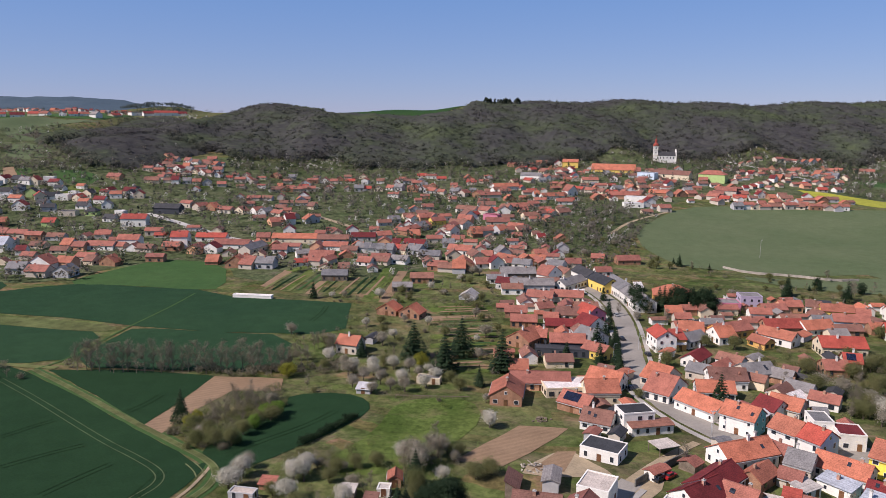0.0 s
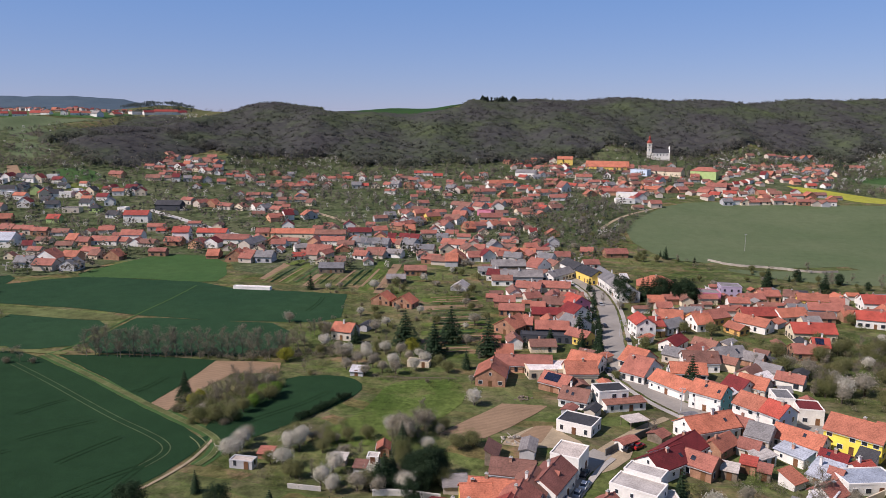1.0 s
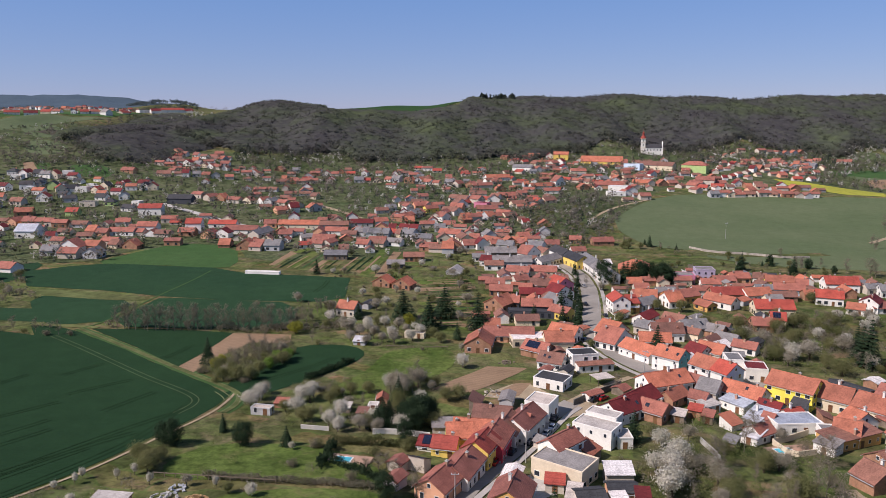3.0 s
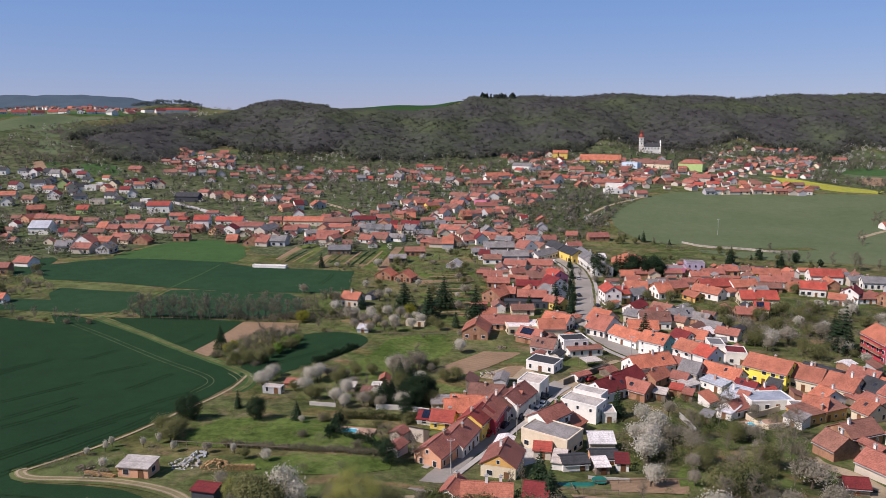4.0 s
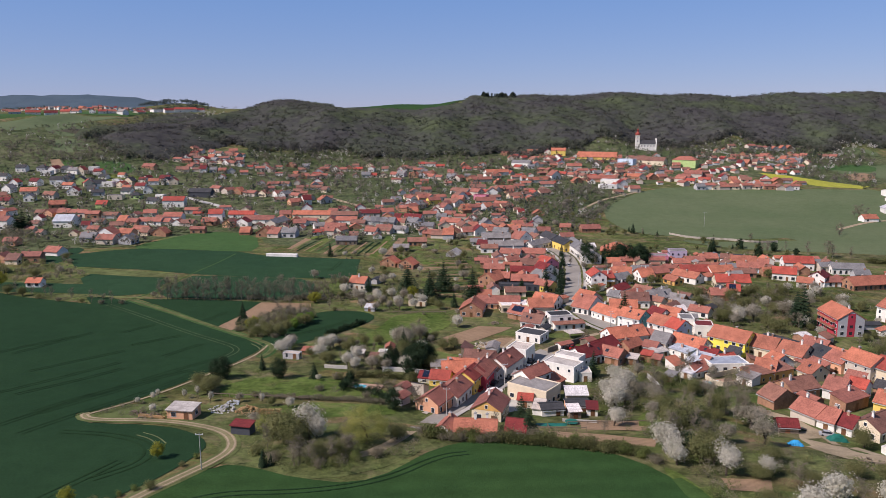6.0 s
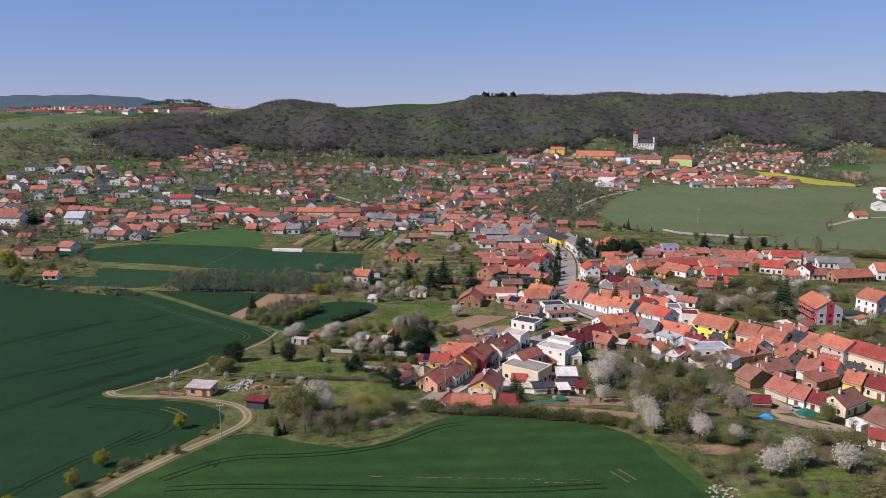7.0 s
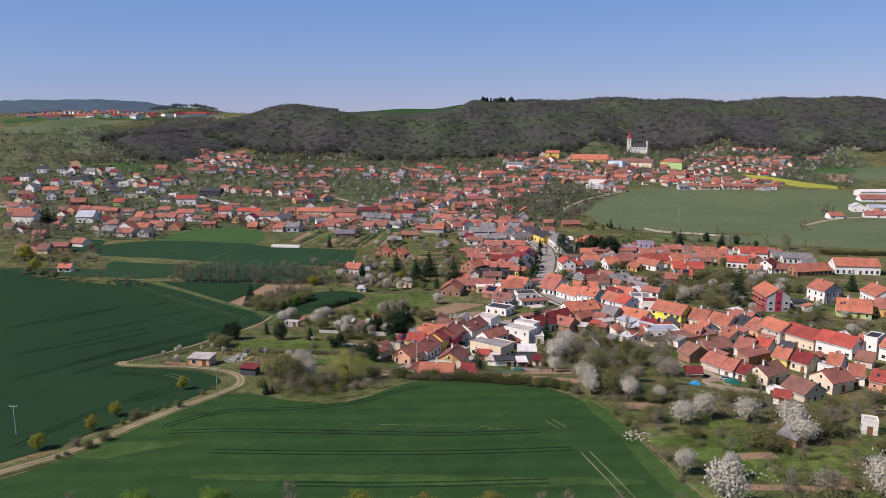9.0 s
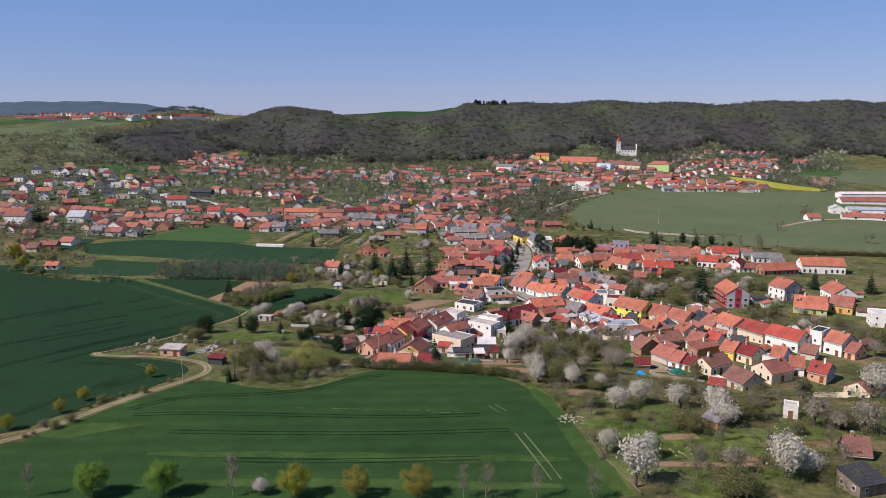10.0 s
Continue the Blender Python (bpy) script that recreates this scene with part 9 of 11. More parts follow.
copse("garden_bushes", [(22.6, 233.4), (88.5, 406.1), (219.0, 388.7), (149.3, 235.7), (115.7, 197.5), (79.1, 234.2), (36.6, 204.5)], 52, 1.3, 3.8, L_BROWN, "leafless brown garden bushes", 216, clumps=150, size=0.45, wide=0.62, margin=0.3)
copse("garden_bushes", [(22.6, 233.4), (88.5, 406.1), (219.0, 388.7), (149.3, 235.7), (115.7, 197.5), (79.1, 234.2), (36.6, 204.5)], 30, 1.3, 3.8, L_GREEN, "fresh green garden bushes", 217, clumps=150, size=0.45, wide=0.62, margin=0.3)
copse("garden_bushes", [(134.3, 283.2), (139.0, 251.8), (196.1, 273.9), (168.6, 216.4), (123.7, 211.8), (118.9, 237.6)], 45, 1.3, 3.8, L_OLIVE, "dull green garden bushes", 218, clumps=150, size=0.45, wide=0.62, margin=0.3)
copse("garden_bushes", [(134.3, 283.2), (139.0, 251.8), (196.1, 273.9), (168.6, 216.4), (123.7, 211.8), (118.9, 237.6)], 35, 1.3, 3.8, L_BROWN, "leafless brown garden bushes", 219, clumps=150, size=0.45, wide=0.62, margin=0.3)
copse("garden_bushes", [(134.3, 283.2), (139.0, 251.8), (196.1, 273.9), (168.6, 216.4), (123.7, 211.8), (118.9, 237.6)], 20, 1.3, 3.8, L_GREEN, "fresh green garden bushes", 220, clumps=150, size=0.45, wide=0.62, margin=0.3)
copse("garden_bushes", [(184.5, 296.0), (234.2, 298.6), (202.3, 243.9), (162.1, 208.2)], 31, 1.3, 3.8, L_OLIVE, "dull green garden bushes", 221, clumps=150, size=0.45, wide=0.62, margin=0.3)
copse("garden_bushes", [(184.5, 296.0), (234.2, 298.6), (202.3, 243.9), (162.1, 208.2)], 24, 1.3, 3.8, L_BROWN, "leafless brown garden bushes", 222, clumps=150, size=0.45, wide=0.62, margin=0.3)
copse("garden_bushes", [(184.5, 296.0), (234.2, 298.6), (202.3, 243.9), (162.1, 208.2)], 14, 1.3, 3.8, L_GREEN, "fresh green garden bushes", 223, clumps=150, size=0.45, wide=0.62, margin=0.3)
copse("garden_bushes", [(53.5, 161.1), (111.2, 167.1), (89.8, 133.0), (77.5, 101.4), (73.1, 62.8), (60.1, 68.9), (51.4, 101.2)], 72, 1.3, 3.8, L_OLIVE, "dull green garden bushes", 224, clumps=150, size=0.45, wide=0.62, margin=0.3)
copse("garden_bushes", [(53.5, 161.1), (111.2, 167.1), (89.8, 133.0), (77.5, 101.4), (73.1, 62.8), (60.1, 68.9), (51.4, 101.2)], 56, 1.3, 3.8, L_BROWN, "leafless brown garden bushes", 225, clumps=150, size=0.45, wide=0.62, margin=0.3)
copse("garden_bushes", [(53.5, 161.1), (111.2, 167.1), (89.8, 133.0), (77.5, 101.4), (73.1, 62.8), (60.1, 68.9), (51.4, 101.2)], 32, 1.3, 3.8, L_GREEN, "fresh green garden bushes", 226, clumps=150, size=0.45, wide=0.62, margin=0.3)
copse("garden_bushes", [(-57.5, 330.3), (31.0, 401.8), (25.8, 269.9), (15.1, 233.3), (-26.1, 232.2)], 54, 1.3, 3.8, L_OLIVE, "dull green garden bushes", 227, clumps=150, size=0.45, wide=0.62, margin=0.3)
copse("garden_bushes", [(-57.5, 330.3), (31.0, 401.8), (25.8, 269.9), (15.1, 233.3), (-26.1, 232.2)], 42, 1.3, 3.8, L_BROWN, "leafless brown garden bushes", 228, clumps=150, size=0.45, wide=0.62, margin=0.3)
copse("garden_bushes", [(-57.5, 330.3), (31.0, 401.8), (25.8, 269.9), (15.1, 233.3), (-26.1, 232.2)], 24, 1.3, 3.8, L_GREEN, "fresh green garden bushes", 229, clumps=150, size=0.45, wide=0.62, margin=0.3)
copse("garden_bushes", [(-89.1, 103.0), (-64.0, 125.2), (-55.6, 146.3), (-6.8, 127.7), (-4.1, 94.5), (-20.4, 73.2), (-51.4, 78.9)], 9, 1.3, 3.8, L_OLIVE, "dull green garden bushes", 230, clumps=150, size=0.45, wide=0.62, margin=0.3)
copse("garden_bushes", [(-89.1, 103.0), (-64.0, 125.2), (-55.6, 146.3), (-6.8, 127.7), (-4.1, 94.5), (-20.4, 73.2), (-51.4, 78.9)], 7, 1.3, 3.8, L_BROWN, "leafless brown garden bushes", 231, clumps=150, size=0.45, wide=0.62, margin=0.3)
copse("garden_bushes", [(-89.1, 103.0), (-64.0, 125.2), (-55.6, 146.3), (-6.8, 127.7), (-4.1, 94.5), (-20.4, 73.2), (-51.4, 78.9)], 4, 1.3, 3.8, L_GREEN, "fresh green garden bushes", 232, clumps=150, size=0.45, wide=0.62, margin=0.3)
copse("garden_bushes", [(76.8, 451.4), (177.8, 414.6), (221.9, 358.5), (240.1, 389.4), (133.8, 526.6), (137.8, 600.6), (53.0, 583.1)], 54, 1.3, 3.8, L_OLIVE, "dull green garden bushes", 233, clumps=150, size=0.45, wide=0.62, margin=0.3)
copse("garden_bushes", [(76.8, 451.4), (177.8, 414.6), (221.9, 358.5), (240.1, 389.4), (133.8, 526.6), (137.8, 600.6), (53.0, 583.1)], 42, 1.3, 3.8, L_BROWN, "leafless brown garden bushes", 234, clumps=150, size=0.45, wide=0.62, margin=0.3)
copse("garden_bushes", [(76.8, 451.4), (177.8, 414.6), (221.9, 358.5), (240.1, 389.4), (133.8, 526.6), (137.8, 600.6), (53.0, 583.1)], 24, 1.3, 3.8, L_GREEN, "fresh green garden bushes", 235, clumps=150, size=0.45, wide=0.62, margin=0.3)
copse("village_trees", [(-277.1, 372.3), (-201.9, 396.8), (-175.4, 468.9), (-132.5, 446.3), (-44.2, 400.2), (44.3, 482.7), (125.0, 490.4), (156.9, 642.3), (237.8, 743.8), (408.1, 962.8), (202.8, 1000.4), (55.3, 942.5), (-155.6, 917.5), (-340.1, 891.1), (-520.0, 715.8)], 1150, 5, 9, F_BARE, "leafless garden trees among the houses", 21)
copse("village_bushes", [(-277.1, 372.3), (-201.9, 396.8), (-175.4, 468.9), (-132.5, 446.3), (-44.2, 400.2), (44.3, 482.7), (125.0, 490.4), (156.9, 642.3), (237.8, 743.8), (408.1, 962.8), (202.8, 1000.4), (55.3, 942.5), (-155.6, 917.5), (-340.1, 891.1), (-520.0, 715.8)], 1400, 3, 6.5, F_GREEN, "budding garden trees and bushes among the houses", 22)
copse("village_blossom", [(-277.1, 372.3), (-201.9, 396.8), (-175.4, 468.9), (-132.5, 446.3), (-44.2, 400.2), (44.3, 482.7), (125.0, 490.4), (156.9, 642.3), (237.8, 743.8), (408.1, 962.8), (202.8, 1000.4), (55.3, 942.5), (-155.6, 917.5), (-340.1, 891.1), (-520.0, 715.8)], 380, 3.5, 6, F_WHITE, "white blossoming fruit trees among the houses", 23)
copse("village_conifers", [(-277.1, 372.3), (-201.9, 396.8), (-175.4, 468.9), (-132.5, 446.3), (-44.2, 400.2), (44.3, 482.7), (125.0, 490.4), (156.9, 642.3), (237.8, 743.8), (408.1, 962.8), (202.8, 1000.4), (55.3, 942.5), (-155.6, 917.5), (-340.1, 891.1), (-520.0, 715.8)], 340, 5, 11, F_DARK, "dark conifers among the houses", 24, wide=0.24)
copse("foot_blossom", [(-251.4, 863.2), (-154.6, 911.2), (-16.3, 931.9), (71.0, 963.0), (92.4, 1045.0), (-110.2, 1016.0), (-267.4, 1000.3)], 160, 4, 7, F_WHITE, "white blossoming trees at the foot of the wood", 25)
copse("foot_scrub", [(-251.4, 863.2), (-154.6, 911.2), (-16.3, 931.9), (71.0, 963.0), (92.4, 1045.0), (-110.2, 1016.0), (-267.4, 1000.3)], 300, 4, 8, F_BARE, "leafless scrub at the foot of the wood", 61)
copse("foot_conifers", [(-251.4, 863.2), (-154.6, 911.2), (-16.3, 931.9), (71.0, 963.0), (92.4, 1045.0), (-110.2, 1016.0), (-267.4, 1000.3)], 45, 9, 15, F_DARK, "dark conifers at the foot of the wood", 26, wide=0.22)
copse("foot_bushes", [(-251.4, 863.2), (-154.6, 911.2), (-16.3, 931.9), (71.0, 963.0), (92.4, 1045.0), (-110.2, 1016.0), (-267.4, 1000.3)], 450, 4, 8, F_GREEN, "budding trees at the foot of the wood", 27)
copse("hillside_orchard", [(-615.9, 954.2), (-592.3, 1096.0), (-512.9, 1187.0), (-452.7, 1206.9), (-344.0, 941.3), (-358.4, 801.7), (-496.1, 747.3)], 150, 3, 7, F_GREEN, "scattered budding orchard trees on a grassy hillside", 28)
copse("hillside_scrub", [(-535.6, 935.9), (-535.9, 1130.2), (-479.3, 1312.8), (-338.5, 948.2), (-358.4, 801.7), (-476.5, 835.0)], 140, 4, 8, F_BARE, "leafless scrub on a grassy hillside", 29)
copse("hillside_scrub", [(-549.8, 840.5), (-495.6, 872.6), (-363.4, 831.9), (-378.5, 770.5), (-499.0, 752.2)], 180, 4, 8, F_BARE, "leafless scrub on a grassy hillside", 30)
copse("hillside_blossom", [(-602.1, 930.6), (-502.0, 1159.9), (-425.6, 1382.1), (-320.2, 964.9), (-358.4, 801.7), (-506.0, 764.3)], 60, 3, 6, F_WHITE, "blossoming trees on a grassy hillside", 31)
copse("east_trees", [(338.9, 953.6), (380.1, 911.8), (483.8, 884.3), (531.1, 850.6), (679.1, 1097.8), (422.2, 1079.2), (324.2, 1079.6)], 260, 4, 8, F_GREEN, "budding trees round the far houses", 32)
copse("east_blossom", [(338.9, 953.6), (380.1, 911.8), (483.8, 884.3), (531.1, 850.6), (679.1, 1097.8), (422.2, 1079.2), (324.2, 1079.6)], 120, 3, 6, F_WHITE, "blossoming trees round the far houses", 33)
copse("east_bare", [(338.9, 953.6), (380.1, 911.8), (483.8, 884.3), (531.1, 850.6), (679.1, 1097.8), (422.2, 1079.2), (324.2, 1079.6)], 200, 4, 9, F_BARE, "leafless trees round the far houses", 34)
copse("east_conifers", [(338.9, 953.6), (380.1, 911.8), (483.8, 884.3), (531.1, 850.6), (679.1, 1097.8), (422.2, 1079.2), (324.2, 1079.6)], 40, 7, 12, F_DARK, "dark conifers round the far houses", 35, wide=0.25)
copse("plateau_trees", [(-1011.7, 1618.7), (-491.5, 1485.0), (-516.5, 1563.9), (-1124.0, 1807.1)], 120, 6, 11, F_DARK, "dark trees among the plateau houses", 77)
hedge([(5.3, 79.0), (18.1, 76.2), (31.2, 73.8), (43.8, 70.5), (57.5, 66.4)], 3.0, 2.9, L_HEDGE, "overgrown dark olive boundary hedge")
hedge([(-22.0, 117.4), (-21.3, 128.0), (-20.4, 133.1)], 1.6, 2.9, L_PINE, "clipped dark green garden hedge")
hedge([(-21.4, 134.7), (-7.4, 135.6), (4.0, 136.2)], 2.2, 2.6, L_HEDGE, "clipped dark green garden hedge")
hedge([(-20.5, 122.6), (-13.5, 117.0), (-6.3, 112.1)], 1.8, 2.6, L_PINE, "clipped dark green garden hedge")
hedge([(-47.7, 113.3), (-36.8, 111.6), (-20.0, 109.5), (-7.5, 108.4)], 2.6, 1.4, L_BROWN, "low brown leafless hedge")
hedge([(-38.6, 190.4), (-32.4, 200.8), (-25.7, 213.1)], 2, 2.2, L_PINE, "row of small dark thuja shrubs")
tree("bush", 71.5, 4.0, 1.6)
tree("bush", 69.8, 18.0, 1.4)
tree("bush", 68.0, 33.0, 1.8)
tree("pine", 94.0, 343.1, 10.5)
tree("pine", 97.2, 341.9, 9)
tree("pine", 118.6, 341.2, 9)
tree("pine", 129.9, 344.2, 9)
tree("conifer", 81.9, 363.9, 9)
tree("conifer", 78.5, 336.5, 9)
tree("conifer", 73.8, 313.5, 9)
tree("conifer", 70.9, 289.5, 9)
tree("conifer", 66.3, 267.7, 9)
tree("conifer", 60.0, 278.6, 9)
tree("conifer", 59.9, 267.8, 9)
tree("conifer", 47.1, 268.0, 9)
tree("pine", 115.3, 352.1, 12)
tree("conifer", 109.8, 345.7, 12)
tree("pine", 127.0, 349.4, 12)
tree("conifer", 129.5, 346.3, 12)
tree("pine", 119.6, 346.0, 12)
tree("conifer", 183.5, 382.5, 12)
tree("conifer", 208.2, 369.0, 12)
tree("conifer", 105.6, 348.7, 12)
tree("bare", 102.7, 126.9, 8, broad=1.3)
tree("bare", 103.1, 123.5, 10)
tree("bare", 92.2, 142.9, 10)
tree("bare", 86.8, 135.3, 10)
tree("olive", 68.3, 80.9, 10)
tree("bare", 1.6, 105.8, 8, broad=1.3)
tree("bare", -10.4, 115.9, 4.5, broad=1.5)
tree("bare", -7.9, 119.0, 4.5, broad=1.5)
tree("bare", -6.1, 120.9, 4.5, broad=1.5)
tree("bare", -4.0, 117.5, 4.5, broad=1.5)
tree("bush", -28.9, 119.8, 3.0)
tree("bush", -24.3, 132.9, 3.0)
tree("bush", -25.7, 132.0, 3.0)
tree("bush", -2.0, 133.8, 3.0)
tree("bush", -9.7, 128.3, 3.0)
tree("bush", -13.7, 112.0, 3.0)
tree("conifer", -32.7, 133.8, 4.5)
tree("olive", -5.2, 163.5, 8)
tree("conifer", -5.9, 166.6, 10)
tree("pine", 0.2, 153.0, 10, broad=1.2)
tree("pine", 2.2, 154.5, 9, broad=1.1)
tree("pine", -2.0, 152.1, 8.5, broad=1.2)
tree("pine", 4.0, 156.2, 7.5, broad=1.1)
tree("conifer", -9.2, 148.3, 9, broad=1.3)
tree("conifer", -7.5, 149.5, 8, broad=1.3)
tree("conifer", -10.8, 147.4, 7, broad=1.3)
tree("pine", -3.4, 149.6, 6, broad=1.2)
tree("bare", -2.3, 178.8, 9, broad=1.3)
tree("pale", -4.8, 175.7, 8, broad=1)
tree("bare", 0.3, 180.9, 8, broad=1.3)
tree("pale", -7.6, 178.8, 8, broad=1)
tree("bare", -9.0, 174.6, 7, broad=1.2)
tree("olive", 9.0, 171.0, 5.5, broad=1.3)
tree("olive", 13.0, 173.5, 5, broad=1.3)
tree("bare", -1.4, 191.3, 8)
tree("bare", 82.9, 335.0, 8)
tree("bare", 97.6, 335.5, 8)
tree("bare", 101.3, 321.3, 8)
tree("olive", 156.1, 272.1, 7)
tree("olive", 157.3, 259.1, 7)
tree("olive", 119.6, 258.0, 7)
tree("olive", 117.7, 285.0, 7)
tree("olive", 84.2, 263.9, 7)
tree("olive", 107.6, 288.5, 7)
tree("olive", 187.4, 303.3, 7)
tree("pale", 134.3, 235.2, 7)
tree("pale", 137.9, 225.0, 7)
tree("pale", 129.4, 240.6, 7)
tree("pale", 135.8, 215.3, 7)
tree("olive", -223.6, 272.4, 6)
tree("olive", -210.5, 262.6, 6)
tree("olive", -200.2, 258.0, 6)
tree("bare", -194.5, 256.5, 7)
tree("bare", -182.4, 252.1, 7)
tree("bare", -171.2, 249.2, 7)
tree("bare", -189.8, 259.9, 7)
tree("bare", -208.1, 266.0, 7)
tree("bare", -160.2, 246.3, 7)
tree("bare", -149.4, 243.4, 7)
tree("yellow", -223.5, 279.3, 9)
tree("bush", -176.8, 247.5, 3)
tree("bush", -164.2, 244.7, 3)
tree("bush", -153.4, 241.8, 3)
tree("bush", -144.0, 242.0, 3)
tree("bush", -189.6, 253.4, 3)
tree("bush", -224.9, 268.9, 3)
tree("bush", -61.4, 34.8, 1.6)
tree("bush", -60.5, 37.6, 1.6)
tree("bush", -58.4, 41.6, 1.6)
tree("bush", -57.4, 44.7, 1.6)
tree("bush", -55.3, 47.3, 1.6)
tree("bush", -49.6, 60.1, 1.6)
tree("bush", -48.2, 64.6, 1.6)
tree("bush", -65.8, 15.4, 1.6)
tree("bush", -66.9, 13.6, 1.6)
tree("olive", -62.2, 115.8, 5)
tree("olive", -62.4, 122.8, 5)
tree("pine", -0.4, 147.8, 7)
tree("pine", -2.6, 140.3, 7)
tree("pine", -4.9, 103.8, 7)
strew(22, [(-291.7, 375.9), (-233.1, 368.2), (-191.5, 311.9), (-199.9, 297.9), (-238.3, 291.1)], "bare olive pale bare", 3.5, 6.5, 41)
copse("edge_bushes", [(-305.2, 385.6), (-237.8, 377.3), (-190.1, 309.0), (-197.8, 293.9), (-241.8, 287.2)], 120, 1.5, 4, L_BROWN, "leafless brown bushes at the field edge", 42, clumps=50, wide=0.6)
copse("stream_bushes", [(-169.4, 259.2), (-136.9, 256.1), (-61.4, 256.4), (-38.4, 267.7), (-36.7, 254.8), (-61.6, 248.4), (-135.2, 248.8), (-165.5, 252.9)], 110, 1.5, 3.5, L_BROWN, "brown scrub along the stream", 43, clumps=50, wide=0.6)
copse("hillside_trees", [(-689.5, 887.9), (-610.4, 964.3), (-588.4, 1108.2), (-515.9, 1065.6), (-389.9, 786.0), (-483.6, 744.5), (-576.4, 725.7)], 90, 4, 8, F_BARE, "leafless trees in lines on a grassy hillside", 62)
copse("hillside_trees", [(-689.5, 887.9), (-610.4, 964.3), (-588.4, 1108.2), (-515.9, 1065.6), (-389.9, 786.0), (-483.6, 744.5), (-576.4, 725.7)], 60, 4, 8, F_DARK, "dark trees on a grassy hillside", 63)
copse("notch_blossom", [(-478.3, 1244.7), (-497.0, 1418.8), (-412.6, 1324.5), (-307.3, 996.6), (-331.0, 933.5), (-373.3, 996.8)], 90, 5, 8, F_WHITE, "pale blossoming thicket in a hillside notch", 64)
copse("church_trees", [(231.6, 1023.6), (240.9, 1072.4), (449.6, 1078.1), (431.9, 1029.0), (357.4, 930.4), (319.4, 929.9), (339.4, 1010.5), (319.0, 981.8), (266.7, 996.7)], 240, 4, 7, F_BARE, "leafless trees round the church", 65)
copse("church_trees", [(231.6, 1023.6), (240.9, 1072.4), (449.6, 1078.1), (431.9, 1029.0), (357.4, 930.4), (319.4, 929.9), (339.4, 1010.5), (319.0, 981.8), (266.7, 996.7)], 240, 3, 6, F_GREEN, "budding trees round the church", 66)
copse("church_blossom", [(231.6, 1023.6), (240.9, 1072.4), (449.6, 1078.1), (431.9, 1029.0), (357.4, 930.4), (319.4, 929.9), (339.4, 1010.5), (319.0, 981.8), (266.7, 996.7)], 35, 4, 7, F_WHITE, "blossoming trees round the church", 67)
copse("church_conifers", [(231.6, 1023.6), (240.9, 1072.4), (449.6, 1078.1), (431.9, 1029.0), (357.4, 930.4), (319.4, 929.9), (339.4, 1010.5), (319.0, 981.8), (266.7, 996.7)], 30, 7, 12, F_DARK, "dark conifers round the church", 68, wide=0.25)
copse("slope_trees", [(424.2, 1030.6), (478.2, 1041.1), (573.9, 1014.4), (628.6, 983.6), (455.7, 681.9), (404.8, 729.0), (440.8, 862.9), (366.4, 853.5)], 230, 4, 8, F_BARE, "leafless trees on the eastern slope", 69)
copse("slope_bushes", [(424.2, 1030.6), (478.2, 1041.1), (573.9, 1014.4), (628.6, 983.6), (455.7, 681.9), (404.8, 729.0), (440.8, 862.9), (366.4, 853.5)], 280, 3, 6.5, F_GREEN, "budding bushes on the eastern slope", 70)
copse("slope_blossom", [(424.2, 1030.6), (478.2, 1041.1), (573.9, 1014.4), (628.6, 983.6), (455.7, 681.9), (404.8, 729.0), (440.8, 862.9), (366.4, 853.5)], 70, 4, 7, F_WHITE, "blossoming trees on the eastern slope", 71)
copse("slope_blossom", [(582.1, 1031.0), (617.7, 1051.7), (652.9, 1026.6), (626.1, 990.4), (575.8, 1001.8)], 30, 5, 8, F_WHITE, "blossoming trees on the eastern slope", 72)
copse("slope_conifers", [(527.4, 1011.0), (555.4, 993.3), (512.3, 909.7), (483.1, 915.6)], 25, 8, 12, F_DARK, "dark conifers beside far houses", 73, wide=0.28)
copse("terrace_bushes", [(87.1, 661.6), (191.1, 651.6), (145.8, 521.9), (88.8, 419.1), (43.0, 416.3), (42.4, 553.2)], 300, 2.5, 6, F_BARE, "leafless garden trees above the street", 74)
copse("terrace_bushes", [(87.1, 661.6), (191.1, 651.6), (145.8, 521.9), (88.8, 419.1), (43.0, 416.3), (42.4, 553.2)], 200, 2, 5, F_GREEN, "budding garden bushes above the street", 75)
copse("terrace_blossom", [(87.1, 661.6), (191.1, 651.6), (145.8, 521.9), (88.8, 419.1), (43.0, 416.3), (42.4, 553.2)], 40, 3, 5, F_WHITE, "blossoming trees above the street", 76)
copse("thicket", [(-38.1, 75.9), (-5.6, 85.9), (8.9, 77.0), (1.5, 65.7), (-10.4, 55.5), (-22.2, 55.2), (-33.8, 62.3)], 50, 1.6, 3.4, L_OLIVE, "dull green thicket above the wheat", 80, clumps=150, size=0.45, wide=0.6, margin=0.3)
copse("thicket", [(-38.1, 75.9), (-5.6, 85.9), (8.9, 77.0), (1.5, 65.7), (-10.4, 55.5), (-22.2, 55.2), (-33.8, 62.3)], 22, 1.6, 3.4, L_BROWN, "leafless brown thicket above the wheat", 81, clumps=150, size=0.45, wide=0.6, margin=0.3)
copse("thicket", [(-38.1, 75.9), (-5.6, 85.9), (8.9, 77.0), (1.5, 65.7), (-10.4, 55.5), (-22.2, 55.2), (-33.8, 62.3)], 16, 1.6, 3.4, L_GREEN, "fresh green thicket above the wheat", 95, clumps=150, size=0.45, wide=0.6, margin=0.3)
copse("garden_bushes", [(173.1, 198.1), (221.2, 151.4), (199.4, 109.5), (184.8, 133.2), (167.9, 161.9)], 70, 1.6, 4, L_OLIVE, "dull green garden bushes behind the row", 82, clumps=150, size=0.45, wide=0.6, margin=0.3)
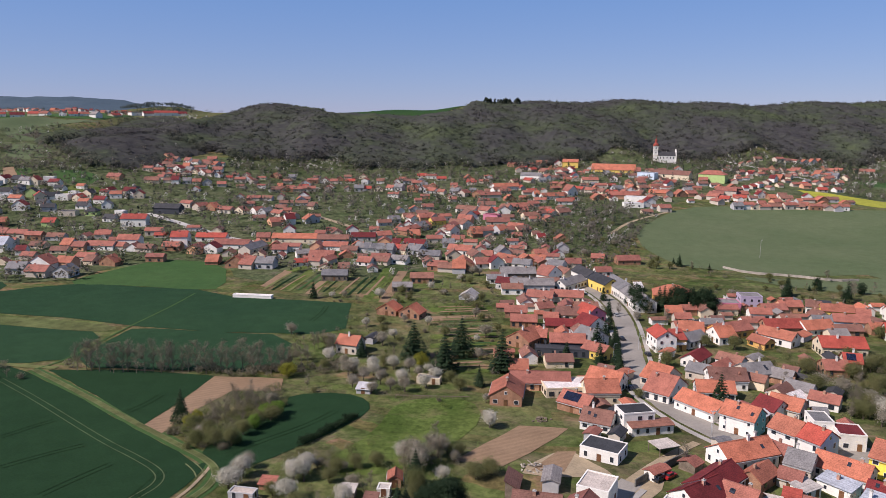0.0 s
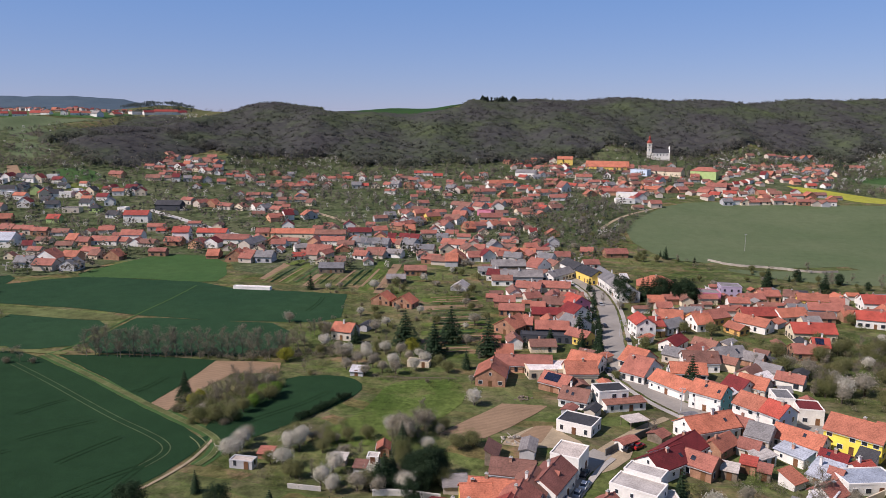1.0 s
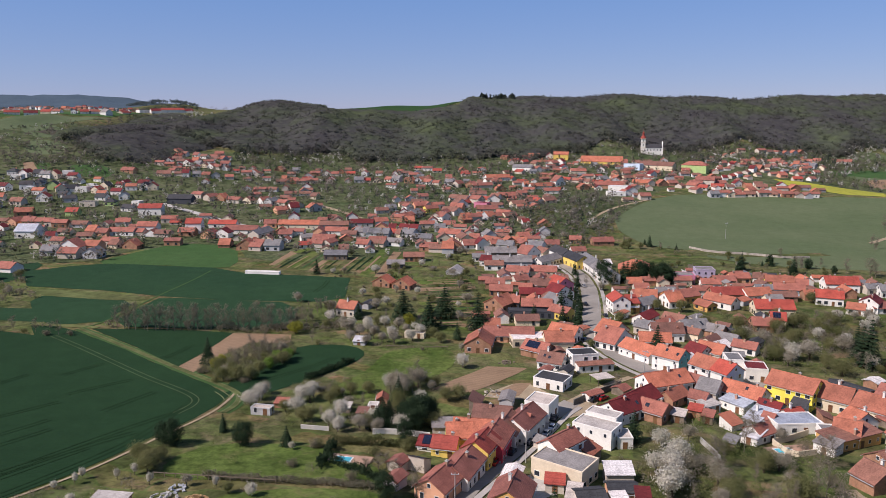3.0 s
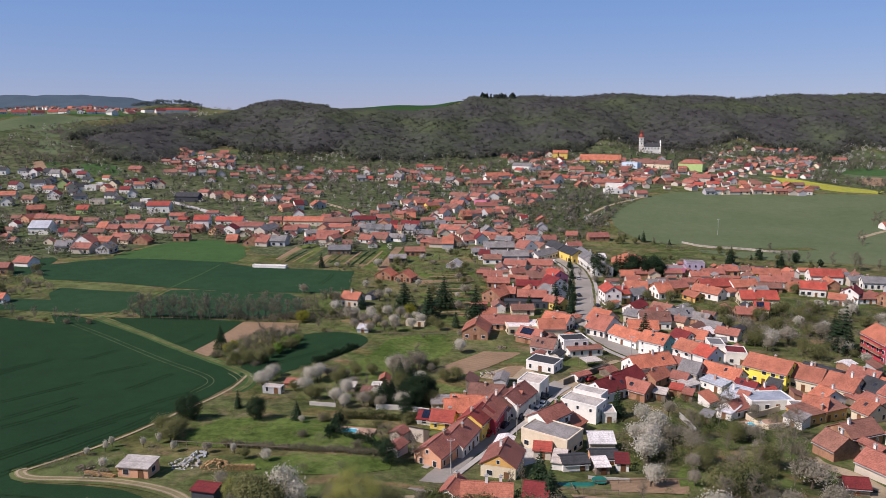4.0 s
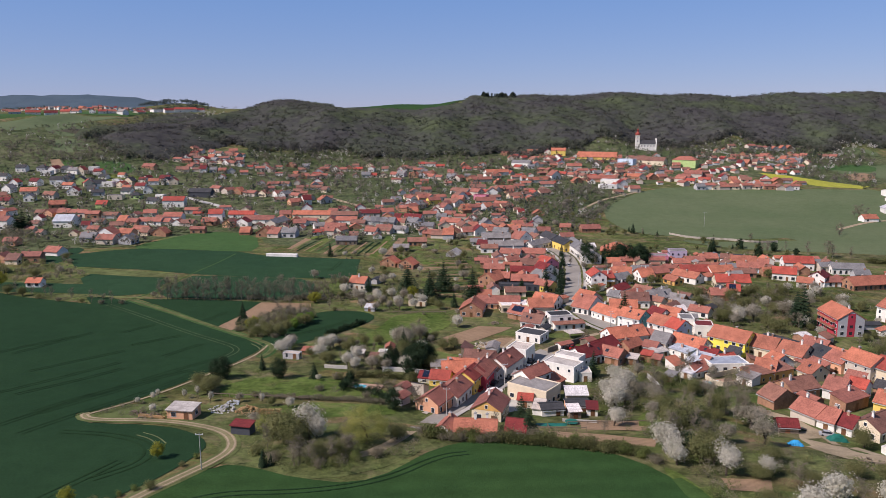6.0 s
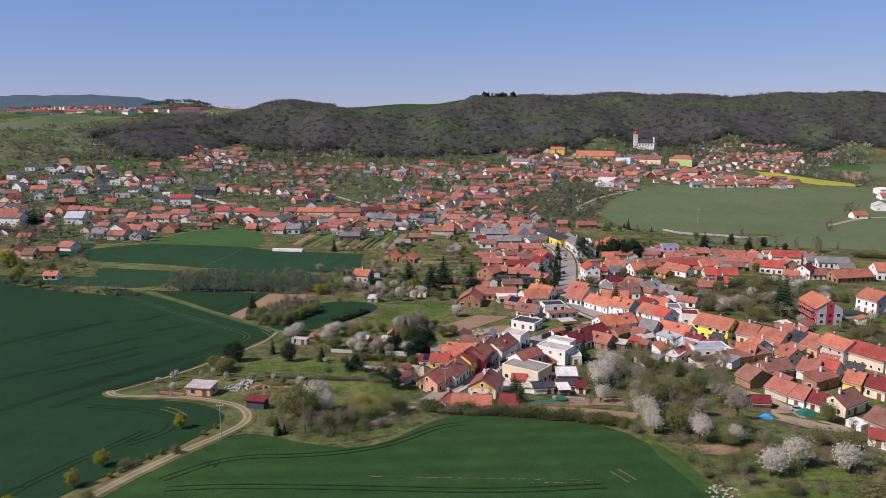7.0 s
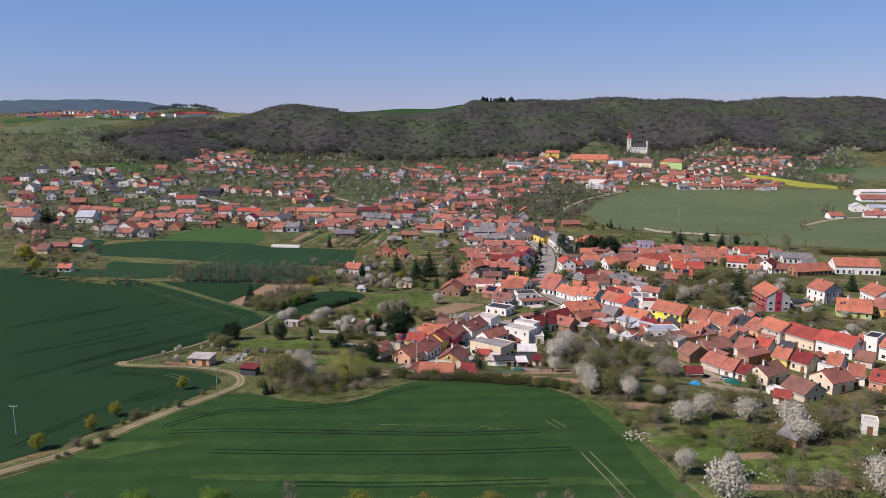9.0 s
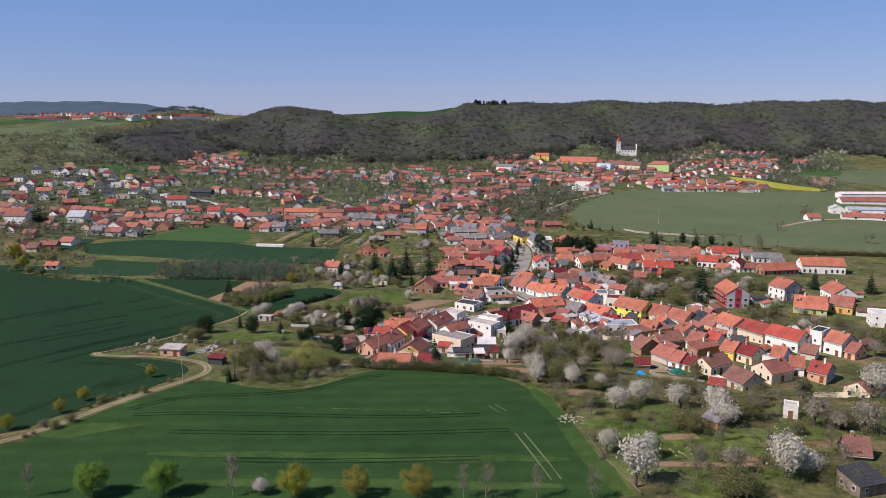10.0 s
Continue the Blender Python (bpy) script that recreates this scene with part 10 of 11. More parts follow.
copse("garden_bushes", [(173.1, 198.1), (221.2, 151.4), (199.4, 109.5), (184.8, 133.2), (167.9, 161.9)], 70, 1.6, 4, L_BROWN, "leafless brown garden bushes behind the row", 83, clumps=150, size=0.45, wide=0.6, margin=0.3)
strew(26, [(173.1, 198.1), (216.1, 145.8), (189.7, 99.8), (179.3, 126.4), (165.9, 158.8)], "bare pale olive bare", 3.5, 7, 84)
strew(50, [(134.3, 283.2), (140.9, 256.8), (196.1, 273.9), (205.0, 235.0), (168.6, 216.4), (150.0, 190.0), (123.7, 211.8), (112.0, 235.0)], "bare bare pale olive olive blossom bare", 5, 9, 85)
tree("blossom", 65.6, 123.8, 9)
tree("blossom", 58.9, 106.3, 8)
tree("blossom", 63.1, 118.6, 8)
tree("bare", 90.3, 104.8, 11, broad=1.2)
tree("bare", 94.9, 108.8, 10, broad=1.2)
tree("olive", 88.0, 105.6, 8, broad=1.1)
tree("pine", 72.0, 81.4, 7, broad=1.2)
tree("pine", 73.7, 80.6, 6, broad=1.2)
tree("olive", 73.0, 107.3, 5, broad=1.4)
tree("bare", 95.4, 104.0, 9, broad=1.2)
tree("pale", 74.6, 123.0, 4, broad=1.3)
tree("pale", 90.6, 123.2, 5, broad=1.3)
tree("pale", 92.9, 93.6, 7, broad=1.2)
tree("bare", 70.6, 85.5, 10)
tree("bare", 76.0, 94.7, 10)
tree("bare", 71.6, 75.4, 10)
tree("bare", 65.5, 72.8, 10)
tree("bare", 70.4, 65.7, 10)
tree("bare", 75.0, 122.4, 10)
tree("olive", 75.6, 85.5, 9)
tree("bush", 29.4, 78.8, 4)
tree("bush", 25.5, 80.4, 4)
tree("bush", 32.4, 76.7, 4)
tree("bush", 36.1, 74.7, 4)
tree("bush", 41.4, 72.7, 4)
tree("bush", 45.1, 71.7, 4)
tree("bush", 49.4, 69.8, 4)
tree("bush", 52.8, 67.9, 4)
tree("bush", 20.0, 85.0, 4)
tree("bush", 15.0, 83.0, 4)
tree("bush", 11.7, 87.5, 4)
tree("bush", 56.1, 65.6, 3.4)
tree("bush", 58.4, 62.4, 3.4)
tree("bush", 38.9, 71.6, 3.4)
tree("bush", 47.7, 68.8, 3.4)
tree("bare", 22.8, 85.0, 6)
tree("bare", 26.5, 94.5, 6)
tree("bare", 50.5, 80.5, 6)
tree("conifer", 31.1, 80.4, 8.5)
copse("wood_blossom", [(-302.3, 979.1), (-325.7, 1125.1), (-210.6, 1192.2), (16.9, 1136.4), (103.4, 1079.1), (99.4, 1026.6), (-143.6, 982.0)], 200, 5, 8, F_WHITE, "single blossoming trees in the hillside wood", 90)
copse("wood_blossom", [(100.8, 1045.7), (109.4, 1158.6), (442.0, 1187.9), (405.4, 1074.6)], 45, 5, 8, F_WHITE, "single blossoming trees in the hillside wood", 91)
copse("copse_bushes", [(-77.8, 200.3), (-74.5, 212.4), (-64.4, 229.2), (-53.0, 236.3), (-49.5, 219.8), (-55.5, 202.1), (-59.2, 187.8), (-68.5, 187.4)], 55, 2.2, 4.6, L_BROWN, "leafless brown scrub in the field copse", 92, clumps=150, size=0.45, wide=0.55, margin=0.2)
copse("copse_bushes", [(-77.8, 200.3), (-74.5, 212.4), (-64.4, 229.2), (-53.0, 236.3), (-49.5, 219.8), (-55.5, 202.1), (-59.2, 187.8), (-68.5, 187.4)], 22, 2.2, 4.6, L_OLIVE, "dull green scrub in the field copse", 93, clumps=150, size=0.45, wide=0.55, margin=0.2)
copse("copse_bushes", [(-77.8, 200.3), (-74.5, 212.4), (-64.4, 229.2), (-53.0, 236.3), (-49.5, 219.8), (-55.5, 202.1), (-59.2, 187.8), (-68.5, 187.4)], 16, 2.2, 4.6, L_GREEN, "fresh green scrub in the field copse", 94, clumps=150, size=0.45, wide=0.55, margin=0.2)
tree("bare", -63.9, 208.3, 7.5)
tree("bare", -61.8, 213.0, 7.5)
tree("bare", -59.3, 216.4, 7.5)
tree("bare", -55.9, 213.3, 7.5)
tree("bare", -58.3, 206.4, 7.5)
tree("bare", -54.4, 218.1, 7.5)
tree("bare", -64.4, 201.7, 7.5)
tree("bare", -64.6, 220.0, 8.5)
tree("bare", -60.4, 224.3, 8.5)
tree("pale", -53.2, 220.6, 5)
tree("pale", -66.5, 195.4, 5)
tree("bush", 11.3, 76.6, 3.6)
tree("bush", 13.9, 75.9, 3.6)
tree("bush", 16.4, 75.6, 3.6)
tree("bush", 18.9, 75.3, 3.6)
tree("bush", 21.5, 75.3, 3.6)
tree("bush", 7.2, 78.2, 3.6)
tree("bush", 4.3, 79.8, 3.6)
tree("bush", 24.1, 76.6, 3.6)
tree("bush", 27.2, 77.9, 3.6)
tree("bush", 12.6, 75.9, 2.8)
tree("bush", 17.7, 75.3, 2.8)
tree("bush", 9.8, 77.2, 2.8)
tree("bush", 5.9, 78.5, 2.8)
tree("bush", 22.8, 76.0, 2.8)

# ---- kinds of small things ----
def church(x, y, yaw):
    z = gz(x, y)
    top = thing("church", pose(x, y, z, 0, 0, yaw) @ Matrix.Diagonal((.86, .86, .96, 1)), "white baroque church with a red onion-domed tower", "church")
    part("tower", mesh_of("tower", join_vf(box_vf(-3.3, 3.3, -3.3, 3.3, -3, 21)), WALLS["white"]), top)
    for zz, o in ((7.5, .35), (15.5, .35), (20.6, .6)):
        part("cornice", mesh_of("cornice", box_vf(-3.6 - o, 3.6 + o, -3.6 - o, 3.6 + o, zz, zz + .5), WALLS["cream"]), top)
    prof = [(4.1, 21.1), (4.3, 22.4), (3.4, 24.2), (2.0, 25.3), (1.7, 26.0), (1.7, 28.2), (2.1, 28.6), (1.6, 29.8), (.6, 30.8), (.18, 32.5), (.04, 35.5)]
    v, f, n = [], [], 12
    for r, h in prof:
        v += [(r * math.cos(2 * math.pi * i / n), r * math.sin(2 * math.pi * i / n), h) for i in range(n)]
    for k in range(len(prof) - 1):
        f += [(k * n + i, k * n + (i + 1) % n, (k + 1) * n + (i + 1) % n, (k + 1) * n + i) for i in range(n)]
    part("dome", mesh_of("dome", (v, f), ROOFS["red"]), top, "red sheet-metal onion dome")
    for zz, kind in ((18.0, "tall"), (12, "small")):
        for a in (0, 90, -90):
            w = part("window", WINDOWS["tall"][1], top, "", pose(0, 0, zz, 0, 0, a) @ pose(0, -3.62, 0) @ Matrix.Diagonal((1.3, 2, 1.5, 1)))
    part("nave", mesh_of("nave", prism_vf([(-6, -3), (6, -3), (6, 8), (0, 13), (-6, 8)], 'x', 3.6, 30), WALLS["white"]), top)
    vf = gable_roof(26.4, 12, 8, 5)
    part("nave_roof", mesh_of("nave_roof", ([(a + 16.8, b, c) for a, b, c in vf[0]], vf[1]), ROOFS["dark"]), top)
    part("front_gable", mesh_of("front_gable", join_vf(prism_vf([(-7, -3), (7, -3), (7, 9), (5, 10), (4.2, 13), (2, 15.5), (0, 17), (-2, 15.5), (-4.2, 13), (-5, 10), (-7, 9)], 'x', 30, 31.2)), WALLS["white"]), top)
    for i in range(5):
        part("window", WINDOWS["tall"][1], top, "", pose(7 + i * 5, -6.02, 5) @ Matrix.Diagonal((1.4, 2, 2, 1)))
    FOOTPRINTS.append((x + 12, y, 18))
    return top


def lathe_vf(prof, n, axis_x=False):
    v, f = [], []
    for r, h in prof:
        v += [(r * math.cos(2 * math.pi * i / n), r * math.sin(2 * math.pi * i / n), h) for i in range(n)]
    for k in range(len(prof) - 1):
        f += [(k * n + i, k * n + (i + 1) % n, (k + 1) * n + (i + 1) % n, (k + 1) * n + i) for i in range(n)]
    f += [tuple(range(n))[::-1], tuple(range((len(prof) - 1) * n, len(prof) * n))]
    if axis_x:
        v = [(h, r, q) for r, q, h in v]
    return v, f


def utility_pole(x, y, h=9.0, yaw=0):
    top = thing("utility_pole", pose(x, y, gz(x, y), 0, 0, yaw), "grey concrete utility pole with insulators", "pole", "utility poles")
    part("mast", mesh_of("mast", lathe_vf([(.13, -.5), (.08, h)], 8), CONCRETE), top)
    part("crossbar", mesh_of("crossbar", box_vf(-.9, .9, -.05, .05, h - .5, h - .38), METAL), top)
    for u in (-.8, 0, .8):
        part("insulator", mesh_of("insulator", lathe_vf([(.05, h - .38), (.08, h - .2), (.04, h - .1)], 6), FRAME_WHITE), top, "white insulator", pose(u, 0, .0 if u else .1))


def street_lamp(x, y, yaw=0, h=7.0):
    top = thing("street_lamp", pose(x, y, gz(x, y), 0, 0, yaw), "slender grey street lamp beside the road", "lamp", "street lamps")
    part("mast", mesh_of("mast", lathe_vf([(.09, -.4), (.06, h)], 7), METAL), top)
    part("arm", mesh_of("arm", box_vf(0, 1.4, -.04, .04, h - .08, h), METAL), top)
    part("lamp_head", mesh_of("lamp_head", box_vf(1.0, 1.7, -.12, .12, h - .16, h - .06), CONCRETE), top)


CAR_BODY = {}
CAR_GLASS = mesh_of("cabin", prism_vf([(-1.5, .82), (1.15, .82), (.55, 1.42), (-1.15, 1.42)], 'y', -.68, .68), GLASS)
CAR_WHEEL = mesh_of("wheel", lathe_vf([(.31, -.1), (.32, 0), (.31, .1)], 12), TYRE)


def car(x, y, yaw, paint):
    if paint not in CAR_BODY:
        vf = prism_vf([(-2.1, .28), (2.1, .28), (2.15, .62), (1.9, .80), (1.1, .90), (-1.55, .92), (-2.08, .78)], 'y', -.86, .86)
        CAR_BODY[paint] = (mesh_of("body", vf, PAINTS[paint]), mesh_of("car_roof", box_vf(-1.1, .5, -.6, .6, 1.42, 1.48), PAINTS[paint]))
    top = thing("car", pose(x, y, gz(x, y) + .16, 0, 0, yaw), paint + " car parked at the kerb", "car", "parked cars")
    part("body", CAR_BODY[paint][0], top)
    part("cabin", CAR_GLASS, top)
    part("car_roof", CAR_BODY[paint][1], top)
    for u in (-1.3, 1.3):
        for s in (-.78, .78):
            part("wheel", CAR_WHEEL, top, "", pose(u, s, .32, 90))


def wall_line(pts, h, thick, material, name, label, category):
    """A low wall or fence along a line."""
    p = rounded(pts, False, 1)
    v, f = [], []
    d = np.gradient(p, axis=0)
    d /= np.hypot(d[:, 0], d[:, 1])[:, None]
    s = np.stack([-d[:, 1], d[:, 0]], 1) * thick / 2
    for q, o in zip(p, s):
        z = gz(*q)
        v += [(q[0] - o[0], q[1] - o[1], z - .5), (q[0] + o[0], q[1] + o[1], z - .5), (q[0] + o[0], q[1] + o[1], z + h), (q[0] - o[0], q[1] - o[1], z + h)]
    for i in range(len(p) - 1):
        for k in range(4):
            f.append((i * 4 + k, i * 4 + (k + 1) % 4, i * 4 + 4 + (k + 1) % 4, i * 4 + 4 + k))
    f += [(0, 1, 2, 3), (len(v) - 4, len(v) - 3, len(v) - 2, len(v) - 1)]
    return tagged(new(name, mesh_of(name, (v, f), material)), label, category)


def fence(x0, y0, x1, y1, h=1.3):
    n = max(2, int(math.hypot(x1 - x0, y1 - y0) / 2.5))
    top = thing("fence", pose((x0 + x1) / 2, (y0 + y1) / 2, gz((x0 + x1) / 2, (y0 + y1) / 2)), "weathered wooden garden fence with thin posts", "fence")
    cx, cy, cz = (x0 + x1) / 2, (y0 + y1) / 2, gz((x0 + x1) / 2, (y0 + y1) / 2)
    post = mesh_of("post", box_vf(-.06, .06, -.06, .06, -.3, h), WALLS["wood"])
    yaw = math.degrees(math.atan2(y1 - y0, x1 - x0))
    for i in range(n + 1):
        x, y = x0 + (x1 - x0) * i / n, y0 + (y1 - y0) * i / n
        part("post", post, top, "", pose(x - cx, y - cy, gz(x, y) - cz))
        if i < n:
            xb, yb = x0 + (x1 - x0) * (i + 1) / n, y0 + (y1 - y0) * (i + 1) / n
            L = math.hypot(xb - x, yb - y)
            tilt = math.degrees(math.atan2(gz(xb, yb) - gz(x, y), L))
            part("rail", mesh_of("rail", box_vf(0, L, -.02, .02, h - .35, h - .1), WALLS["wood"]), top, "", pose(x - cx, y - cy, gz(x, y) - cz) @ pose(0, 0, 0, 0, -tilt, yaw))


def wood_stack(x0, y0, x1, y1, h):
    L, yaw = math.hypot(x1 - x0, y1 - y0), math.degrees(math.atan2(y1 - y0, x1 - x0))
    x, y = (x0 + x1) / 2, (y0 + y1) / 2
    top = thing("woodpile", pose(x, y, gz(x, y), 0, 0, yaw), "long stack of split pale firewood", "woodpile")
    log = mesh_of("log", lathe_vf([(.13, -.5), (.13, .5)], 6), LOG)
    rows, n = int(h / .25), int(L / .27)
    rnd = random.Random(int(x0 * 10))
    if rows * n > 130:
        n = 130 // rows
    for r in range(rows):
        for k in range(n):
            part("log", log, top, "", pose((k + .5 * (r % 2) - n / 2) * L / n, rnd.uniform(-.05, .05), .13 + r * .24, 90, rnd.uniform(0, 60), 0))


def heap(x, y, r, h, material, name, label, category, seed, count=60, size=.35):
    """A loose heap of blocks or logs."""
    rnd = random.Random(seed)
    top = thing(name, pose(x, y, gz(x, y)), label, category)
    meshes = [mesh_of("piece", box_vf(-size * a, size * a, -size * b, size * b, -size * c, size * c), material) for a, b, c in ((1, .5, .4), (.7, .6, .5), (1.6, .25, .25), (.5, .5, .3))]
    for _ in range(count):
        a, q = rnd.uniform(0, 6.283), math.sqrt(rnd.random())
        z = h * (1 - q) * rnd.uniform(.3, 1) + size * .4
        part("piece", rnd.choice(meshes), top, "", pose(math.cos(a) * q * r, math.sin(a) * q * r, z, rnd.uniform(-30, 30), rnd.uniform(-30, 30), rnd.uniform(0, 180)))


def pool(x, y, yaw, w, d):
    top = thing("swimming_pool", pose(x, y, gz(x, y) + .05, 0, 0, yaw), "small turquoise swimming pool in a paved terrace", "pool")
    part("terrace", mesh_of("terrace", box_vf(-w / 2 - 2, w / 2 + 5, -d / 2 - 1.5, d / 2 + 1.5, -.6, .12), TERRACOTTA), top, "reddish paved terrace")
    part("rim", mesh_of("rim", box_vf(-w / 2 - .25, w / 2 + .25, -d / 2 - .25, d / 2 + .25, .1, .2), FRAME_WHITE), top, "white pool rim")
    part("water", mesh_of("water", box_vf(-w / 2, w / 2, -d / 2, d / 2, .1, .225), WATER), top, "turquoise water")


def trampoline(x, y, r, colour):
    top = thing("trampoline", pose(x, y, gz(x, y)), "round garden trampoline with a dark mat", "trampoline")
    part("mat", mesh_of("mat", lathe_vf([(r - .3, .78), (r - .3, .8)], 20), TYRE), top)
    part("rim", mesh_of("rim", lathe_vf([(r - .3, .76), (r, .76), (r, .84), (r - .3, .84)], 20), TARP[colour]), top)
    for i in range(6):
        a = i * math.pi / 3
        part("leg", mesh_of("leg", box_vf(-.04, .04, -.04, .04, 0, .78), METAL), top, "", pose(math.cos(a) * (r - .1), math.sin(a) * (r - .1), 0))


def tarp(x, y, w, d, h, colour, yaw=0):
    bm = bmesh.new()
    bmesh.ops.create_grid(bm, x_segments=8, y_segments=6, size=.5)
    rnd = random.Random(int(x * 10))
    for v in bm.verts:
        e = max(abs(v.co.x), abs(v.co.y)) * 2
        v.co = Vector((v.co.x * w, v.co.y * d, h * (1 - e ** 2) + .08 + rnd.uniform(0, .15) * h))
    bmesh.ops.solidify(bm, geom=bm.faces[:], thickness=.03)
    me = bpy.data.meshes.new("tarpaulin")
    bm.to_mesh(me)
    bm.free()
    me.materials.append(TARP[colour])
    ob = new("tarpaulin", me)
    ob.matrix_basis = pose(x, y, gz(x, y), 0, 0, yaw)
    return tagged(ob, ("blue" if colour == "blue" else "turquoise green") + " tarpaulin thrown over a pile in the garden", "tarpaulin")


def carport(x, y, yaw, w, d, h):
    top = thing("carport", pose(x, y, gz(x, y), 0, 0, yaw), "open carport with a pale flat roof on posts", "carport")
    part("roof", mesh_of("roof", box_vf(-w / 2 - .3, w / 2 + .3, -d / 2 - .3, d / 2 + .3, h, h + .18), ROOFS["pale"]), top)
    post = mesh_of("post", box_vf(-.09, .09, -.09, .09, -.6, h), WALLS["wood"])
    for sx in (-1, 1):
        for sy in (-1, 1):
            part("post", post, top, "", pose(sx * w / 2, sy * d / 2, 0))


# ---- small things ----
carport(60.5, 187.9, 20, 6.0, 5.0, 2.6)
church(288.0, 1008.0, -8)
utility_pole(-44.5, 57.7, 9)
utility_pole(-84.5, 27.1, 8)
utility_pole(77.0, 197.2, 9)
utility_pole(10.3, 100.3, 9)
utility_pole(28.6, 127.8, 9)
street_lamp(78.1, 200.9, 30)
street_lamp(63.5, 239.6, 30)
street_lamp(65.7, 270.3, 30)
street_lamp(79.0, 284.5, 30)
utility_pole(213.7, 488.6, 12)
car(20.8, 127.0, 64, "red")
car(22.4, 129.3, 64, "silver")
car(25.6, 133.9, 64, "dark")
car(32.6, 144.5, 64, "silver")
car(31.0, 140.9, 64, "dark")
car(36.7, 147.3, 64, "silver")
car(38.9, 151.3, 64, "white")
car(40.1, 157.4, 64, "dark")
car(75.5, 298.0, 100, "dark")
car(81.6, 334.9, 100, "silver")
car(64.4, 239.6, 100, "dark")
car(54.6, 171.1, 40, "dark")
car(57.5, 172.5, 40, "red")
car(80.9, 277.3, 95, "dark")
car(111.7, 89.5, -20, "silver")
wall_line([(176.0, 453.9), (185.6, 438.1), (209.4, 431.5), (227.8, 417.8), (242.2, 419.7)], 1.4, 0.5, STONE, "stone_wall", "long pale rubble wall between fields", "wall")
wall_line([(47.6, 167.7), (56.8, 176.5), (66.1, 184.9)], 2.0, 0.3, CONCRETE_DARK, "garden_wall", "dark retaining wall behind a white bungalow", "wall")
wall_line([(-11.6, 143.2), (-6.8, 144.4), (-0.2, 144.4), (4.1, 144.1)], 1.6, 0.25, WALLS["white"], "garden_wall", "white plastered garden wall", "wall")
wall_line([(42.4, 97.5), (51.8, 95.8)], 0.8, 0.25, CONCRETE, "garden_wall", "low pale garden wall", "wall")
wall_line([(143.4, 55.8), (150.6, 50.4)], 1.5, 0.25, WALLS["cream"], "garden_wall", "cream plastered garden wall", "wall")
fence(31.6, 87.1, 46.9, 86.2)
fence(37.6, 92.2, 37.3, 86.1)
fence(43.3, 94.0, 65.2, 95.2)
fence(75.3, 95.5, 70.7, 79.3)
fence(-14.7, 229.9, 9.3, 228.9)
fence(-59.9, 113.6, -30.4, 109.4)
fence(118.0, 49.6, 110.8, 22.5)
fence(71.8, 2.0, 75.6, -13.5, 1.2)
fence(68.9, 21.0, 71.5, 4.5, 1.2)
wood_stack(-42.3, 96.9, -35.4, 97.0, 1.5)
wood_stack(-74.0, 94.7, -66.2, 92.6, 0.9)
heap(-45.6, 99.2, 3.2, 2.0, LOG, "log_heap", "loose heap of cut pale logs", "woodpile", 1, count=66)
heap(-53.1, 100.4, 3.5, 1.0, CONCRETE, "scrap_heap", "grey heap of boards and rubble beside a shed", "scrap heap", 2, count=42, size=0.45)
heap(-51.7, 106.0, 2.0, 1.2, METAL, "scrap_heap", "grey sheet-metal scrap in a garden", "scrap heap", 3, count=18, size=0.5)
heap(68.0, 27.9, 3.5, 0.5, STONE, "stone_heap", "pale heap of stones at the field edge", "stone heap", 4, count=36, size=0.3)
heap(91.0, 8.4, 4, 0.4, STONE, "rubble", "scattered pale rubble in an orchard", "rubble", 5, count=18, size=0.3)
heap(23.9, 177.5, 3.5, 0.8, STONE, "rubble", "heap of stones beside a tilled plot", "rubble", 6, count=30, size=0.4)
heap(30.8, 211.1, 3, 0.5, WALLS['wood'], "scrap_heap", "heap of old timber in a yard", "scrap heap", 7, count=24, size=0.4)
heap(107.5, 61.1, 3.5, 0.8, WALLS['wood'], "scrap_heap", "cluttered pile of timber beside a house", "scrap heap", 8, count=30, size=0.4)
heap(71.2, 169.5, 2.5, 0.6, STONE, "rubble", "small heap of rubble in a yard", "rubble", 9, count=18, size=0.3)
heap(-71.2, 93.5, 3.6, 0.9, WALLS["wood"], "pole_heap", "long heap of dark poles beside a shed", "woodpile", 21, count=44, size=0.32)
heap(-75.8, 97.3, 2.6, 0.8, WALLS["wood"], "pole_heap", "long heap of dark poles beside a shed", "woodpile", 22, count=30, size=0.32)
pool(-17.0, 124.1, -12, 3.8, 2.6)
trampoline(44.6, 95.1, 1.8, "teal")
tarp(39.1, 93.3, 9, 3.5, 0.5, "teal")
tarp(98.7, 79.6, 3.5, 3, 1.4, "blue")
tarp(112.7, 86.5, 5, 3, 1.8, "teal")
tarp(52.0, 103.8, 2.5, 2, 1.3, "blue")
pool(97.9, 136.3, 10, 4.5, 2.6)
wall_line([(77.8, 142.4), (78.3, 136.0), (78.2, 129.1)], 1.6, 0.3, CONCRETE, "garden_wall", "pale concrete garden wall", "wall")
wall_line([(96.9, 141.1), (97.8, 131.6), (105.3, 134.0)], 1.6, 0.25, WALLS["cream"], "garden_wall", "cream wall round a pool terrace", "wall")
wall_line([(96.9, 141.1), (101.9, 143.1), (110.0, 148.2)], 1.8, 0.25, WALLS["cream"], "garden_wall", "cream wall round a pool terrace", "wall")
wall_line([(-31.9, 146.6), (-23.8, 144.9)], 1.2, 0.3, CONCRETE, "garden_wall", "low pale concrete garden wall", "wall")

far_houses()
for m in FAR_MODELS["mix"] + FAR_MODELS["new"]:
    for o in (*m.children_recursive, m):
        bpy.data.objects.remove(o)

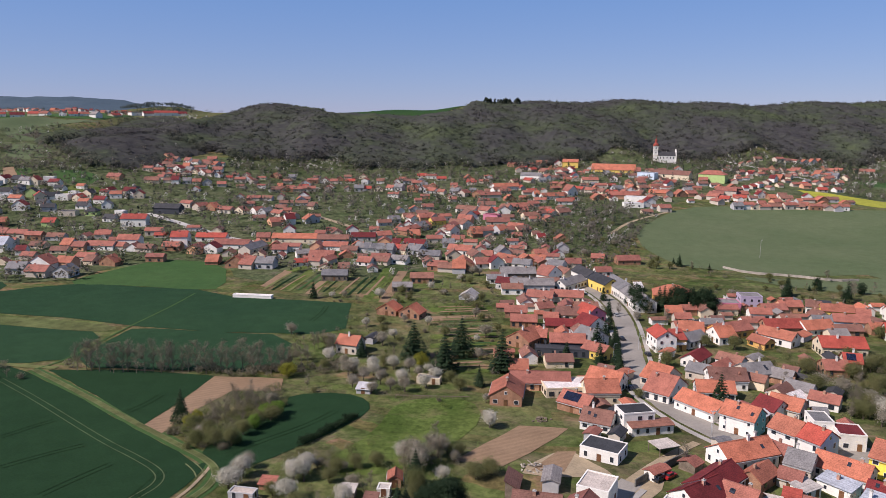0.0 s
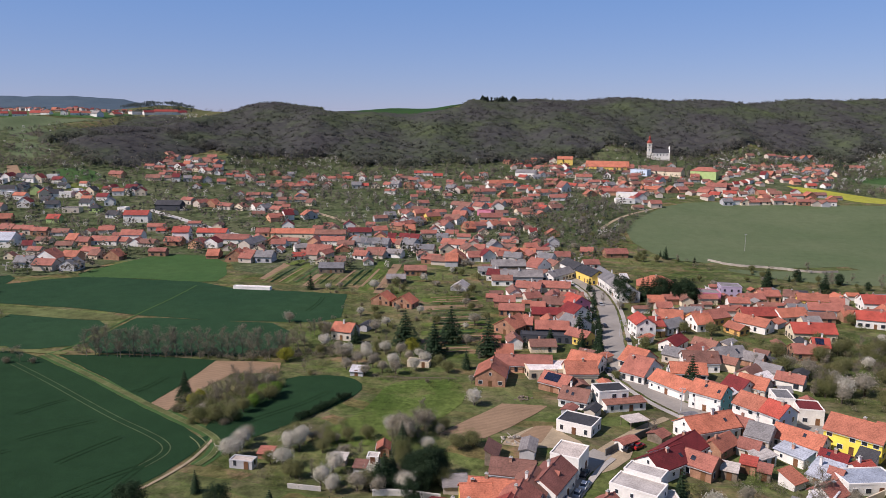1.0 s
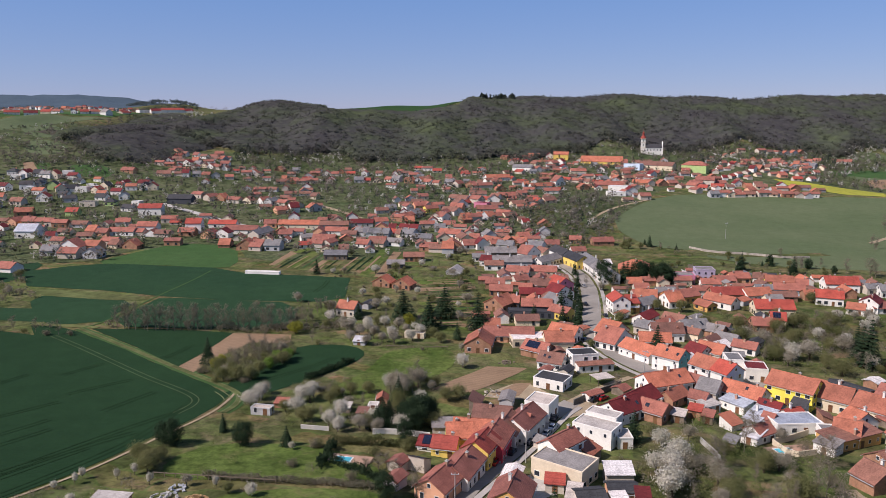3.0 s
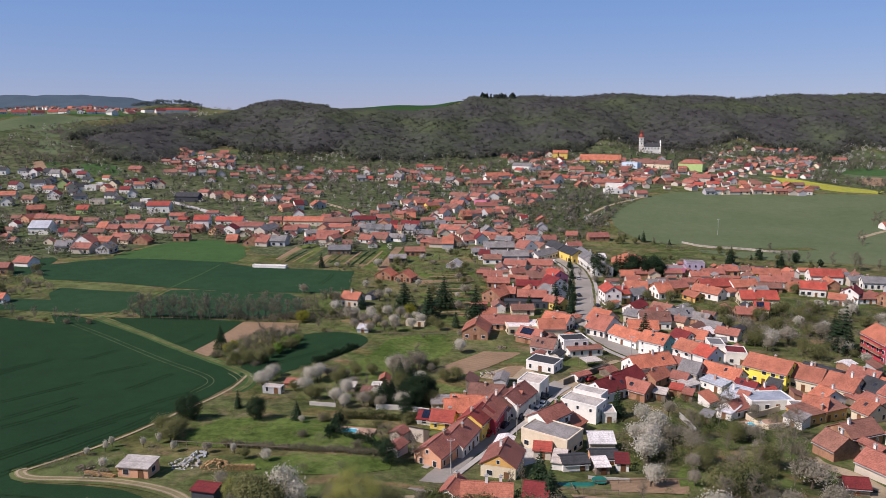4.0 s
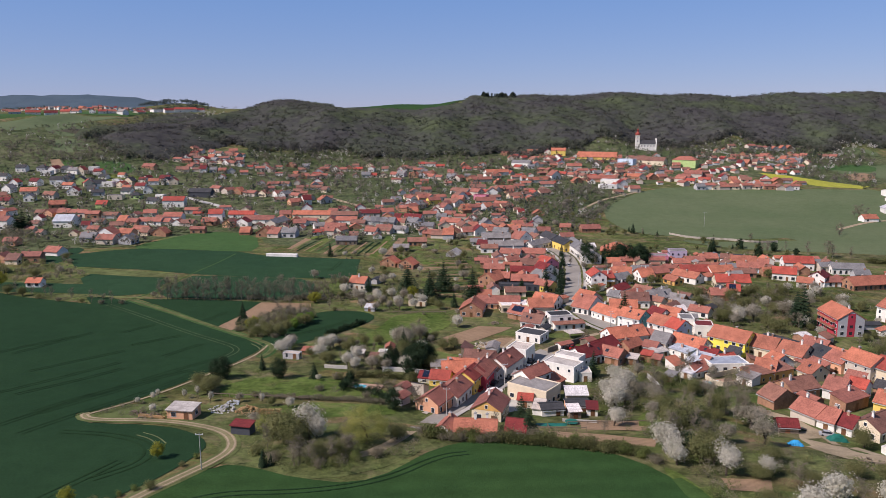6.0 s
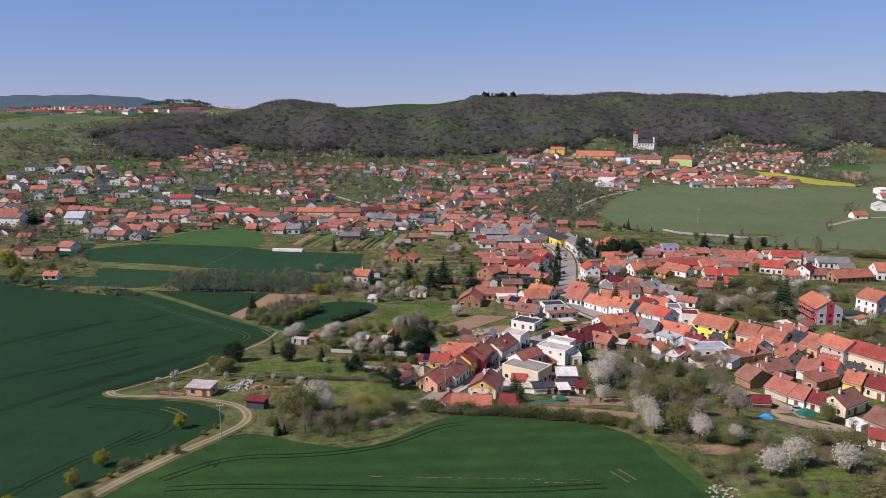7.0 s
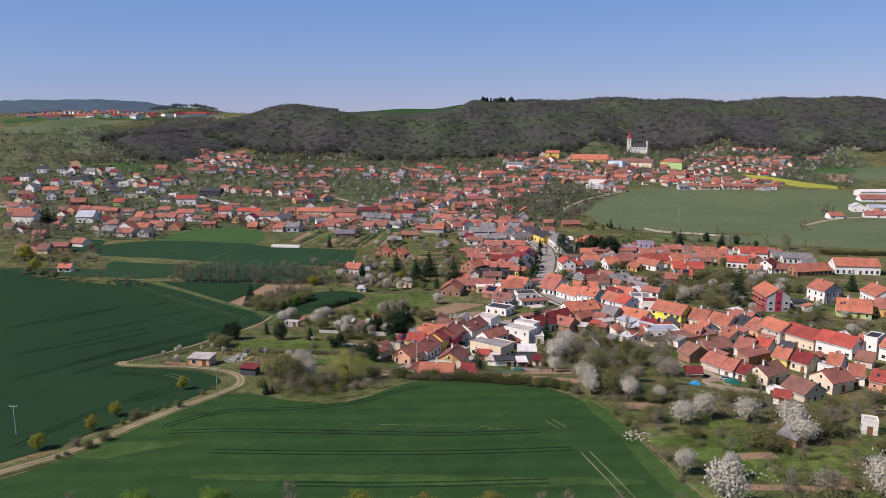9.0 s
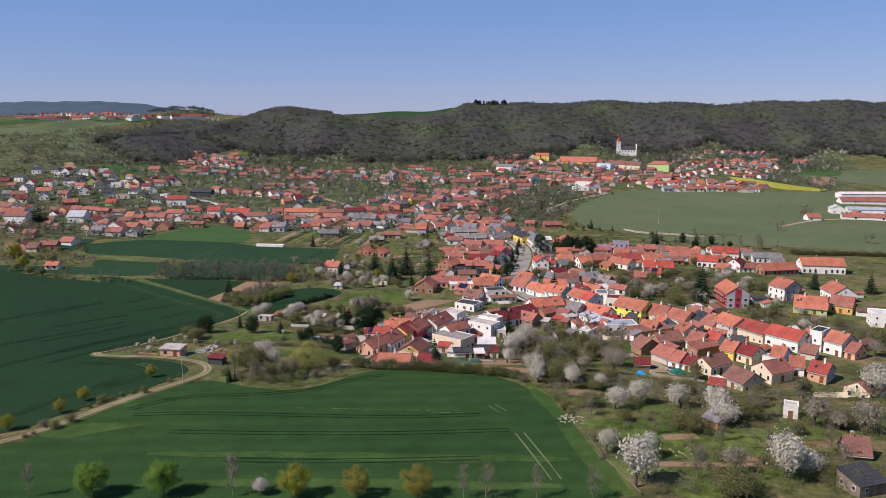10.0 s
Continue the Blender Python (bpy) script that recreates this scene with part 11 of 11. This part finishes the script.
# ---- woods on the ridge ----
def wood_foot(x):
    """Where the woods begin, going north."""
    return np.interp(x, [-900, -560, -470, -380, -300, -100, 60, 200, 320, 500, 800, 1500], [1010, 930, 900, 985, 960, 935, 945, 1010, 1046, 1035, 1000, 900])


def wood_top(x):
    return np.interp(x, [-620, -480, -400, -300, -210, -190, 30, 60, 1500], [1010, 1050, 1200, 1330, 1320, 1222, 1222, 1330, 1330])


def ridge_depth(x, y):
    """How far inside the ridge wood a place lies, in metres."""
    return np.minimum(y - wood_foot(x) - 14 * np.sin(x * .031) - 8 * np.sin(x * .083 + 1), wood_top(x) - y)


def poly_depth(outline):
    """The same for a wood of any outline."""
    p = np.array(outline)

    def depth(x, y):
        best, cross = np.full(x.shape, 1e9), np.zeros(x.shape, bool)
        for (ax, ay), (bx, by) in zip(p, np.roll(p, -1, 0)):
            f = np.clip(((x - ax) * (bx - ax) + (y - ay) * (by - ay)) / ((bx - ax) ** 2 + (by - ay) ** 2), 0, 1)
            best = np.minimum(best, np.hypot(x - ax - f * (bx - ax), y - ay - f * (by - ay)))
            cross ^= ((ay > y) != (by > y)) & (x < (bx - ax) * (y - ay) / (by - ay + 1e-9) + ax)
        return np.where(cross, best, -best)
    return depth


def canopy(name, x0, x1, y0, y1, step, depth, height, cell, label, seed):
    """Closed crowns of a wood far off: one dome beside another, ragged at the edges."""
    rs = np.random.RandomState(seed)
    xs, ys = np.arange(x0, x1, step), np.arange(y0, y1, step)
    X, Y = np.meshgrid(xs, ys)
    X, Y = X + rs.uniform(-.3, .3, X.shape) * step, Y + rs.uniform(-.3, .3, X.shape) * step
    d = depth(X, Y)
    nx, ny = int((x1 - x0) / cell) + 4, int((y1 - y0) / cell) + 4
    jx, jy, jh = rs.uniform(0, 1, (ny, nx)), rs.uniform(0, 1, (ny, nx)), rs.uniform(.55, 1.15, (ny, nx))
    ci, cj = ((X - x0) / cell).astype(int) + 1, ((Y - y0) / cell).astype(int) + 1
    dome = np.zeros(X.shape)
    for a in (-1, 0, 1):
        for b in (-1, 0, 1):
            i, j = np.clip(ci + a, 0, nx - 1), np.clip(cj + b, 0, ny - 1)
            r = np.hypot(X - x0 - (i - 1 + jx[j, i]) * cell, Y - y0 - (j - 1 + jy[j, i]) * cell) / cell
            dome = np.maximum(dome, jh[j, i] * np.sqrt(np.clip(1 - (r / 1.05) ** 2, 0, 1)))
    edge = np.clip(d / 24, 0, 1)
    Z = land(X, Y) + edge ** .8 * height * (.45 + .6 * dome) + rs.normal(0, .25, X.shape) - (d < 3) * 1.0
    nx, ny = len(xs), len(ys)
    keep = (d > 0)
    keep = keep[:-1, :-1] & keep[1:, :-1] & keep[:-1, 1:] & keep[1:, 1:]
    ii = (np.arange(ny - 1)[:, None] * nx + np.arange(nx - 1)[None])[keep]
    q = np.stack([ii, ii + 1, ii + nx + 1, ii + nx], 1)
    used, q = np.unique(q, return_inverse=True)
    V = np.stack([X.ravel(), Y.ravel(), Z.ravel()], 1)[used]
    tagged(new(name, raw_mesh(name, V, q.reshape(-1, 4), WOOD)), label, "woods", "", "stuff")


def wood_trees(name, x0, x1, y0, y1, count, depth, lo, hi, label, seed, dark=1.2, clumps=15):
    """Single crowns that stand out of the canopy, with dark conifers among them."""
    rs = np.random.RandomState(seed)
    x, y = rs.uniform(x0, x1, count), rs.uniform(y0, y1, count)
    ok = depth(x, y) > rs.uniform(-16, 4, count)
    x, y = x[ok], y[ok]
    tone = np.array([noise.noise((a * .006, b * .008, 1.0)) + noise.noise((a * .03, b * .03, 5.0)) * .5 for a, b in zip(x, y)]) + rs.normal(0, .16, len(x))
    h, p = rs.uniform(lo, hi, len(x)), np.stack([x, y], 1)
    h[(x > -205) & (x < 45) & (y > 1170)] *= .6
    grove(name, p[tone < dark], h[tone < dark], WOOD_TREE, label, seed, clumps, 1.15, .46, True)
    far = tone >= dark
    grove("conifer_wood", p[far], h[far] * 1.1, F_DARK, "dark conifers among the hillside wood", seed + 1, wide=.3)


spur_depth = poly_depth(SPUR)
canopy("hillside_wood", -490, 1350, 870, 1345, 4.0, ridge_depth, 8.5, 7.5, "leafless grey-brown and budding wood on the hillside", 1)
wood_trees("wood_crowns", -475, 1000, 880, 1330, 15000, ridge_depth, 8, 12, "grey-brown crowns standing out of the hillside wood", 2)
canopy("spur_wood", -640, -240, 740, 1300, 4.0, spur_depth, 6.0, 6.5, "dark leafless thicket on a hillside spur", 3)
wood_trees("spur_crowns", -640, -240, 740, 1300, 3600, spur_depth, 5, 9, "leafless grey-brown crowns on a hillside spur", 4, 1.1)
wr = np.random.RandomState(9)

# ---- woods on the far knoll and plateau ----
N = 330
wx, wy = wr.uniform(-960, -700, N), wr.uniform(1980, 2260, N)
ok = hills(wx, wy) > 9
grove("knoll_wood", np.stack([wx, wy], 1)[ok], wr.uniform(9, 13, ok.sum()), F_FAR, "wood on a far knoll, coloured blue-grey for haze", 5, 30, 1.2, .5)
N = 260
wx, wy = wr.uniform(-1150, -500, N), wr.uniform(1500, 1720, N)
grove("plateau_trees", np.stack([wx, wy], 1), wr.uniform(4, 9, N), F_BARE, "leafless trees round the plateau houses", 6)
N = 40
wx, wy = wr.uniform(70, 130, N), wr.uniform(1270, 1290, N)
grove("ridge_conifers", np.stack([wx, wy], 1), wr.uniform(15, 19, N), F_DARK, "dark clump of conifers on the ridge", 7, 50, 1.0, .25)
